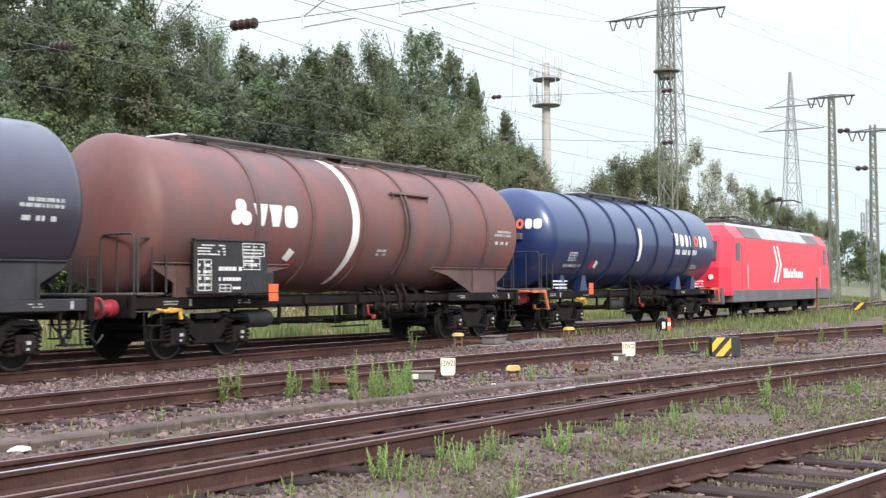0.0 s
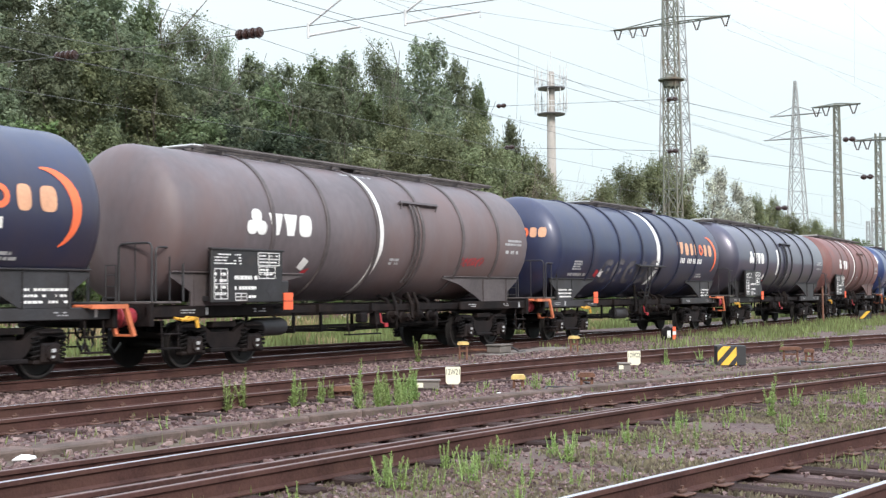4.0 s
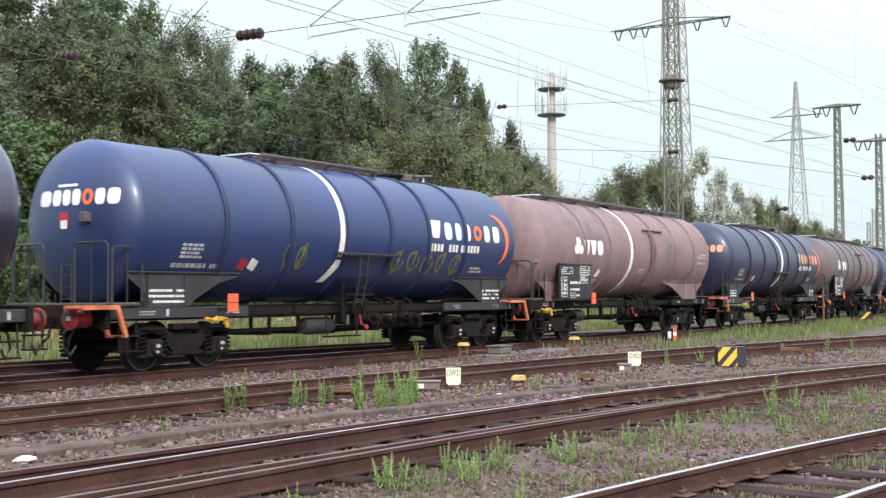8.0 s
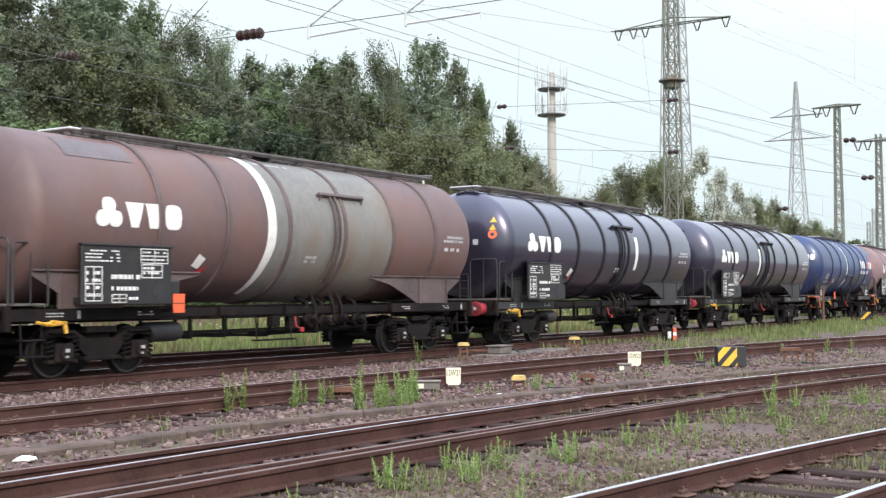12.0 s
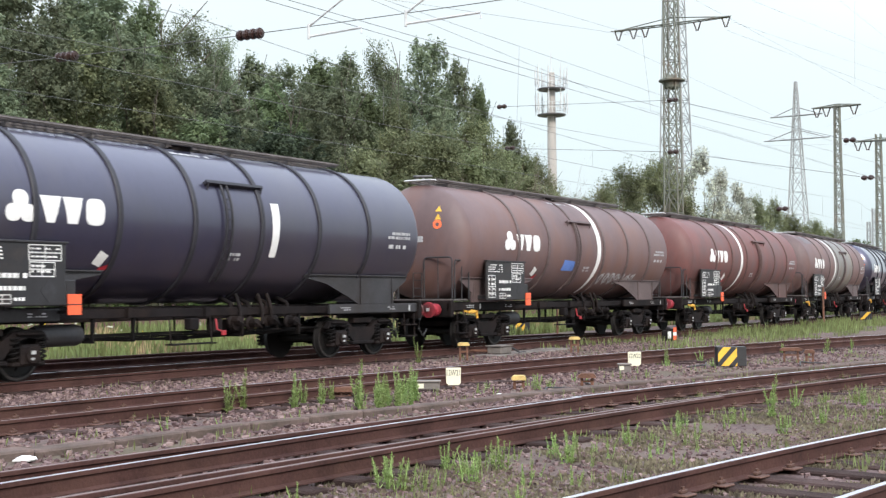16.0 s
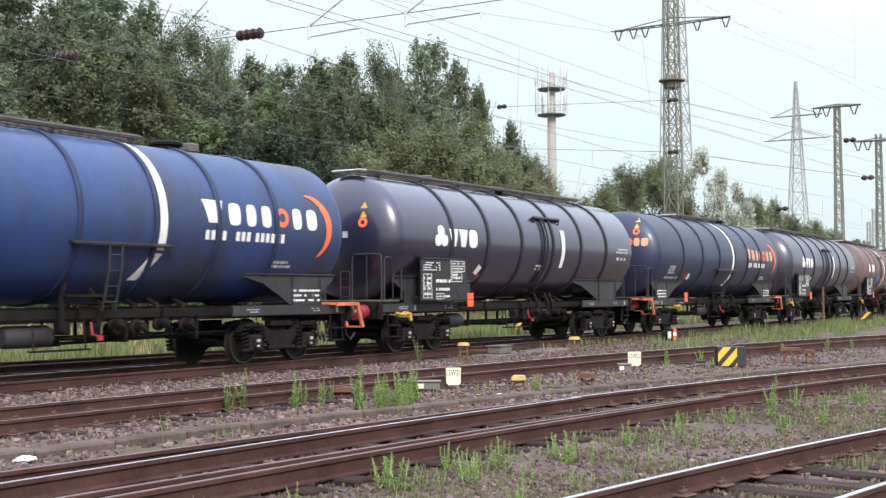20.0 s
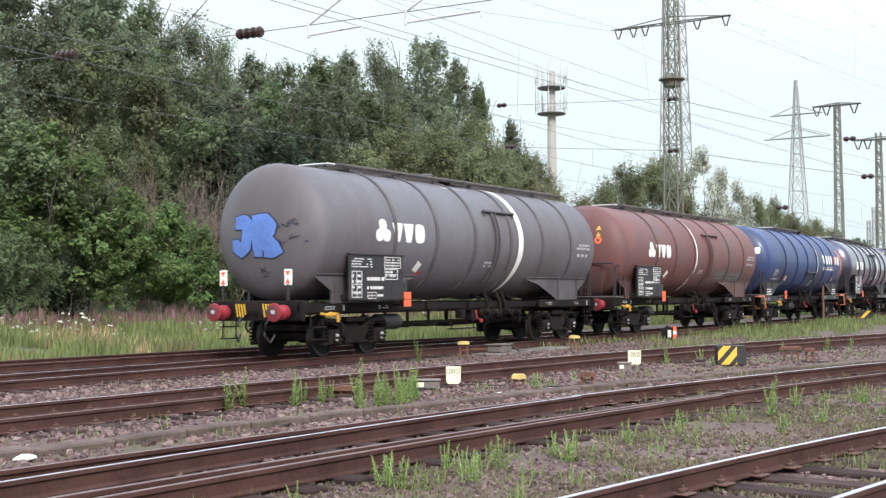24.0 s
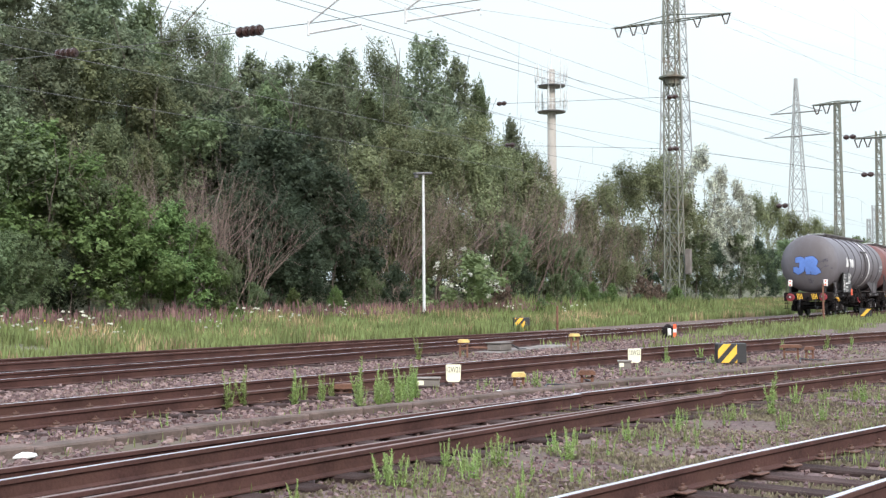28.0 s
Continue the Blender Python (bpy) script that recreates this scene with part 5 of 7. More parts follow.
    if n == 8:
        scrawl(w, "graffiti_olive", 1.0, 4.4, -1.0, -0.35, 5, 5)
        scrawl(w, "graffiti_olive", -3.1, -2.2, -0.95, -0.3, 2, 6)
    if n == 11:
        sleeve = Geo().lathe([(-1.25, R_TANK + 0.005), (3.42, R_TANK + 0.005)], "x", 56, (0, 0, Z_TANK), cap=False)
        part("repainted_panel", sleeve, TANK["patch"], w, "shell section in worn grey primer", smooth=True)
        g = Geo()
        shell_quad(g, [(-6.3, 1.15), (-4.7, 1.15), (-4.7, 1.75), (-6.3, 1.75)], 2, 5)
        part("repair_patch", g, TANK["greybrown"], w, "pale lilac patch high on the shell")
    if n == 13:
        scrawl(w, "grey_mark", 1.6, 4.6, -1.25, -0.80, 7, 9)
        g = Geo()
        shell_quad(g, [(-1.4, -0.75), (-0.4, -0.75), (-0.4, -0.45), (-1.3, -0.4)], 1, 2)
        part("repair_patch", g, M["graffiti_blue"], w, "blue paint patch on the shell")
    if n == 18:
        g = Geo()
        shell_quad(g, [(2.2, -1.10), (5.6, -1.10), (5.6, -0.62), (2.2, -0.62)], 2, 5)
        part("repair_patch", g, TANK["grey"], w, "grey primer patch on the shell")
        g = Geo()
        shell_bars(g, 2.4, 5.4, -1.02, -0.70, 1, 17)
        part("lettering", g, M["grey_mark"], w)
    if n == 5:
        scrawl(w, "red", 3.4, 4.7, -0.72, -0.50, 6, 12, 0.035)
    if n == 19:
        spray_painting(w, T_A)
        tail_board(w)


# ---------------- locomotive ----------------
def locomotive():
    L = empty("locomotive", "red four-axle electric locomotive with grey roof", "locomotive")
    h = 9.4
    g = Geo()
    ends = [(-h, 1.15), (-h + 0.05, 2.15), (-h + 0.60, 3.50), (-h + 1.0, 3.96)]
    prof = ends + [(-x, z) for x, z in reversed(ends)] + [(h - 0.15, 0.95), (-h + 0.15, 0.95)]
    # side walls with chamfered cab corners
    inset = [0.30, 0.30, 0.42, 0.42, 0.42, 0.42, 0.30, 0.30, 0.25, 0.25]
    hull = bmesh.new()
    for (x, z), q in zip(prof, inset):
        for y in (-1, 1):
            hull.verts.new((x, y * (1.47 - q), z))
            hull.verts.new((x + (0.75 if x < 0 else -0.75), y * 1.47, min(z, 3.42)))
    made = bmesh.ops.convex_hull(hull, input=hull.verts)
    bmesh.ops.delete(hull, geom=[e for e in made["geom_interior"] if isinstance(e, bmesh.types.BMVert)], context="VERTS")
    bmesh.ops.recalc_face_normals(hull, faces=hull.faces)
    hull.verts.index_update()
    g.add([tuple(p.co) for p in hull.verts], [tuple(p.index for p in f.verts) for f in hull.faces])
    hull.free()
    part("body", g, M["loco_red"], L)
    part("roof", Geo().prism([(-1.02, 3.94), (-0.85, 4.10), (0.85, 4.10), (1.02, 3.94)], -7.7, 7.7, "x"), M["loco_grey"], L, "grey sloping roof panels")
    for k in range(5):
        xa, xb = -6.6 + 2.66 * k, -4.0 + 2.66 * k
        for y in (-1, 1):
            lo, hi = (1.455, 3.46), (1.085, 3.935)
            pts = [(x, y * (p + o * 0.78), q + o * 0.62) for o in (-0.02, 0.016) for x, (p, q) in ((xa, lo), (xb, lo), (xb, hi), (xa, hi))]
            part("roof_panel", Geo().add(pts, [(4, 5, 6, 7), (3, 2, 1, 0), (0, 1, 5, 4), (1, 2, 6, 5), (2, 3, 7, 6), (3, 0, 4, 7)]), M["loco_dark"] if k in (0, 4) else M["loco_grey"], L, "dark ventilation grille" if k in (0, 4) else "grey roof panel")
    part("skirt", Geo().box(-8.4, 8.4, -1.485, 1.485, 0.66, 1.20, c=0.03), M["loco_dark"], L, "grey lower skirt")
    part("underframe_box", Geo().box(-2.6, 2.6, -1.30, 1.30, 0.30, 0.66, c=0.05), M["frame"], L)
    for s in (-1, 1):
        part("windscreen", Geo().add([(s * (h - 0.115), -1.02, 2.45), (s * (h - 0.115), 1.02, 2.45), (s * (h - 0.50), 0.98, 3.28), (s * (h - 0.50), -0.98, 3.28),
                                      (s * (h - 0.20), -1.02, 2.45), (s * (h - 0.20), 1.02, 2.45), (s * (h - 0.58), 0.98, 3.28), (s * (h - 0.58), -0.98, 3.28)],
                                     [(0, 1, 2, 3), (4, 5, 6, 7), (0, 1, 5, 4), (2, 3, 7, 6), (1, 2, 6, 5), (0, 3, 7, 4)]), M["glass"], L, "dark cab windscreen")
        for y in (-1, 1):
            part("side_window", Geo().box(s * 7.65 - 0.26, s * 7.65 + 0.26, y * 1.474 - 0.012, y * 1.474 + 0.012, 2.45, 3.20, c=0.01), M["glass"], L)
            part("door", Geo().box(s * 6.8 - 0.30, s * 6.8 + 0.30, y * 1.472 - 0.01, y * 1.472 + 0.01, 1.05, 3.10, c=0.008), M["loco_red"], L)
            part("grab_rail", Geo().tube([(s * 6.4, y * 1.52, 1.25), (s * 6.4, y * 1.52, 2.3)], 0.018, 6), M["galv"], L)
            part("buffer", BUFFER, None, L, at=pose(s * 9.25, y * 0.875, 1.06, 0, 0, 0 if s > 0 else 180))
            part("headlight", Geo().lathe([(0, 0.12), (0.03, 0.11), (0.04, 0.02)], "x", 14, (s * (h + 0.0) - (0.04 if s < 0 else 0), y * 0.85, 1.75)), M["lamp_white"], L)
        part("buffer_beam", Geo().box(s * 9.15 - 0.15, s * 9.15 + 0.15, -1.3, 1.3, 0.60, 1.30, c=0.03), M["loco_dark"], L)
        coupling(L, s * 9.3, s)
        add_bogie(L, s * 5.2)
        # pantograph
        b = s * 4.6
        g2 = Geo().box(b - 0.9, b + 0.9, -0.5, 0.5, 4.10, 4.24, c=0.02)
        up = 5.75 if s > 0 else 4.45
        g2.tube([(b + 0.7 * s, 0, 4.06), (b - 0.6 * s, 0, 4.06 + (up - 4.06) * 0.45), (b + 0.3 * s, 0, up)], 0.045, 6)
        for x in (-0.18, 0.18):
            g2.tube([(b + 0.3 * s + x, -0.95, up - 0.12), (b + 0.3 * s + x, -0.6, up + 0.03), (b + 0.3 * s + x, 0.6, up + 0.03), (b + 0.3 * s + x, 0.95, up - 0.12)], 0.03, 6)
        g2.tube([(b + 0.3 * s - 0.18, 0, up), (b + 0.3 * s + 0.18, 0, up)], 0.03, 6)
        part("pantograph", g2, M["roof_gear"], L, "raised current collector" if s > 0 else "folded current collector")
        for k in range(3):
            part("insulator", Geo().lathe([(0, 0.05)] + [(0.03 * j, 0.09 if j % 2 else 0.05) for j in range(1, 9)], "z", 10, (s * (1.4 + k), -0.4, 4.12)), M["porcelain"], L)
    part("roof_gear", Geo().box(-2.0, -0.8, -0.5, 0.5, 4.1, 4.34, c=0.04).tube([(-6, 0.2, 4.45), (6, 0.2, 4.45)], 0.03, 6).box(0.6, 1.8, -0.6, 0.2, 4.1, 4.3, c=0.04), M["roof_gear"], L)
    for x in (-6.3, -3.4, -2.6, 2.6, 3.5, 6.2):
        part("roof_box", Geo().box(x - 0.35, x + 0.35, -0.75, 0.75, 4.08, 4.30, c=0.04).tube([(x - 0.3, -0.6, 4.28), (x, -0.6, 4.42), (x + 0.3, -0.6, 4.28)], 0.025, 6), M["roof_gear"], L)
    # chevron and name as plain shapes
    g = Geo()
    y = -1.482
    for dx in (0, 0.55):
        for sg in (0, 1):
            za, zb = (3.20, 2.35) if sg == 0 else (1.50, 2.35)
            g.add([(-2.3 + dx, y, za), (-2.0 + dx, y, za), (-1.35 + dx, y, zb), (-1.65 + dx, y, zb)], [(0, 1, 2, 3)])
    x = -0.5
    for k, wd in enumerate((0.36, 0.30, 0.28, 0.12, 0.30, 0.36, 0.30, 0.22, 0.30, 0.30)):
        g.box(x, x + wd, y - 0.002, y + 0.004, 1.72, 2.18 if k in (0, 1, 3, 5) else 2.04)
        x += wd + 0.08
    part("emblem", g, M["white"], L, "white chevrons and lettering as plain shapes")
    return L


LOCO = locomotive()
# ---------------- trees, bushes and grass ----------------
def leaf_cloud(name, rng, centres, radii, per, size, mats, squash=0.8, shape=0.75):
    """Leaves on a set of clumps; centres (n, 3), radii (n,). Each leaf is a small pointed blade."""
    n = len(centres) * per
    c = np.repeat(centres, per, 0)
    r = np.repeat(radii, per)
    d = rng.normal(0, 1, (n, 3))
    d /= np.linalg.norm(d, axis=1)[:, None]
    p = c + d * (r * rng.uniform(0.0, 1.0, n) ** 0.55 * rng.uniform(0.7, 1.25, n) * np.where(rng.uniform(0, 1, n) < 0.12, rng.uniform(1.1, 1.9, n), 1.0))[:, None] * np.array((1, 1, squash))
    nrm = d * 1.0 + np.array((0, 0, 0.75)) + rng.normal(0, 0.24, (n, 3))
    nrm /= np.linalg.norm(nrm, axis=1)[:, None]
    a = np.cross(nrm, rng.normal(0, 1, (n, 3)))
    a /= np.linalg.norm(a, axis=1)[:, None]
    b = np.cross(nrm, a)
    s = size * rng.uniform(0.6, 1.3, n)[:, None]
    v = np.stack([p - a * s, p + a * s * 0.6 + b * s * shape, p + a * s * 0.4 - b * s * shape + nrm * s * 0.2], 1).reshape(-1, 3)
    f = (3 * np.arange(n)[:, None] + np.arange(3)[None]).reshape(-1, 3)
    me = bpy.data.meshes.new(name)
    me.from_pydata(v.tolist(), [], f.tolist())
    me.materials.append(mats)
    return me


def clumps(rng, n, r, z0, z1, taper=0.5, lobes=5):
    """Clump centres in an uneven crown between two heights."""
    out = []
    ph = rng.uniform(0, 6.28, 3)
    while len(out) < n:
        t = rng.uniform(0, 1) ** 0.85
        a = rng.uniform(0, 6.28)
        wide = math.sin(math.pi * min(0.12 + 0.88 * t, 1.0) ** taper) ** 0.7
        lim = r * wide * (1 + 0.22 * math.sin(3 * a + ph[0]) + 0.18 * math.sin(lobes * t * 3 + ph[1] + 2 * a))
        q = math.sqrt(rng.uniform(0.12, 1)) * lim
        out.append((q * math.cos(a), q * math.sin(a), z0 + (z1 - z0) * t + rng.uniform(-0.3, 0.3)))
    return np.array(out)


def spray_crown(rng, h, r, z0, boughs, sprays, per, size, length, material, taper, upright=0.7):
    """Crown of feathery leaf sprays set on uneven boughs, with gaps between the boughs."""
    bc = clumps(rng, boughs, r * 0.78, z0 + 0.06 * h, h * 0.93, taper)
    br = rng.uniform(0.20, 0.38, boughs) * r * (1.15 - 0.45 * (bc[:, 2] - z0) / (h - z0))
    pick = rng.integers(0, boughs, sprays)
    d = rng.normal(0, 1, (sprays, 3)) + np.array((0, 0, 0.35))
    d /= np.linalg.norm(d, axis=1)[:, None]
    c = bc[pick] + d * (br[pick] * rng.uniform(0.35, 1.0, sprays))[:, None]
    out = d * 0.8 + np.array((0, 0, upright)) + 0.35 * c * np.array((1, 1, 0)) / r + rng.normal(0, 0.3, (sprays, 3))
    out /= np.linalg.norm(out, axis=1)[:, None]
    ln = length * rng.uniform(0.5, 1.35, sprays)
    n = sprays * per
    k = np.repeat(np.arange(sprays), per)
    t = rng.uniform(0, 1, n) ** 0.75
    side = rng.normal(0, 1, (n, 3)) * (ln[k] * 0.24 * (1.1 - 0.8 * t))[:, None]
    p = c[k] + out[k] * (ln[k] * (t - 0.3))[:, None] + side
    nrm = out[k] * 0.35 + d[k] * 0.6 + np.array((0, 0, 0.8)) + rng.normal(0, 0.5, (n, 3))
    nrm /= np.linalg.norm(nrm, axis=1)[:, None]
    a = np.cross(nrm, rng.normal(0, 1, (n, 3)))
    a /= np.linalg.norm(a, axis=1)[:, None]
    b = np.cross(nrm, a)
    q = size * rng.uniform(0.55, 1.3, n)[:, None]
    p[:, 2] *= h / np.percentile(p[:, 2], 99.7)
    v = np.stack([p - a * q, p + a * q * 0.6 + b * q * 0.7, p + a * q * 0.4 - b * q * 0.7 + nrm * q * 0.2], 1).reshape(-1, 3)
    me = bpy.data.meshes.new("crown")
    me.from_pydata(v.tolist(), [], (3 * np.arange(n)[:, None] + np.arange(3)[None]).tolist())
    me.materials.append(material)
    return me


def branches(g, rng, base, up, length, r, depth, spread=0.6, n=3, sides=5):
    """Tapered limbs that fork."""
    mid = base + up * length * 0.5 + Vector(rng.normal(0, 0.05, 3)) * length
    tip = base + up * length + Vector(rng.normal(0, 0.08, 3)) * length
    g.tube([base, mid, tip], r, sides if depth < 2 else sides + 1, taper=r * 0.55)
    if depth:
        for k in range(n):
            d = (up + Vector(rng.normal(0, spread, 3)) + Vector((0, 0, 0.15))).normalized()
            branches(g, rng, mid.lerp(tip, 0.3 + 0.7 * k / max(n - 1, 1)), d, length * rng.uniform(0.55, 0.75), r * 0.5, depth - 1, spread, n, sides)


def make_tree(name, label, seed, h, r, z0, boughs, sprays, per, leaf, size, length, depth=2, trunk_r=0.16, cat="tree", group="trees behind the tracks", taper=0.85, upright=0.7):
    rng = np.random.default_rng(seed)
    t = empty(name, label, cat, group)
    g = Geo()
    branches(g, rng, Vector((0, 0, -0.2)), Vector((0, 0, 1)), h * 0.5, trunk_r, depth, 0.5)
    part("trunk", g, M["bark"], t)
    part("crown", spray_crown(rng, h, r, z0, boughs, sprays, per, size, length, M[leaf], taper, upright), None, t)
    return t


def bare_shrub(seed, h):
    rng = np.random.default_rng(seed)
    t = empty("bare_shrub", "dry leafless shrub with pale twigs", "shrub", "shrubs behind the tracks")
    g = Geo()
    for k in range(12):
        a = rng.uniform(0, 6.28)
        d = Vector((0.42 * math.cos(a), 0.42 * math.sin(a), 1)).normalized()
        branches(g, rng, Vector((0.4 * math.cos(a), 0.4 * math.sin(a), -0.1)), d, h * rng.uniform(0.34, 0.46), 0.024, 3, 0.30, 3, 3)
    part("branchwork", g, M["twig"], t)
    return t


BUSH = dict(trunk_r=0.06, cat="bush", group="bushes along the bank", taper=0.7)
TREES = {
    "oak": make_tree("tree", "tall dark-leaved deciduous tree", 1, 15, 4.4, 2.0, 26, 620, 36, "leaf_dark", 0.12, 0.95, upright=0.45),
    "oak2": make_tree("tree", "tall broad deciduous tree with uneven crown", 2, 15, 4.8, 2.0, 24, 640, 36, "leaf_dark", 0.12, 1.0, taper=1.0, upright=0.45),
    "maple": make_tree("tree", "tall mid-green deciduous tree", 3, 15, 4.2, 2.5, 24, 600, 36, "leaf_mid", 0.12, 0.95, upright=0.5),
    "birch": make_tree("tree", "slender tree with upright feathery shoots", 10, 15, 3.2, 2.5, 20, 420, 38, "leaf_dark", 0.095, 1.9, trunk_r=0.12, upright=1.6),
    "olive": make_tree("tree", "olive-green tree with thin foliage", 12, 10, 3.4, 0.5, 20, 480, 36, "leaf_olive", 0.095, 1.0, trunk_r=0.1),
    "willow": make_tree("tree", "grey-green willow with thin leaves", 4, 10, 3.6, 0.5, 22, 560, 36, "leaf_willow", 0.088, 1.15, trunk_r=0.12, upright=1.0),
    "poplar": make_tree("tree", "silvery poplar with pale leaves", 5, 13, 3.6, 1.0, 30, 760, 30, "leaf_silver", 0.11, 0.85, trunk_r=0.10),
    "bush": make_tree("bush", "dense fresh green roadside bush", 6, 5.2, 2.6, 0.0, 22, 460, 38, "leaf_light", 0.075, 0.55, **BUSH),
    "bush2": make_tree("bush", "mid-green spreading bush on the grassy bank", 7, 6.5, 2.9, 0.0, 22, 470, 38, "leaf_mid", 0.08, 0.65, **BUSH),
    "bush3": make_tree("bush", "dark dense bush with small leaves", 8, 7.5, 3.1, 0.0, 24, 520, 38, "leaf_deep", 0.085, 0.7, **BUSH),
    "sallow": make_tree("bush", "grey-green sallow bush with thin leaves", 9, 6.5, 2.6, 0.0, 20, 400, 34, "leaf_willow", 0.075, 0.95, upright=1.3, **BUSH),
    "plum": make_tree("bush", "reddish-brown leaved shrub among the weeds", 13, 3.0, 1.5, 0.0, 14, 260, 30, "leaf_red", 0.06, 0.4, **BUSH),
    "bare": bare_shrub(11, 6.5),
}
SIZE = {"oak": 15, "oak2": 15, "maple": 15, "birch": 15, "olive": 10, "willow": 10, "poplar": 13, "bush": 5.2, "bush2": 6.5, "bush3": 7.5, "sallow": 6.5, "plum": 3.0, "bare": 6.5}
USED = set()


def plant(kind, x, y, h, wide=1.0):
    s = h / SIZE[kind]
    w = max(s, 0.75 if kind == "bare" else 0.0) * wide
    m = Matrix.Translation((x, y, ground_z(x, y) - 0.05)) @ Matrix.Rotation(random.uniform(0, 6.28), 4, "Z") @ Matrix.Diagonal((w, w, s, 1))
    if kind not in USED:
        USED.add(kind)
        TREES[kind].matrix_basis = m
        return
    src = TREES[kind]
    keep = src.scale.copy()
    src.scale = (1, 1, 1)
    copy_thing(src, m)
    src.scale = keep


# tall trees along the skyline: kind, x, y, height, spread
BACK_TREES = [
    ("oak", 36.6, 31, 15.4, 1), ("oak2", 39.8, 31, 15.1, 0.9), ("oak", 43.7, 32, 15.4, 0.85), ("oak2", 45.1, 30, 16, 1), ("maple", 47.5, 30, 15.8, 0.55), ("birch", 48.3, 29, 14.7, 0.6),
    ("birch", 51.1, 30, 15.6, 0.7), ("birch", 53.5, 30, 15.1, 0.55), ("oak", 57, 31, 14.1, 0.8), ("oak2", 60.6, 31, 14.1, 0.8), ("maple", 63.8, 31, 15.1, 0.8), ("oak", 67, 31, 15.9, 0.75),
    ("birch", 69.4, 30, 17.1, 0.6), ("oak2", 75.2, 30, 18.2, 0.8), ("oak", 79.7, 30, 17.4, 0.6), ("maple", 81.5, 29, 16, 0.5), ("oak", 83, 27, 13.2, 0.55), ("willow", 85.4, 26, 11.1, 0.6),
    ("oak", 44, 38, 16.8, 1), ("oak2", 50.8, 38, 16.2, 1), ("maple", 61.7, 38, 14.9, 1), ("oak", 67.6, 38, 15, 1), ("oak2", 75, 38, 16.6, 1), ("oak", 82, 37, 17.3, 1),
]
# trees in the middle of the wood: kind, x, y, height, spread
MIDDLE_TREES = [
    ("oak", 33.5, 25, 10.1, 1), ("oak2", 36.7, 26, 11.8, 0.9), ("olive", 38.8, 25, 11.9, 0.9), ("oak", 42.3, 26, 12.8, 0.8), ("olive", 42, 24, 11, 0.9), ("oak2", 45.6, 25, 11.7, 0.9),
    ("oak", 49.2, 25, 10.9, 0.9), ("maple", 53.2, 26, 11.9, 0.9), ("oak2", 55, 25, 11.9, 0.9), ("oak", 59.5, 26, 12.5, 0.8), ("maple", 62.5, 26, 12.7, 0.8), ("olive", 64.2, 25, 12.1, 0.8),
    ("oak", 70.5, 26, 13.6, 0.7), ("willow", 73.3, 25, 12.4, 0.9), ("willow", 75.5, 24, 10.9, 0.8), ("olive", 77, 23, 10.3, 0.8),
]
# bushes and small trees on the bank, and the lower wood farther along: kind, x, y, height, spread
FRONT_BUSHES = [
    ("bush2", 29.6, 19, 7.2, 1.1), ("bush", 30.9, 18.5, 7.1, 1.1), ("sallow", 32, 18, 5.9, 1), ("olive", 36.4, 21, 7.7, 0.9), ("bush2", 32.3, 17.5, 5.1, 1), ("olive", 38.5, 21, 7.3, 0.8),
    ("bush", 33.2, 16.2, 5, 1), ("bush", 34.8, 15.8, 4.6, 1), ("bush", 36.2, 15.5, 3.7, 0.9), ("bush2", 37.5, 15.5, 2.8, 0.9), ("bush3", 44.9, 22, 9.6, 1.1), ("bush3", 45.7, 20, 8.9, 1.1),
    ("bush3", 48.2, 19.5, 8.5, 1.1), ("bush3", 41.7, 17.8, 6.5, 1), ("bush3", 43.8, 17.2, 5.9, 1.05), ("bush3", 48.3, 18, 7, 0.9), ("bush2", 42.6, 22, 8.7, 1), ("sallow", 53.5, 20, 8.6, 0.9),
    ("willow", 57.5, 20.5, 10, 0.9), ("willow", 62, 20.5, 10.6, 0.95), ("sallow", 55.6, 18, 6.7, 0.9), ("sallow", 65.1, 20, 9.7, 0.9), ("sallow", 58.6, 17.5, 5.7, 0.9), ("olive", 68.3, 20, 9.2, 0.8),
    ("sallow", 71.6, 19.5, 8.6, 0.9), ("bush2", 65.2, 17.5, 5, 0.9), ("sallow", 74.8, 19, 7.8, 0.8), ("bush2", 71.1, 18, 5.3, 1), ("sallow", 78.8, 19, 7.6, 0.9), ("willow", 84.4, 20, 8.8, 0.8),
    ("bush2", 73.8, 17.5, 4.7, 0.9), ("sallow", 80.2, 17.5, 6.1, 0.9), ("willow", 89.2, 20, 10.8, 0.8), ("willow", 95.1, 20.5, 11.6, 0.8), ("willow", 99.5, 21, 12.6, 0.6), ("sallow", 86.5, 18, 6, 1),
    ("sallow", 96.9, 19, 9.7, 0.9), ("poplar", 103.1, 19, 13.4, 0.75), ("poplar", 105.3, 18, 11.8, 0.7), ("poplar", 106.9, 17, 10.7, 0.7), ("bush2", 97.3, 17.5, 5.5, 1), ("bush3", 100.7, 17, 5.2, 0.9),
    ("willow", 114.9, 18, 10.2, 0.7), ("bush2", 105.9, 16.5, 5.9, 1), ("bush3", 111.6, 16.5, 5.9, 1), ("willow", 124.6, 19, 10.6, 0.45), ("willow", 127.1, 18, 9.1, 0.8), ("willow", 143.2, 20, 9.2, 0.8),
    ("bush2", 119.7, 16.5, 5.9, 1.2), ("bush2", 125.9, 16, 5.6, 1.2), ("willow", 152.1, 20, 8.5, 0.8), ("bush2", 170.4, 22, 7.6, 1.2), ("bush", 183, 22, 6.8, 1.3),
]
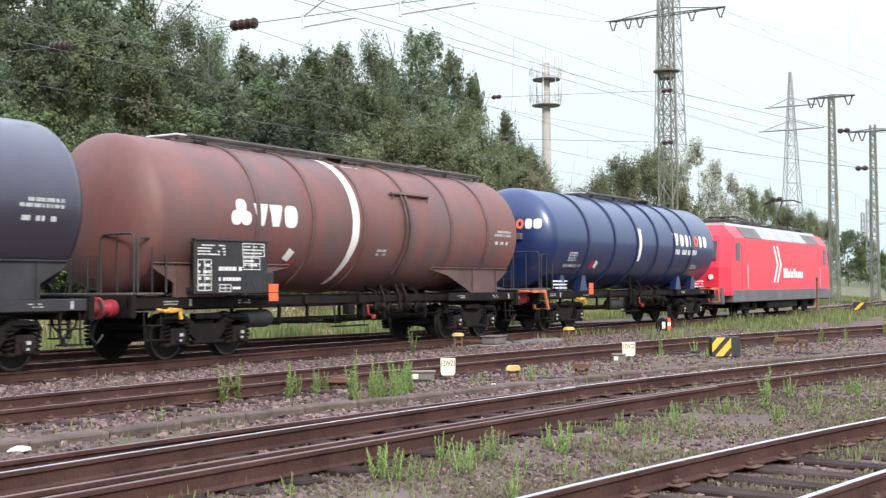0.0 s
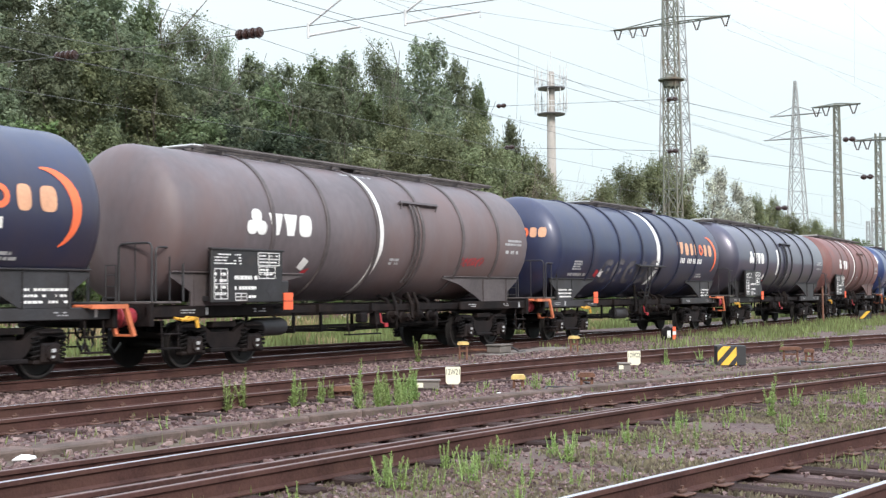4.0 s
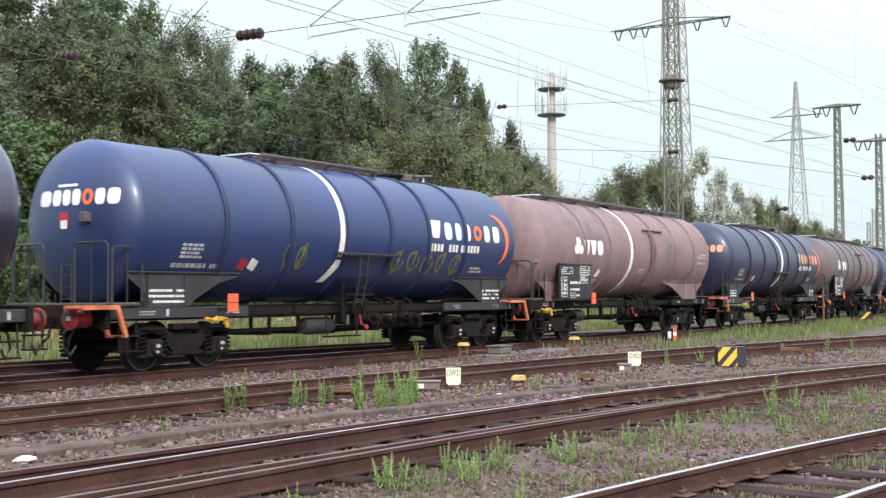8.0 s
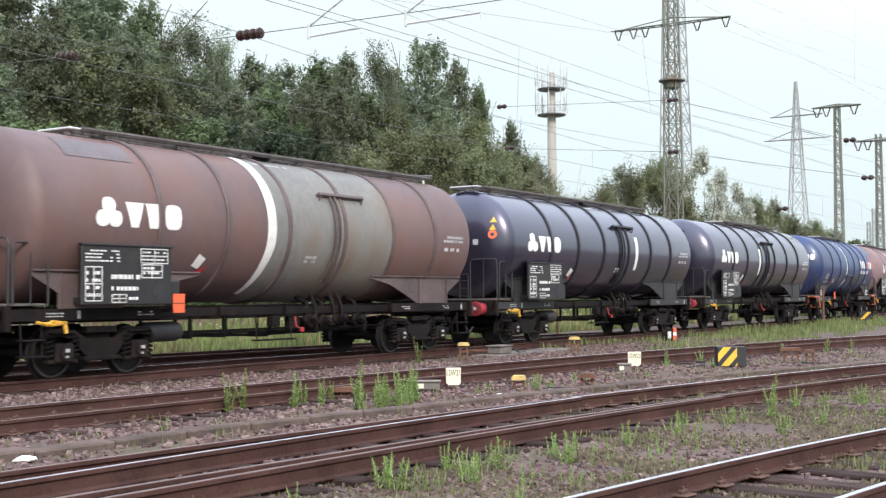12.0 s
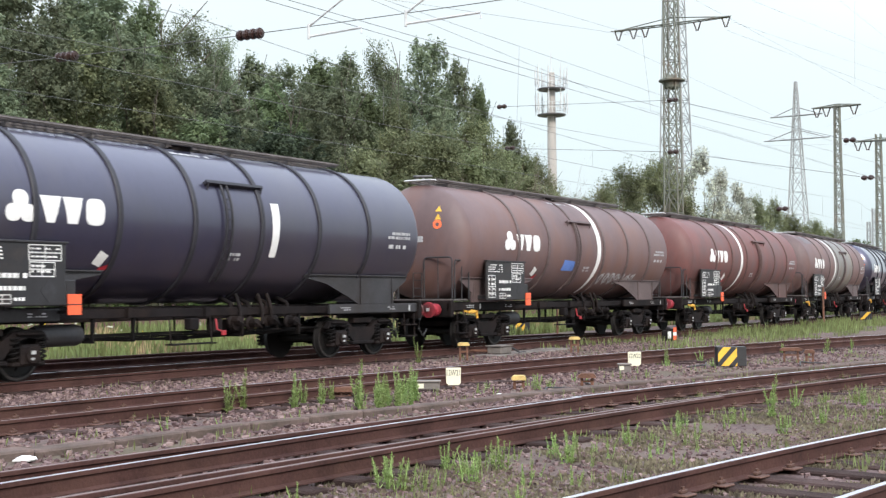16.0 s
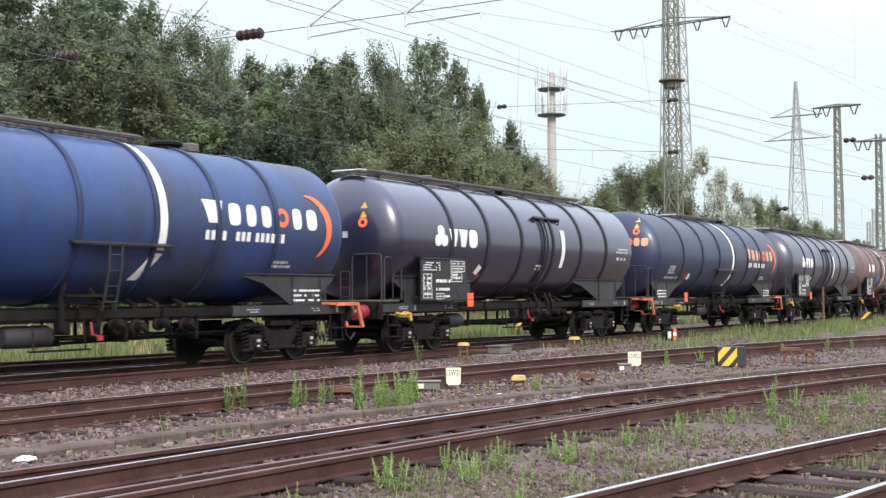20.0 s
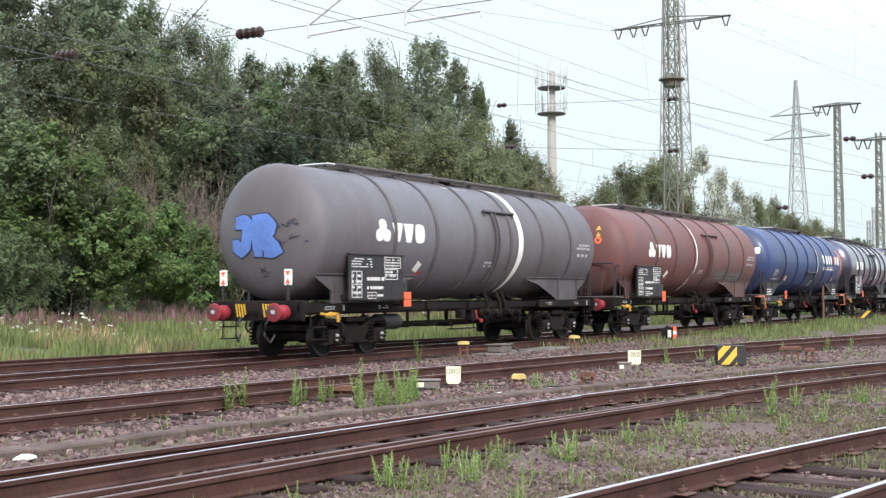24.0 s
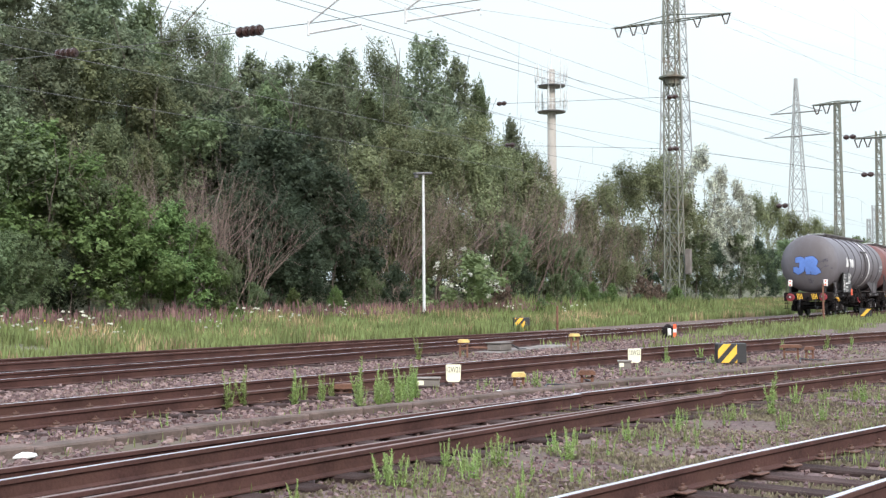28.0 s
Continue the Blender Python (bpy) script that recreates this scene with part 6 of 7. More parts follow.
# low growth at the foot of the bank: kind, x, y, height, spread
LOW_BUSHES = [
    ("bush2", 39.3, 15.4, 1.5, 0.9), ("bush", 41.4, 15, 1.3, 0.9), ("bush", 44.4, 15, 1.4, 0.9), ("bush2", 48, 15.8, 2.2, 0.9), ("bush3", 51.3, 16.4, 2.5, 1), ("bush2", 52.4, 15.6, 1.7, 0.9),
    ("bush3", 60.2, 16.6, 2.9, 1), ("bush3", 65.6, 16.6, 2.7, 1), ("bush2", 68.2, 15.8, 2.1, 1), ("bush", 71.8, 15, 1.7, 1), ("bush3", 84.7, 16.4, 2.7, 1.1), ("bush2", 71.6, 16.5, 2.5, 0.9),
    ("bush3", 30.6, 16.8, 2.7, 1), ("bush2", 28.3, 16.4, 3.1, 1.1), ("bush2", 27.2, 16.8, 3.4, 1.1), ("plum", 76.5, 13.6, 2.3, 1), ("plum", 78.2, 13.2, 1.7, 1), ("plum", 56.6, 13.2, 2.2, 0.8),
]
# leafy weeds standing in the meadow
MEADOW_WEEDS = [("bush", 62.0, 13.2, 1.1, 1.2), ("bush2", 64.4, 12.6, 0.9, 1.3), ("bush", 67.0, 13.4, 1.5, 1.2), ("bush", 69.2, 12.4, 1.0, 1.3), ("bush", 71.5, 13.6, 1.7, 1.2), ("bush2", 73.8, 12.8, 1.1, 1.3), ("bush", 75.2, 12.2, 0.9, 1.3),
                ("bush", 79.8, 12.6, 1.6, 1.2), ("bush", 82.0, 13.2, 1.5, 1.3), ("bush2", 85.5, 12.4, 1.1, 1.3), ("bush", 57.5, 11.6, 0.8, 1.2), ("bush2", 60.0, 12.6, 0.9, 1.2), ("sallow", 40.5, 13.4, 1.0, 1.1), ("bush", 43.0, 13.8, 1.2, 1.0), ("bush", 36.0, 13.6, 0.9, 1.1)]
# dark bushes added for the wood's shaded gaps: kind, x, y, height, spread
GAP_BUSHES = [
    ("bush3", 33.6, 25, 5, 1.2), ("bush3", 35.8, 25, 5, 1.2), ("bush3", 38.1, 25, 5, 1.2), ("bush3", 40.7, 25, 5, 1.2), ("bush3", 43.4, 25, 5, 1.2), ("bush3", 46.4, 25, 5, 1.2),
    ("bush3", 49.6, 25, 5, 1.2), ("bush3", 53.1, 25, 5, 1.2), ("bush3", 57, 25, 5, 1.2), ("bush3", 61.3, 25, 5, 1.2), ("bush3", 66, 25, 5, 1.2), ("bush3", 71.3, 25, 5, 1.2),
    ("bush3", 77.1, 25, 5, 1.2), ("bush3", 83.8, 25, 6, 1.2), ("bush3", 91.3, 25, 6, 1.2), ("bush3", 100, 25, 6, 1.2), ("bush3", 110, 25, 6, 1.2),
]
# leafless shrubs: kind, x, y, height, spread
BARE_SHRUBS = [
    ("bare", 34.7, 18, 6.2, 1), ("bare", 35.9, 18, 6.9, 1), ("bare", 37.4, 18, 7.1, 1), ("bare", 37.8, 17.2, 6.4, 1), ("bare", 39, 16.8, 5.8, 1), ("bare", 40, 16.6, 5.2, 1),
    ("bare", 50.7, 18, 7.2, 1), ("bare", 52.4, 18, 7.7, 1), ("bare", 54.8, 18.2, 7.7, 1), ("bare", 56.7, 17.6, 7.1, 1), ("bare", 63.6, 18.5, 8.8, 1), ("bare", 66, 18.5, 8.9, 1),
    ("bare", 68, 18, 8.3, 1), ("bare", 70.3, 17.6, 7.6, 1), ("bare", 73.6, 17.6, 7.2, 1), ("bare", 77.2, 17.6, 7.7, 1), ("bare", 81.3, 17.5, 8, 1), ("bare", 84.7, 17.2, 8, 1),
]
for row in BACK_TREES + MIDDLE_TREES + FRONT_BUSHES + LOW_BUSHES + MEADOW_WEEDS + GAP_BUSHES + BARE_SHRUBS:
    plant(*row)
for kind, x, y, h in [("bush2", 190, 24, 4.2), ("bush", 210, 26, 4.5), ("bush2", 235, 30, 5), ("bush2", 200, 19, 3.6), ("bush2", 160, 15, 3.2), ("bush", 178, 16, 3.2), ("bush2", 22, 17, 7), ("oak", 24, 26, 14), ("oak2", 28, 33, 16)]:
    plant(kind, x, y, h)
# flowering elder beside the lamp
elder = make_tree("bush", "elder bush with cream blossom beside the lamp", 21, 2.4, 1.5, 0.0, 16, 190, 32, "leaf_pale", 0.075, 0.4, 1, 0.03, "bush", "bushes along the bank", 0.75)
rng_e = np.random.default_rng(3)
part("blossom", leaf_cloud("blossom", rng_e, clumps(rng_e, 30, 1.6, 0.7, 2.5, 0.75), np.full(30, 0.15), 14, 0.055, M["petal"]), None, elder)
elder.matrix_basis = pose(52.6, 12.8, ground_z(52.6, 12.8)) @ Matrix.Diagonal((1.5, 1.5, 1.3, 1))


def blades(name, label, seed, n, y0, y1, h0, h1, material, width, keep, top=0.0, x_max=115, cat="grass"):
    """A field of upright blades, joined."""
    rng = np.random.default_rng(seed)
    y = rng.uniform(y0, y1, n)
    d = y + 18.24
    x = d * rng.uniform(0.70, 5.2, n)
    ok = (x < x_max) & np.array([keep(a, b) for a, b in zip(x, y)])
    x, y = x[ok], y[ok]
    n = len(x)
    z = np.array([ground_z(a, b) for a, b in zip(x, y)])
    h = rng.uniform(h0, h1, n) * np.array([0.8 + 0.5 * noise.noise((a * 0.6, b * 0.6, 8)) for a, b in zip(x, y)])
    ang = rng.uniform(0, 6.28, n)
    w = width * rng.uniform(0.6, 1.4, n)
    ax, ay = np.cos(ang) * w, np.sin(ang) * w
    lx, ly = rng.normal(0, 0.16, n) * h, rng.normal(0, 0.16, n) * h
    zb = z + top * h
    hh = h * (1 - top)
    tip = 0.25 + 0.35 * (top > 0)
    v = np.stack([np.stack([x - ax + lx * top, y - ay + ly * top, zb], -1), np.stack([x + ax + lx * top, y + ay + ly * top, zb], -1),
                  np.stack([x + lx * 0.45 + ax * 1.1, y + ly * 0.45 + ay * 1.1, zb + hh * 0.55], -1), np.stack([x + lx + ax * tip * 0.2, y + ly, zb + hh], -1),
                  np.stack([x + lx * 0.45 - ax * 1.1, y + ly * 0.45 - ay * 1.1, zb + hh * 0.55], -1)], 1).reshape(-1, 3)
    k = 5 * np.arange(n)[:, None]
    f = (k + np.arange(5)[None]).tolist()
    me = bpy.data.meshes.new(name)
    me.from_pydata(v.tolist(), [], f)
    me.materials.append(M[material])
    tagged(new(name, me), label, cat, kind="stuff")


pat = lambda x, y, s, o: noise.noise((x * s, y * s, o))
blades("meadow_grass", "tall green meadow grass on the bank", 1, 95000, 5.9, 15.5, 0.22, 0.62, "grass", 0.022, lambda x, y: pat(x, y, 0.25, 1) > -0.35)
blades("dry_grass", "dry straw-coloured grass on the bank", 2, 46000, 5.8, 14.5, 0.25, 0.68, "straw", 0.016, lambda x, y: pat(x, y, 0.3, 7) > (0.20 if y < 9.0 else 0.05))
blades("seed_heads", "purple-brown grass seed heads along the bushes", 3, 8000, 11.2, 15.2, 0.55, 0.95, "purple", 0.022, lambda x, y: x < 62 and pat(x, y, 0.22, 9) > -0.25, top=0.55)
blades("track_grass", "rough green grass beside the curved track", 4, 12000, -6.5, -0.9, 0.10, 0.36, "grass", 0.014, lambda x, y: 33 < x < 75 and pat(x, y, 0.5, 4) > 0.05 and y > lat_c(x) + 0.4 or (40 < x < 60 and y < lat_c(x) - 2), x_max=75)
blades("sparse_grass", "sparse grass tufts among the ballast", 5, 22000, -15.8, -0.9, 0.05, 0.18, "grass", 0.006, lambda x, y: pat(x, y, 0.9, 2) > 0.22, x_max=34)
blades("dry_moss", "low brown-green growth between the near tracks", 8, 60000, -15.9, -10.9, 0.015, 0.055, "moss", 0.013, lambda x, y: pat(x, y, 0.8, 5) > -0.12, x_max=26, cat="moss")
blades("lush_weeds", "lush green weeds beside the curved track", 9, 9000, -5.2, -1.2, 0.15, 0.55, "grass", 0.016, lambda x, y: 44 < x < 85 and pat(x, y, 0.4, 6) > 0.0 and y > lat_c(x) + 0.4, x_max=85, cat="weeds")
blades("tall_weeds", "tall fresh green weeds at the foot of the bank", 10, 22000, 9.5, 14.5, 0.35, 1.15, "grass", 0.03, lambda x, y: 55 < x < 84 and pat(x, y, 0.35, 3) > -0.25, x_max=84, cat="weeds")
blades("meadow_flowers", "white umbel flowers in the meadow", 6, 2000, 9.0, 12.8, 0.55, 0.95, "petal", 0.05, lambda x, y: pat(x, y, 0.5, 12) > (0.02 if x < 27 else 0.30), top=0.9, x_max=60, cat="flowers")
blades("yellow_flowers", "yellow flowers in the meadow", 7, 420, 8.5, 12.5, 0.6, 0.95, "petal_y", 0.05, lambda x, y: x < 27 and pat(x, y, 0.6, 14) > 0.1, top=0.88, x_max=40, cat="flowers")


# ---------------- weeds between the tracks ----------------
def make_weed(seed, h, leaves):
    rng = np.random.default_rng(seed)
    t = empty("weed", "upright green weed growing in the ballast", "weed", "weeds between the tracks")
    stems, pts = Geo(), []
    for k in range(int(rng.integers(3, 6))):
        a, q = rng.uniform(0, 6.28), rng.uniform(0.0, 0.07)
        b, e = Vector((q * math.cos(a), q * math.sin(a), -0.03)), rng.uniform(0.6, 1.0)
        tip = b + Vector((rng.normal(0, 0.05), rng.normal(0, 0.05), h * e))
        stems.tube([b, b.lerp(tip, 0.5), tip], 0.006, 5, taper=0.003)
        pts.append((b, tip))
    part("stem", stems, M["weed"], t)
    v, f = [], []
    for b, tip in pts:
        for i in range(leaves):
            u = rng.uniform(0.08, 1.0)
            p = b.lerp(tip, u)
            a = rng.uniform(0, 6.28)
            ln = h * rng.uniform(0.09, 0.165) * (1.2 - 0.7 * u)
            d = Vector((math.cos(a), math.sin(a), rng.uniform(0.4, 1.3))).normalized()
            s = Vector((-math.sin(a), math.cos(a), 0)) * ln * 0.18
            k = len(v)
            v += [p, p + d * ln * 0.5 + s, p + d * ln + Vector((0, 0, -0.1 * ln)), p + d * ln * 0.5 - s]
            f.append((k, k + 1, k + 2, k + 3))
    me = bpy.data.meshes.new("foliage")
    me.from_pydata([tuple(q) for q in v], [], f)
    me.materials.append(M["weed"])
    part("foliage", me, None, t)
    return t


WEEDS = [make_weed(31, 0.66, 58), make_weed(32, 0.52, 54), make_weed(33, 0.38, 48), make_weed(34, 0.26, 40)]
SPOTS = [(0, 14.9, -7.95), (0, 15.2, -8.0), (1, 14.6, -8.1), (0, 15.45, -7.9), (0, 15.75, -7.7), (1, 16.1, -7.75), (2, 14.9, -8.25), (1, 15.35, -8.15), (0, 16.15, -7.62), (1, 14.55, -7.75), (2, 8.9, -12.1), (2, 9.2, -12.8), (2, 10.3, -12.4), (2, 11.2, -12.6), (2, 12.4, -12.9),
         (0, 13.15, -6.5), (0, 13.58, -6.4), (1, 14.3, -6.75), (0, 14.7, -6.6), (1, 14.85, -6.85), (1, 15.3, -6.7), (0, 14.75, -7.6), (0, 15.0, -7.75), (0, 15.3, -7.7), (1, 15.55, -7.6), (0, 15.9, -7.55), (0, 16.3, -7.5),
         (1, 15.1, -7.9), (1, 15.7, -7.8), (2, 14.4, -7.9), (2, 8.67, -12.3), (2, 8.6, -12.5), (2, 8.7, -12.65), (2, 9.78, -12.2), (2, 9.93, -12.47), (2, 10.0, -12.66), (3, 10.98, -11.9), (3, 9.6, -13.2), (2, 10.7, -13.0),
         (3, 11.6, -12.9), (3, 13.0, -13.4), (2, 14.0, -12.9), (2, 14.9, -13.2), (0, 15.75, -13.45), (2, 18.2, -13.5), (2, 17.4, -13.3), (1, 17.96, -14.1), (3, 12.8, -13.0),
         (3, 12.1, -13.8), (0, 25.1, -0.35 - 1.6), (2, 25.9, -8.0), (2, 28.4, -7.9), (1, 27.0, -7.6), (2, 30.5, -8.2), (1, 33, -8.5), (1, 35, -9.2), (1, 37, -9.4), (1, 40, -9.9), (2, 18.9, -8.4), (2, 18.4, -7.7), (3, 19.6, -7.9), (3, 17.0, -7.6)]
first = set()
for k, x, y in SPOTS:
    m = pose(x, y, ground_z(x, y), random.uniform(-4, 4), random.uniform(-4, 4), random.uniform(0, 360)) @ Matrix.Scale(random.uniform(0.62, 1.18), 4)
    if k not in first:
        first.add(k)
        WEEDS[k].matrix_basis = m
    else:
        src = WEEDS[k]
        keep_s = src.scale.copy()
        src.scale = (1, 1, 1)
        copy_thing(src, m)
        src.scale = keep_s
r_w = random.Random(5)
for i in range(70):
    if i < 42:
        x = r_w.uniform(7.5, 20)
        y = lat_d(x) - r_w.uniform(2.2, 3.9)
    else:
        x = r_w.uniform(11, 34)
        y = lat_c(x) - r_w.uniform(1.9, 3.6)
    src = WEEDS[r_w.choice((2, 3, 3, 3))]
    keep_s = src.scale.copy()
    src.scale = (1, 1, 1)
    copy_thing(src, pose(x, y, ground_z(x, y), 0, 0, r_w.uniform(0, 360)) @ Matrix.Scale(r_w.uniform(0.6, 1.0), 4))
    src.scale = keep_s
# ---------------- masts, wires and signs ----------------
def lattice(name, label, h, w0, w1, material, at, cat="mast", panel=1.6, leg=0.06, group=""):
    """Four-legged lattice mast with crossed bracing."""
    t = empty(name, label, cat, group, at=at)
    width = lambda z: (w0 + (w1 - w0) * z / h) / 2
    for sx in (-1, 1):
        for sy in (-1, 1):
            part("leg", Geo().tube([(sx * w0 / 2, sy * w0 / 2, -0.3), (sx * w1 / 2, sy * w1 / 2, h)], leg, 4), M[material], t)
    z = 0.2
    g = Geo()
    while z < h - 0.3:
        a, b = width(z), width(min(z + panel * (0.5 + width(z)), h))
        z2 = min(z + panel * (0.5 + width(z)), h)
        for k in range(4):
            c, s = [(1, 0), (0, 1), (-1, 0), (0, -1)][k]
            p = lambda u, w, q: (c * w - s * u, s * w + c * u, q)
            g.tube([p(-a, a, z), p(b, b, z2)], leg * 0.55, 4)
            g.tube([p(a, a, z), p(-b, b, z2)], leg * 0.55, 4)
            g.tube([p(-b, b, z2), p(b, b, z2)], leg * 0.5, 4)
        z = z2
    part("bracing", g, M[material], t)
    part("footing", Geo().box(-w0 * 0.7, w0 * 0.7, -w0 * 0.7, w0 * 0.7, -0.5, 0.05, c=0.05), M["concrete"], t)
    return t


def insulator(g, a, b, n=5, r=0.09, mi=0):
    """Ribbed insulator between two points."""
    a, b = Vector(a), Vector(b)
    pts = [a.lerp(b, i / (4 * n)) for i in range(4 * n + 1)]
    d = (b - a).normalized()
    for k in range(n):
        c = a.lerp(b, (k + 0.5) / n)
        ln = (b - a).length / n * 0.38
        g.tube([c - d * ln, c - d * ln * 0.5, c + d * ln * 0.5, c + d * ln], r * 0.75, 10, mi)
        g.tube([c - d * ln * 0.45, c + d * ln * 0.45], r, 10, mi)
    g.tube([a, b], r * 0.35, 6, mi)


def crossarm(t, z, l, material, hang=True, depth=0.5, k_r=1.0):
    g = Geo()
    for y in (-1, 1):
        g.tube([(0.35, 0, z), (0.12, y * l, z + 0.02)], 0.05 * k_r, 4)
        g.tube([(-0.35, 0, z), (-0.12, y * l, z + 0.02)], 0.05 * k_r, 4)
        g.tube([(0, 0, z + depth), (0, y * l * 0.9, z + 0.05)], 0.04 * k_r, 4)
        for k in range(6):
            u = y * l * (k + 0.5) / 6
            g.tube([(0.3, u, z), (-0.3, u + y * l / 8, z)], 0.03, 4)
    part("crossarm", g, M[material], t)
    if hang:
        for y in (-0.93, -0.45, 0.45, 0.66, 0.93) if l > 3 else (-0.72, 0.45, 0.86):
            for e in (-0.28, 0.28):
                g = Geo()
                insulator(g, (0, y * l + e, z - 0.04), (0, y * l + e * 0.15, z - 0.72), 5, 0.065)
                part("insulator", g, M["porcelain"], t)


# tall head-span masts beside the track
m1 = lattice("lattice_mast", "tall green-grey lattice catenary mast with cross arm", 25.5, 1.15, 0.75, "mast_green", pose(83.5, 14, ground_z(83.5, 14)), group="lattice masts")
crossarm(m1, 20.6, 4.4, "mast_green")
part("platform", Geo().lathe([(15.9, 0.42), (16.0, 0.55), (16.35, 0.62), (16.45, 0.95), (16.55, 0.95), (16.6, 0.55), (16.9, 0.35)], "z", 14), M["mast_green"], m1)
part("equipment_box", Geo().box(-0.2, 0.2, -1.25, -0.85, 2.3, 4.1, c=0.04), M["concrete"], m1)
m2 = lattice("lattice_mast", "broad light grey lattice mast behind the green one", 33, 2.94, 1.37, "mast_grey", pose(110.2, 24, 0.8), panel=1.2, leg=0.075, group="lattice masts")
m3 = lattice("lattice_mast", "grey-brown lattice mast with a flat cross arm", 15.9, 0.70, 0.36, "mast_green", pose(94.2, 5, -0.2), panel=1.3, leg=0.05, group="lattice masts")
crossarm(m3, 15.75, 1.75, "mast_green", True, 0.2)
m4 = lattice("lattice_mast", "grey lattice mast far along the yard", 14.0, 0.60, 0.36, "mast_green", pose(98.7, 3.0, -0.2), panel=1.3, leg=0.05, group="lattice masts")
crossarm(m4, 13.5, 1.8, "mast_green", True, 0.2)
m5 = lattice("lattice_mast", "slender grey lattice mast in the distance", 13, 0.7, 0.45, "mast_grey", pose(174, 20, 0.1), panel=1.6, leg=0.05, group="lattice masts")
m6 = lattice("lattice_mast", "slender grey lattice mast in the distance", 12.2, 0.7, 0.45, "mast_grey", pose(193, 25, 0.1), panel=1.6, leg=0.05, group="lattice masts")
for m, zz in ((m5, 11), (m6, 10)):
    part("bracket", Geo().tube([(0, 0, zz), (0, -3.0, zz + 0.3)], 0.05, 5).tube([(0, 0, zz - 1.6), (0, -2.6, zz - 1.3)], 0.05, 5).tube([(0, 0, zz + 1.4), (0, -3.0, zz + 0.3)], 0.03, 5), M["mast_grey"], m)
# power-line pylon on the horizon
py = lattice("power_pylon", "pale grey power-line pylon in the distance", 50, 5.6, 0.5, "mast_grey", pose(280, 60, 0), "pylon", 2.2, 0.13)
crossarm(py, 36.8, 7.4, "mast_grey", False, 2.2, 3.0)
crossarm(py, 42.2, 5.9, "mast_grey", False, 2.0, 3.0)


def radio_tower():
    t = empty("radio_tower", "slender concrete radio tower with two antenna platforms", "radio tower", at=pose(106, 35, ground_z(106, 35)))
    part("shaft", Geo().lathe([(0, 0.55), (10, 0.46), (19.5, 0.38), (20.6, 0.36)], "z", 20), M["mast_concrete"], t, smooth=True)
    for z in (16.4, 18.9):
        g = Geo().lathe([(z, 0.4), (z, 1.30), (z + 0.05, 1.38), (z + 0.13, 1.38), (z + 0.13, 0.4)], "z", 20)
        part("platform", g, M["loco_dark"], t)
        g = Geo()
        for zz in (z + 0.7, z + 1.2):
            ring = [(1.4 * math.cos(a), 1.4 * math.sin(a), zz) for a in [i * math.pi / 8 for i in range(17)]]
            g.tube(ring, 0.03, 5)
        for i in range(12):
            a = i * math.pi / 6
            g.tube([(1.4 * math.cos(a), 1.4 * math.sin(a), z + 0.2), (1.4 * math.cos(a), 1.4 * math.sin(a), z + 1.2)], 0.03, 5)
        part("railing", g, M["galv"], t)
    for i in range(8):
        a = i * math.pi / 4 + 0.3
        for z in (16.6, 19.1):
            x, y = 1.55 * math.cos(a), 1.55 * math.sin(a)
            part("antenna", Geo().box(x - 0.07, x + 0.07, y - 0.06, y + 0.06, z + 0.3, z + 1.9, c=0.02).tube([(x, y, z - 0.1), (x, y, z + 2.3)], 0.03, 5), M["galv"], t)
    part("rod_antenna", Geo().tube([(0, 0, 20.5), (0, 0, 22.6)], 0.05, 6), M["galv"], t)


radio_tower()


def street_lamp():
    t = empty("street_lamp", "slim galvanised street lamp with flat head", "street lamp", at=pose(47.1, 12.0, ground_z(47.1, 12)))
    part("pole", Geo().tube([(0, 0, -0.3), (0, 0, 3.0), (0, 0, 6.62)], 0.075, 10, taper=0.055), M["galv"], t, smooth=True)
    part("lamp_head", Geo().box(-0.10, 0.75, -0.16, 0.16, 6.60, 6.70, c=0.03).box(-0.08, 0.08, -0.08, 0.08, 6.45, 6.62, c=0.02), M["loco_dark"], t, "flat dark lamp head", at=pose(0, 0, 0, 0, -3, -32))
    part("foot_collar", Geo().lathe([(-0.2, 0.11), (0.3, 0.11), (0.34, 0.08)], "z", 12), M["black"], t)


street_lamp()


# ---------------- overhead wires ----------------
def wires(name, label, runs, r):
    """A set of wires; each run is a list of points."""
    t = empty(name, label, "overhead wire", kind="structure")
    for pts in runs:
        part("wire", Geo().tube(pts, r, 4), M["wire"], t)
    return t


def along(f, off, z, x0, x1, n=60, sag=0.0, span=66.0, start=17.0):
    out = []
    for i in range(n + 1):
        x = x0 + (x1 - x0) * i / n
        u = ((x - start) / span) % 1.0
        out.append((x, f(x) + off, z - sag * 4 * u * (1 - u)))
    return out


G2 = -GAUGE / 2
wires("catenary_train", "contact wire and bearer over the train's track", [along(lat_b, G2, 5.95, -60, 260), along(lat_b, G2 + 0.1, 7.6, -60, 260, sag=0.9)], 0.0065)
wires("catenary_far", "contact wire over the siding", [along(lambda x: 4.4 - 0.02 * max(x - 14, 0), 0, 6.1, -30, 150)], 0.006)
drop = []
for f, z0, z1, x0, x1, dz in ((lat_b, 5.95, 7.6, 20, 120, 1.2),):
    x = x0
    while x < x1:
        u = ((x - 17) / 66.0) % 1.0
        drop.append([(x, f(x) + G2, z0), (x, f(x) + G2, z1 - dz * 4 * u * (1 - u))])
        x += 6.5
wires("droppers", "thin droppers between bearer and contact wire", drop, 0.004)
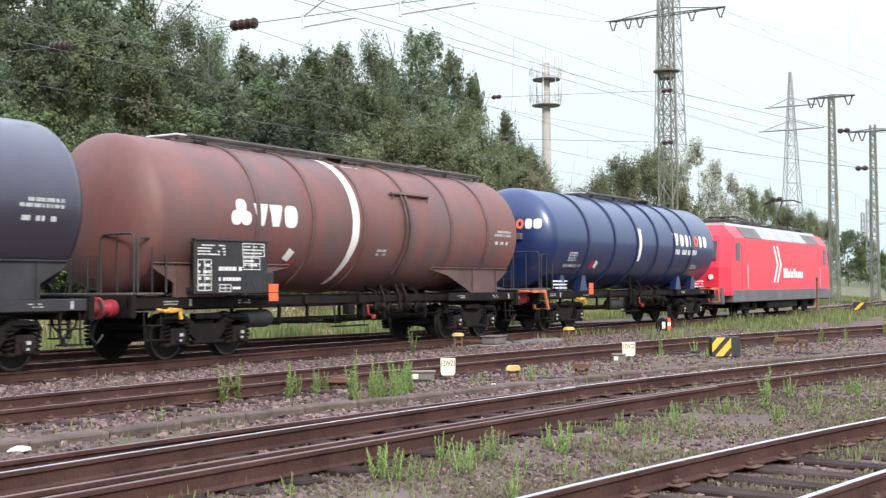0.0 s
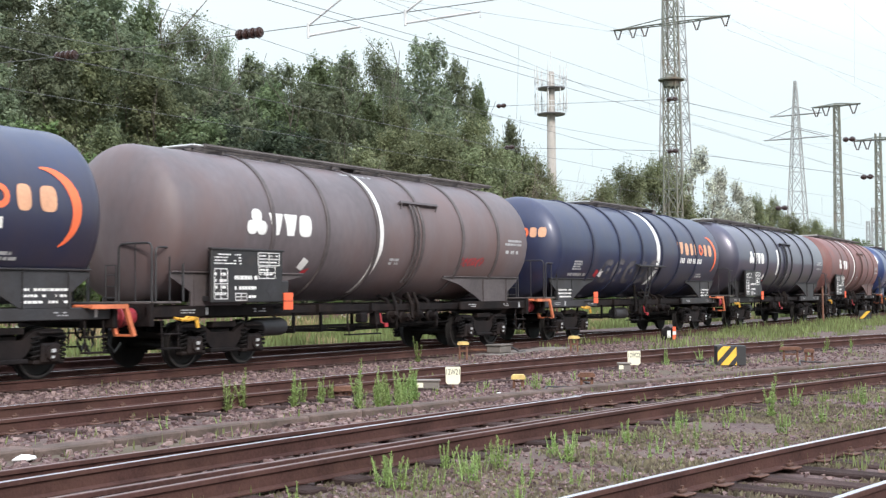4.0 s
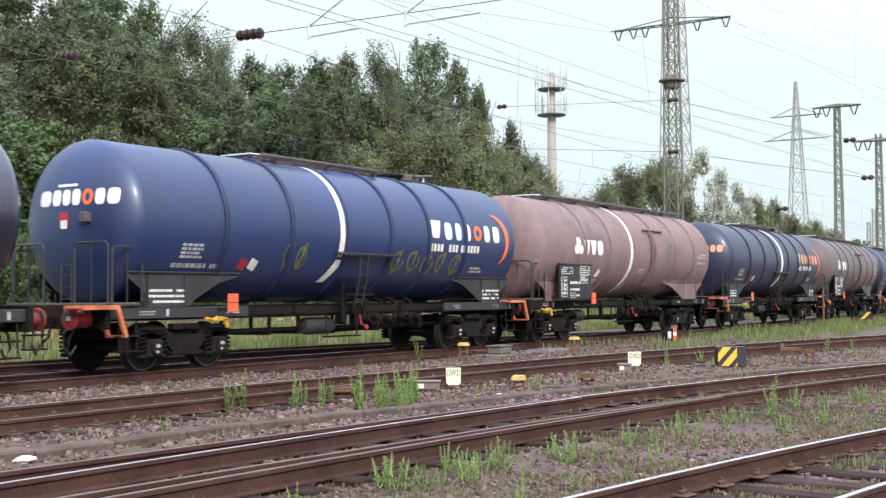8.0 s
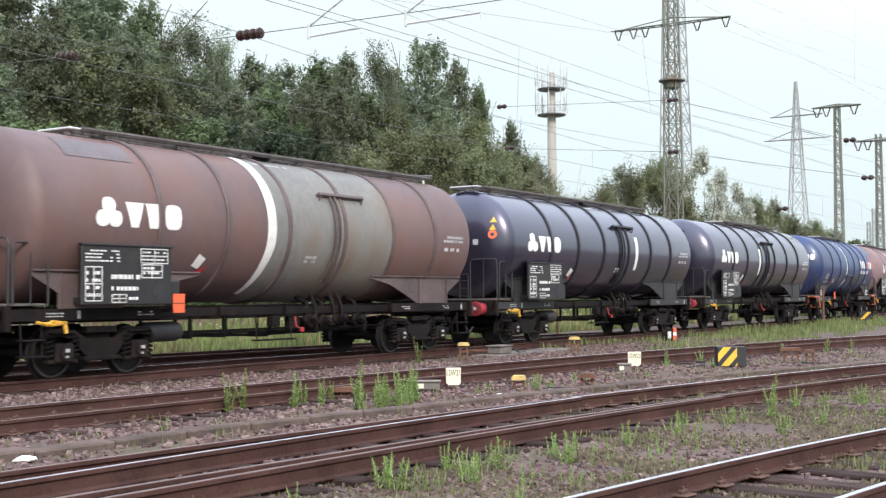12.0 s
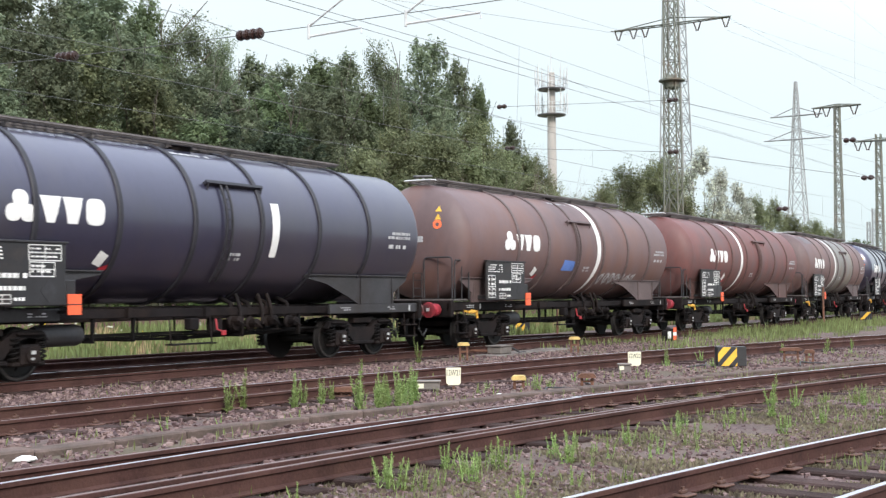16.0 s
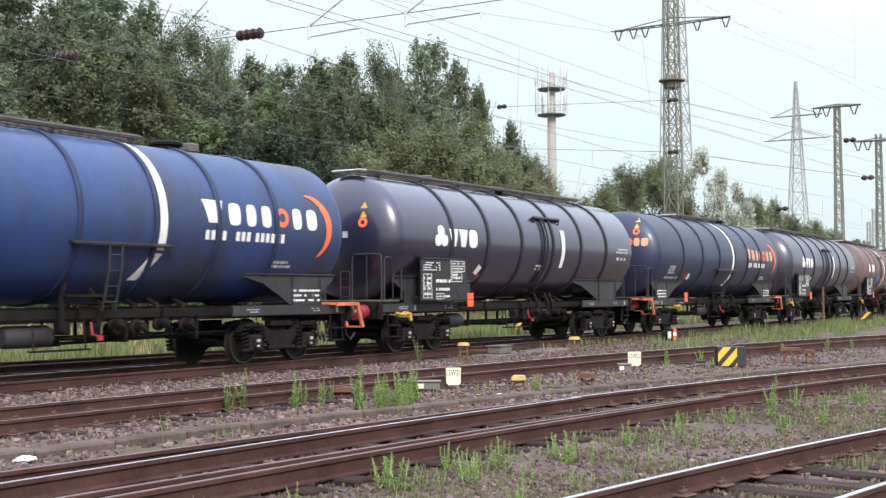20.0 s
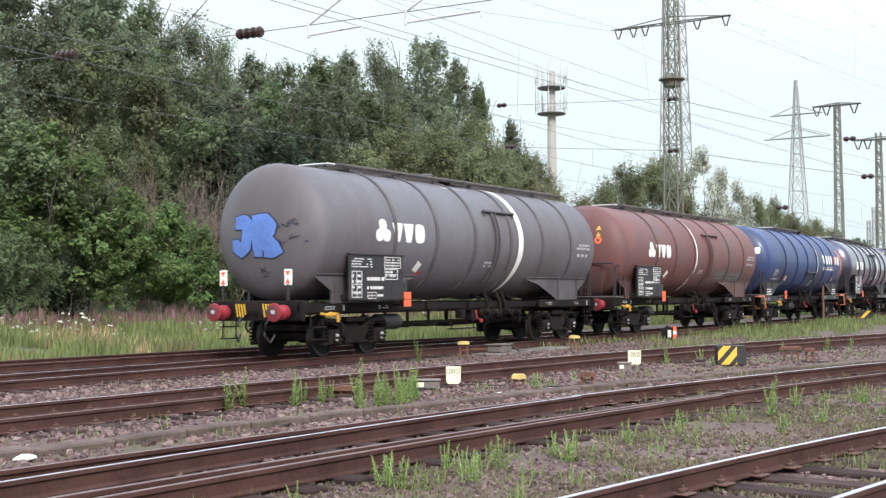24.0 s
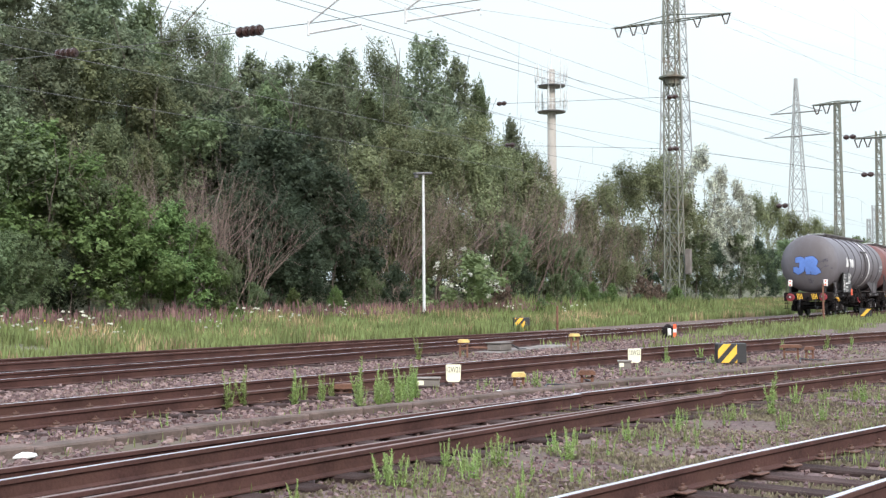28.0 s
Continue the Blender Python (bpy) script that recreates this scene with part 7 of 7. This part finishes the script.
SPANS = [
    [(-1.4, -5.8, 5.92), (59.6, -5.8, 6.59)],
    [(7.7, -5.8, 6.07), (31.4, -5.8, 6.51)],
    [(31.4, -5.8, 6.51), (66.7, -5.8, 7.60)],
    [(20.8, 0, 9.33), (39.4, 0, 8.70)],
    [(28.2, 4, 10.54), (53.5, 4, 13.55)],
    [(38.0, 4, 12.61), (54.2, 4, 13.61)],
    [(23.6, 0, 9.26), (46.8, 0, 9.39)],
    [(11.6, 0, 6.21), (64.4, 0, 7.90)],
    [(55.8, 4, 17.61), (125.1, 4, 22.95)],
    [(47.5, 4, 16.68), (124.6, 4, 17.59)],
    [(66.8, 4, 16.77), (122.7, 4, 21.14)],
    [(67.3, 0, 19.14), (98.0, 0, 19.05)],
    [(56.3, 4, 11.07), (102.0, 4, 12.81)],
    [(48.4, 2, 9.41), (105.4, 2, 9.93)],
    [(91.2, 5, 13.72), (120.3, 5, 19.64)],
    [(73.1, 12, 18.47), (74.5, 12, 13.43)],
    [(87.7, 2, 23.17), (87.1, 2, 15.92)],
    [(34.1, 0, 9.30), (33.9, 0, 6.96)],
]
wires("yard_wires", "straight overhead wires across the yard", SPANS, 0.0055)
wires("power_lines", "high power lines from the mast to the horizon", [[(83.5, 14 + y, 20.0), (140, 8 + y * 2, 18.2), (280, 58 + 3 * y, 36)] for y in (-4.2, 4.2)], 0.008)


def head_span():
    """Cross rope over the tracks with insulators and steady arms."""
    t = empty("head_span", "cross-span rope with brown insulators and steady arms", "overhead wire", kind="structure")
    p = lambda y: (17.0, y, 6.1 + 0.022 * (y + 8.4) + 0.0012 * (y + 3) ** 2)
    ys = [-16, -12, -8.4, -5, -3.9, -3.3, -1, 0.8, 1.6, 5, 9, 14]
    part("rope", Geo().tube([p(y) for y in ys], 0.008, 5), M["wire"], t)
    part("rope", Geo().tube([(17, y, 8.1 + 0.012 * (y - 0) ** 2) for y in (-16, -12, -8, -4, 0, 4, 8, 14)], 0.007, 5), M["wire"], t)
    for y in (-3.6, 1.25):
        g = Geo()
        insulator(g, p(y - 0.30), p(y + 0.30), 4, 0.10)
        part("insulator", g, M["porcelain"], t)
    for yc, s in ((-4.95, 1.0), (-7.0, 1.3)):
        x, y, z = p(yc)
        g = Geo().tube([(x, y, z + 0.05), (x, y, z - 0.22)], 0.03, 6).tube([(x, y, z - 0.18), (x + 0.2 * s, y - 1.0 * s, z - 0.10), (x + 0.2 * s, y - 1.0 * s, z - 0.2)], 0.02, 6)
        g.tube([(x, y, z), (x, y - 0.8 * s, z + 0.42 * s)], 0.018, 6)
        part("steady_arm", g, M["galv"], t)


head_span()


def far_span():
    """Second cross span farther along, with dark insulators in its ropes."""
    t = empty("head_span_far", "cross-span ropes with dark insulators", "overhead wire", kind="structure")
    for pts in ([(60, 16, 12.1), (60, 4.9, 11.5), (60, -4.0, 8.75), (60, -12, 7.8)], [(60, 16, 9.8), (60, 4.9, 8.8), (60, -4.8, 6.9), (60, -12, 6.5)]):
        part("rope", Geo().tube(pts, 0.012, 4), M["wire"], t)
    for y, z in ((15, 12.05), (4.9, 11.5), (4.9, 8.8), (14.5, 9.67), (-4.0, 8.75), (-4.8, 6.9), (-0.7, 5.6)):
        g = Geo()
        insulator(g, (60, y - 0.30, z), (60, y + 0.30, z), 2, 0.13)
        part("insulator", g, M["porcelain"], t)


far_span()
# ---------------- signs and small railway gear ----------------
def facing(x, y):
    """Turn, in degrees about z, that points a board's front (-y) at the tracks' near side."""
    return math.degrees(math.atan2(-x, y + 18.24))


def number_sign(x, y, text, w, h, zc):
    t = empty("point_number_sign", "cream point number sign on a short post", "sign", "point number signs", at=pose(x, y, 0, 0, 0, facing(x, y)))
    o = 0.04
    outline = [(-w / 2 + o, zc - h / 2), (w / 2 - o, zc - h / 2), (w / 2 - 0.005, zc - h / 2 + o), (w / 2, zc + h / 2 - 0.01), (w / 2 - 0.01, zc + h / 2), (-w / 2 + 0.01, zc + h / 2), (-w / 2, zc + h / 2 - 0.01), (-w / 2 + 0.005, zc - h / 2 + o)]
    part("board", Geo().prism(outline, -0.012, 0.012, "y"), M["cream"], t)
    part("post", Geo().box(-0.02, 0.02, 0.012, 0.05, ground_z(x, y) - 0.05, zc + 0.05), M["rusty"], t)
    cu = bpy.data.curves.new("lettering", "FONT")
    cu.body = text
    cu.size, cu.align_x, cu.extrude = 0.105, "CENTER", 0.001
    cu.materials.append(M["black"])
    ob = new("lettering", cu)
    ob.parent = t
    ob.matrix_basis = pose(0, -0.0145, zc + h * 0.05, 90, 0, 0) @ Matrix.Diagonal((0.82, 1.35, 1, 1))


number_sign(18.13, -7.19, "12W21", 0.26, 0.30, 0.03)
number_sign(24.63, -7.79, "12W22", 0.28, 0.30, 0.04)


def striped_block(x, y, w, h, d, turn):
    """Black block with yellow diagonal stripes on its face."""
    z = ground_z(x, y)
    t = empty("striped_marker", "black and yellow striped warning block on the ground", "marker", "striped markers", at=pose(x, y, z, 0, 0, turn))
    part("body", Geo().box(-w / 2, w / 2 + 0.2, 0, d, 0.04, h, c=0.012).box(-w * 0.3, -w * 0.1, 0.04, d - 0.04, -0.02, 0.06).box(w * 0.3, w * 0.5, 0.04, d - 0.04, -0.02, 0.06), M["black"], t)
    g = Geo()
    s = w * 0.40
    for k in range(-2, 4):
        a = -w / 2 + 0.06 * w + k * 0.70 * w
        lo, hi = -w / 2 + 0.012, w / 2 - 0.012
        zs = [0.05 + (h - 0.062) * i / 10 for i in range(11)]
        for za, zb in zip(zs, zs[1:]):
            e = lambda b, zz: min(max(b + zz * 0.9, lo), hi)
            xa, xb, xc, xd = e(a, za), e(a + s, za), e(a + s, zb), e(a, zb)
            if xb - xa > 1e-4 or xc - xd > 1e-4:
                g.add([(xa, -0.004, za), (xb, -0.004, za), (xc, -0.004, zb), (xd, -0.004, zb)], [(0, 1, 2, 3)])
    part("stripe_pattern", g, M["yellow"], t, "yellow diagonal stripes")


striped_block(26.1, -9.35, 0.44, 0.47, 0.26, facing(26, -9.35) + 14)
striped_block(45.7, 6.31, 0.46, 0.58, 0.32, facing(45.7, 6.3) + 14)


def capped_post(x, y, h, w, cap, label):
    z = ground_z(x, y)
    t = empty("capped_post", label, "post", "capped posts", at=pose(x, y, z, 0, 0, facing(x, y)))
    g = Geo()
    for sx in (-0.3, 0.3):
        g.box(sx * w - 0.025, sx * w + 0.025, -0.04, 0.04, -0.1, h - 0.06, c=0.006)
    g.box(-0.35 * w, 0.35 * w, -0.03, 0.03, h * 0.45, h * 0.55)
    part("stand", g, M["rusty"], t)
    part("cap", Geo().prism([(-w / 2, h - 0.08), (w / 2, h - 0.08), (w / 2, h - 0.04), (w * 0.36, h), (-w * 0.36, h), (-w / 2, h - 0.04)], -0.11, 0.11, "y"), M[cap], t, "weathered yellow cap" if cap == "cap" else "")


capped_post(26.61, -2.33, 0.46, 0.30, "cap", "short rusty post with a yellow cap")
capped_post(31.57, -3.03, 0.46, 0.32, "cap", "short rusty post with a yellow cap")
capped_post(18.96, -8.02, 0.24, 0.25, "cap", "low rusty frame with a yellowed cap")
capped_post(19.34, -9.15, 0.28, 0.30, "rusty", "low dark rusty post beside the turnout")
capped_post(29.23, -9.84, 0.36, 0.52, "rusty", "low frame with a rust-orange box")
capped_post(28.6, -10.45, 0.34, 0.24, "rusty", "small rusty post beside the turnout")
capped_post(15.8, -6.5, 0.20, 0.50, "rusty", "low rusty bracket between the tracks")


def point_machine(x, y):
    z = ground_z(x, y)
    t = empty("point_machine", "grey point machine on concrete slabs", "point machine", at=pose(x, y, z, 0, 0, 2))
    part("housing", Geo().box(-0.33, 0.33, -0.22, 0.22, 0.04, 0.24, c=0.03), M["concrete"], t)
    part("lid", Geo().box(-0.37, 0.37, -0.25, 0.25, 0.24, 0.28, c=0.015), M["concrete"], t, "dusty concrete lid")
    for k in range(4):
        part("slab", Geo().box(-0.9 + 1.25 * k, 0.3 + 1.25 * k, -0.42, 0.40, -0.05, 0.04 + 0.012 * (k % 2), c=0.012), M["concrete"], t)
    part("cable", Geo().tube([(0.36, -0.1, 0.2), (0.5, -0.15, 0.18), (0.62, -0.3, 0.06), (0.9, -0.35, 0.06)], 0.025, 6), M["black"], t)
    part("drive_rod", Geo().tube([(-0.3, 0.2, 0.12), (-0.3, 1.3, 0.12)], 0.025, 6).tube([(0.2, 0.2, 0.12), (0.2, 1.3, 0.12)], 0.02, 6), M["rusty"], t)


point_machine(29.5, -1.75)


def dwarf_signal(x, y):
    z = ground_z(x, y)
    t = empty("ground_signal", "small dark ground signal with white and red plates", "signal", at=pose(x, y, z, 0, 0, facing(x, y)))
    part("case", Geo().box(-0.30, 0.12, -0.12, 0.18, 0.0, 0.40, c=0.03).lathe([(0.38, 0.13), (0.44, 0.12), (0.50, 0.05)], "z", 12, (-0.09, 0.03, 0)), M["frame"], t)
    part("white_plate", Geo().box(-0.10, 0.02, -0.15, -0.125, 0.12, 0.36), M["white"], t)
    part("red_plate", Geo().box(0.09, 0.20, -0.16, -0.13, 0.06, 0.50).box(0.088, 0.202, -0.163, -0.128, 0.22, 0.34, 1), [M["hazard_red"], M["white"]], t)


dwarf_signal(40.06, -2.59)


def lump(x, y, size, seed):
    rng = random.Random(seed)
    g = Geo()
    prof = [(size * 0.5 * math.sin(a) * 0.8, size * math.cos(a)) for a in (-0.3, 0.1, 0.5, 0.9, 1.3)]
    g.lathe(prof, "z", 12, (0, 0, 0))
    g.v = [(p[0] * rng.uniform(0.8, 1.2) * 1.15, p[1] * rng.uniform(0.8, 1.2), p[2] * rng.uniform(0.8, 1.2)) for p in g.v]
    tagged(part("white_stone", g, M["white"], at=pose(x, y, ground_z(x, y) + 0.035), smooth=True), "white stone lying in the ballast", "stone")


lump(8.19, -8.28, 0.10, 2)
lump(17.4, -8.5, 0.045, 3)


def striped_post(x, y, h, m, label):
    t = empty("track_post", label, "post", "track posts", at=pose(x, y, ground_z(x, y)))
    part("shaft", Geo().tube([(0, 0, -0.1), (0, 0, h)], 0.05, 8), M[m], t)
    part("top", Geo().lathe([(h, 0.06), (h + 0.02, 0.065), (h + 0.05, 0.03)], "z", 8), M[m], t)


striped_post(60.0, -2.6, 1.9, "rusty", "thin rust-brown post beside the track")
striped_post(47.0, 5.2, 1.0, "rusty", "rust-brown post in the grass")


def small_board(x, y):
    t = empty("yellow_chevron_board", "low black board with yellow chevron in the grass", "marker", at=pose(x, y, ground_z(x, y) + 0.25, 0, 0, facing(x, y)))
    part("board", Geo().box(-0.30, 0.30, 0, 0.04, 0, 0.42, c=0.01), M["black"], t)
    part("stripe", Geo().add([(-0.28, -0.005, 0.02), (-0.08, -0.005, 0.02), (0.28, -0.005, 0.40), (0.08, -0.005, 0.40)], [(0, 1, 2, 3)]), M["yellow"], t)
    part("leg", Geo().box(-0.03, 0.03, 0.005, 0.035, -0.4, 0.01), M["black"], t)


small_board(66.0, -3.2)


def label_box(x, y, w):
    """Low concrete box with a small pale label on its face."""
    t = empty("cable_box", "low grey cable box with a pale label", "cable box", "cable boxes", at=pose(x, y, ground_z(x, y), 0, 0, facing(x, y)))
    part("housing", Geo().box(-w / 2, w / 2, 0, 0.22, -0.05, 0.17, c=0.02), M["concrete"], t)
    part("lid", Geo().box(-w / 2 - 0.02, w / 2 + 0.02, -0.02, 0.24, 0.17, 0.20, c=0.008), M["concrete"], t)
    part("label_plate", Geo().box(-w * 0.40, -w * 0.05, -0.008, 0.0, 0.07, 0.15), M["cream"], t)


label_box(17.6, -6.95, 0.50)
label_box(23.45, -8.07, 0.26)


def cable_loop(x, y, pts):
    t = empty("ground_cable", "black cable lying in the ballast", "cable", "ground cables", at=pose(x, y, ground_z(x, y)))
    part("sheath", Geo().tube([(a, b, c) for a, b, c in pts], 0.016, 6), M["black"], t)


cable_loop(18.2, -8.9, [(0, 0, 0.03), (0.3, 0.1, 0.08), (0.7, 0.05, 0.05), (1.2, -0.1, 0.03), (1.6, 0.05, 0.09), (2.0, 0.1, 0.03)])
cable_loop(25.6, -8.6, [(0, 0, 0.03), (0.4, -0.2, 0.06), (0.9, -0.1, 0.03), (1.5, 0.1, 0.05)])
cable_loop(27.3, -10.6, [(0, 0, 0.03), (0.5, 0.15, 0.1), (1.0, 0.05, 0.05), (1.4, -0.2, 0.03)])
# ---------------- motion ----------------
def run(t):
    """Metres the train has gone after t seconds; it slows a little."""
    return 12.5 * t - 0.0275 * t * t + 0.00025 * t * t * t


def on_track(u):
    """Pose on the train's track at the running distance u."""
    y = 0.00115 * max(u - 52, 0) ** 2
    return pose(u, y, 0, 0, 0, math.degrees(math.atan(0.0023 * max(u - 52, 0))))


def motions():
    things = [(w, mid) for w, mid, kind in WAGONS] + [(LOCO, 49.2 + 9.75)]
    for w, mid in things:
        walk(w, [(t, on_track(mid + run(t))) for t in range(29)])
        sets = [o for o in w.children if o.name.split(".")[0] == "wheelset"]
        base = [o.matrix_basis.translation.copy() for o in sets]
        turns = []
        for k in range(28 * FPS + 1):
            t = k / FPS
            if -14 < mid + run(t) < 110:
                turns.append((t, math.degrees(run(t) / WHEEL_R)))
        if not turns:
            continue
        if turns[0][0] > 0:
            turns.insert(0, (0.0, turns[0][1]))
        if turns[-1][0] < 28:
            turns.append((28.0, turns[-1][1]))
        for o, p in zip(sets, base):
            walk(o, [(t, pose(p.x, p.y, p.z, 0, a % 360, 0)) for t, a in turns])


motions()
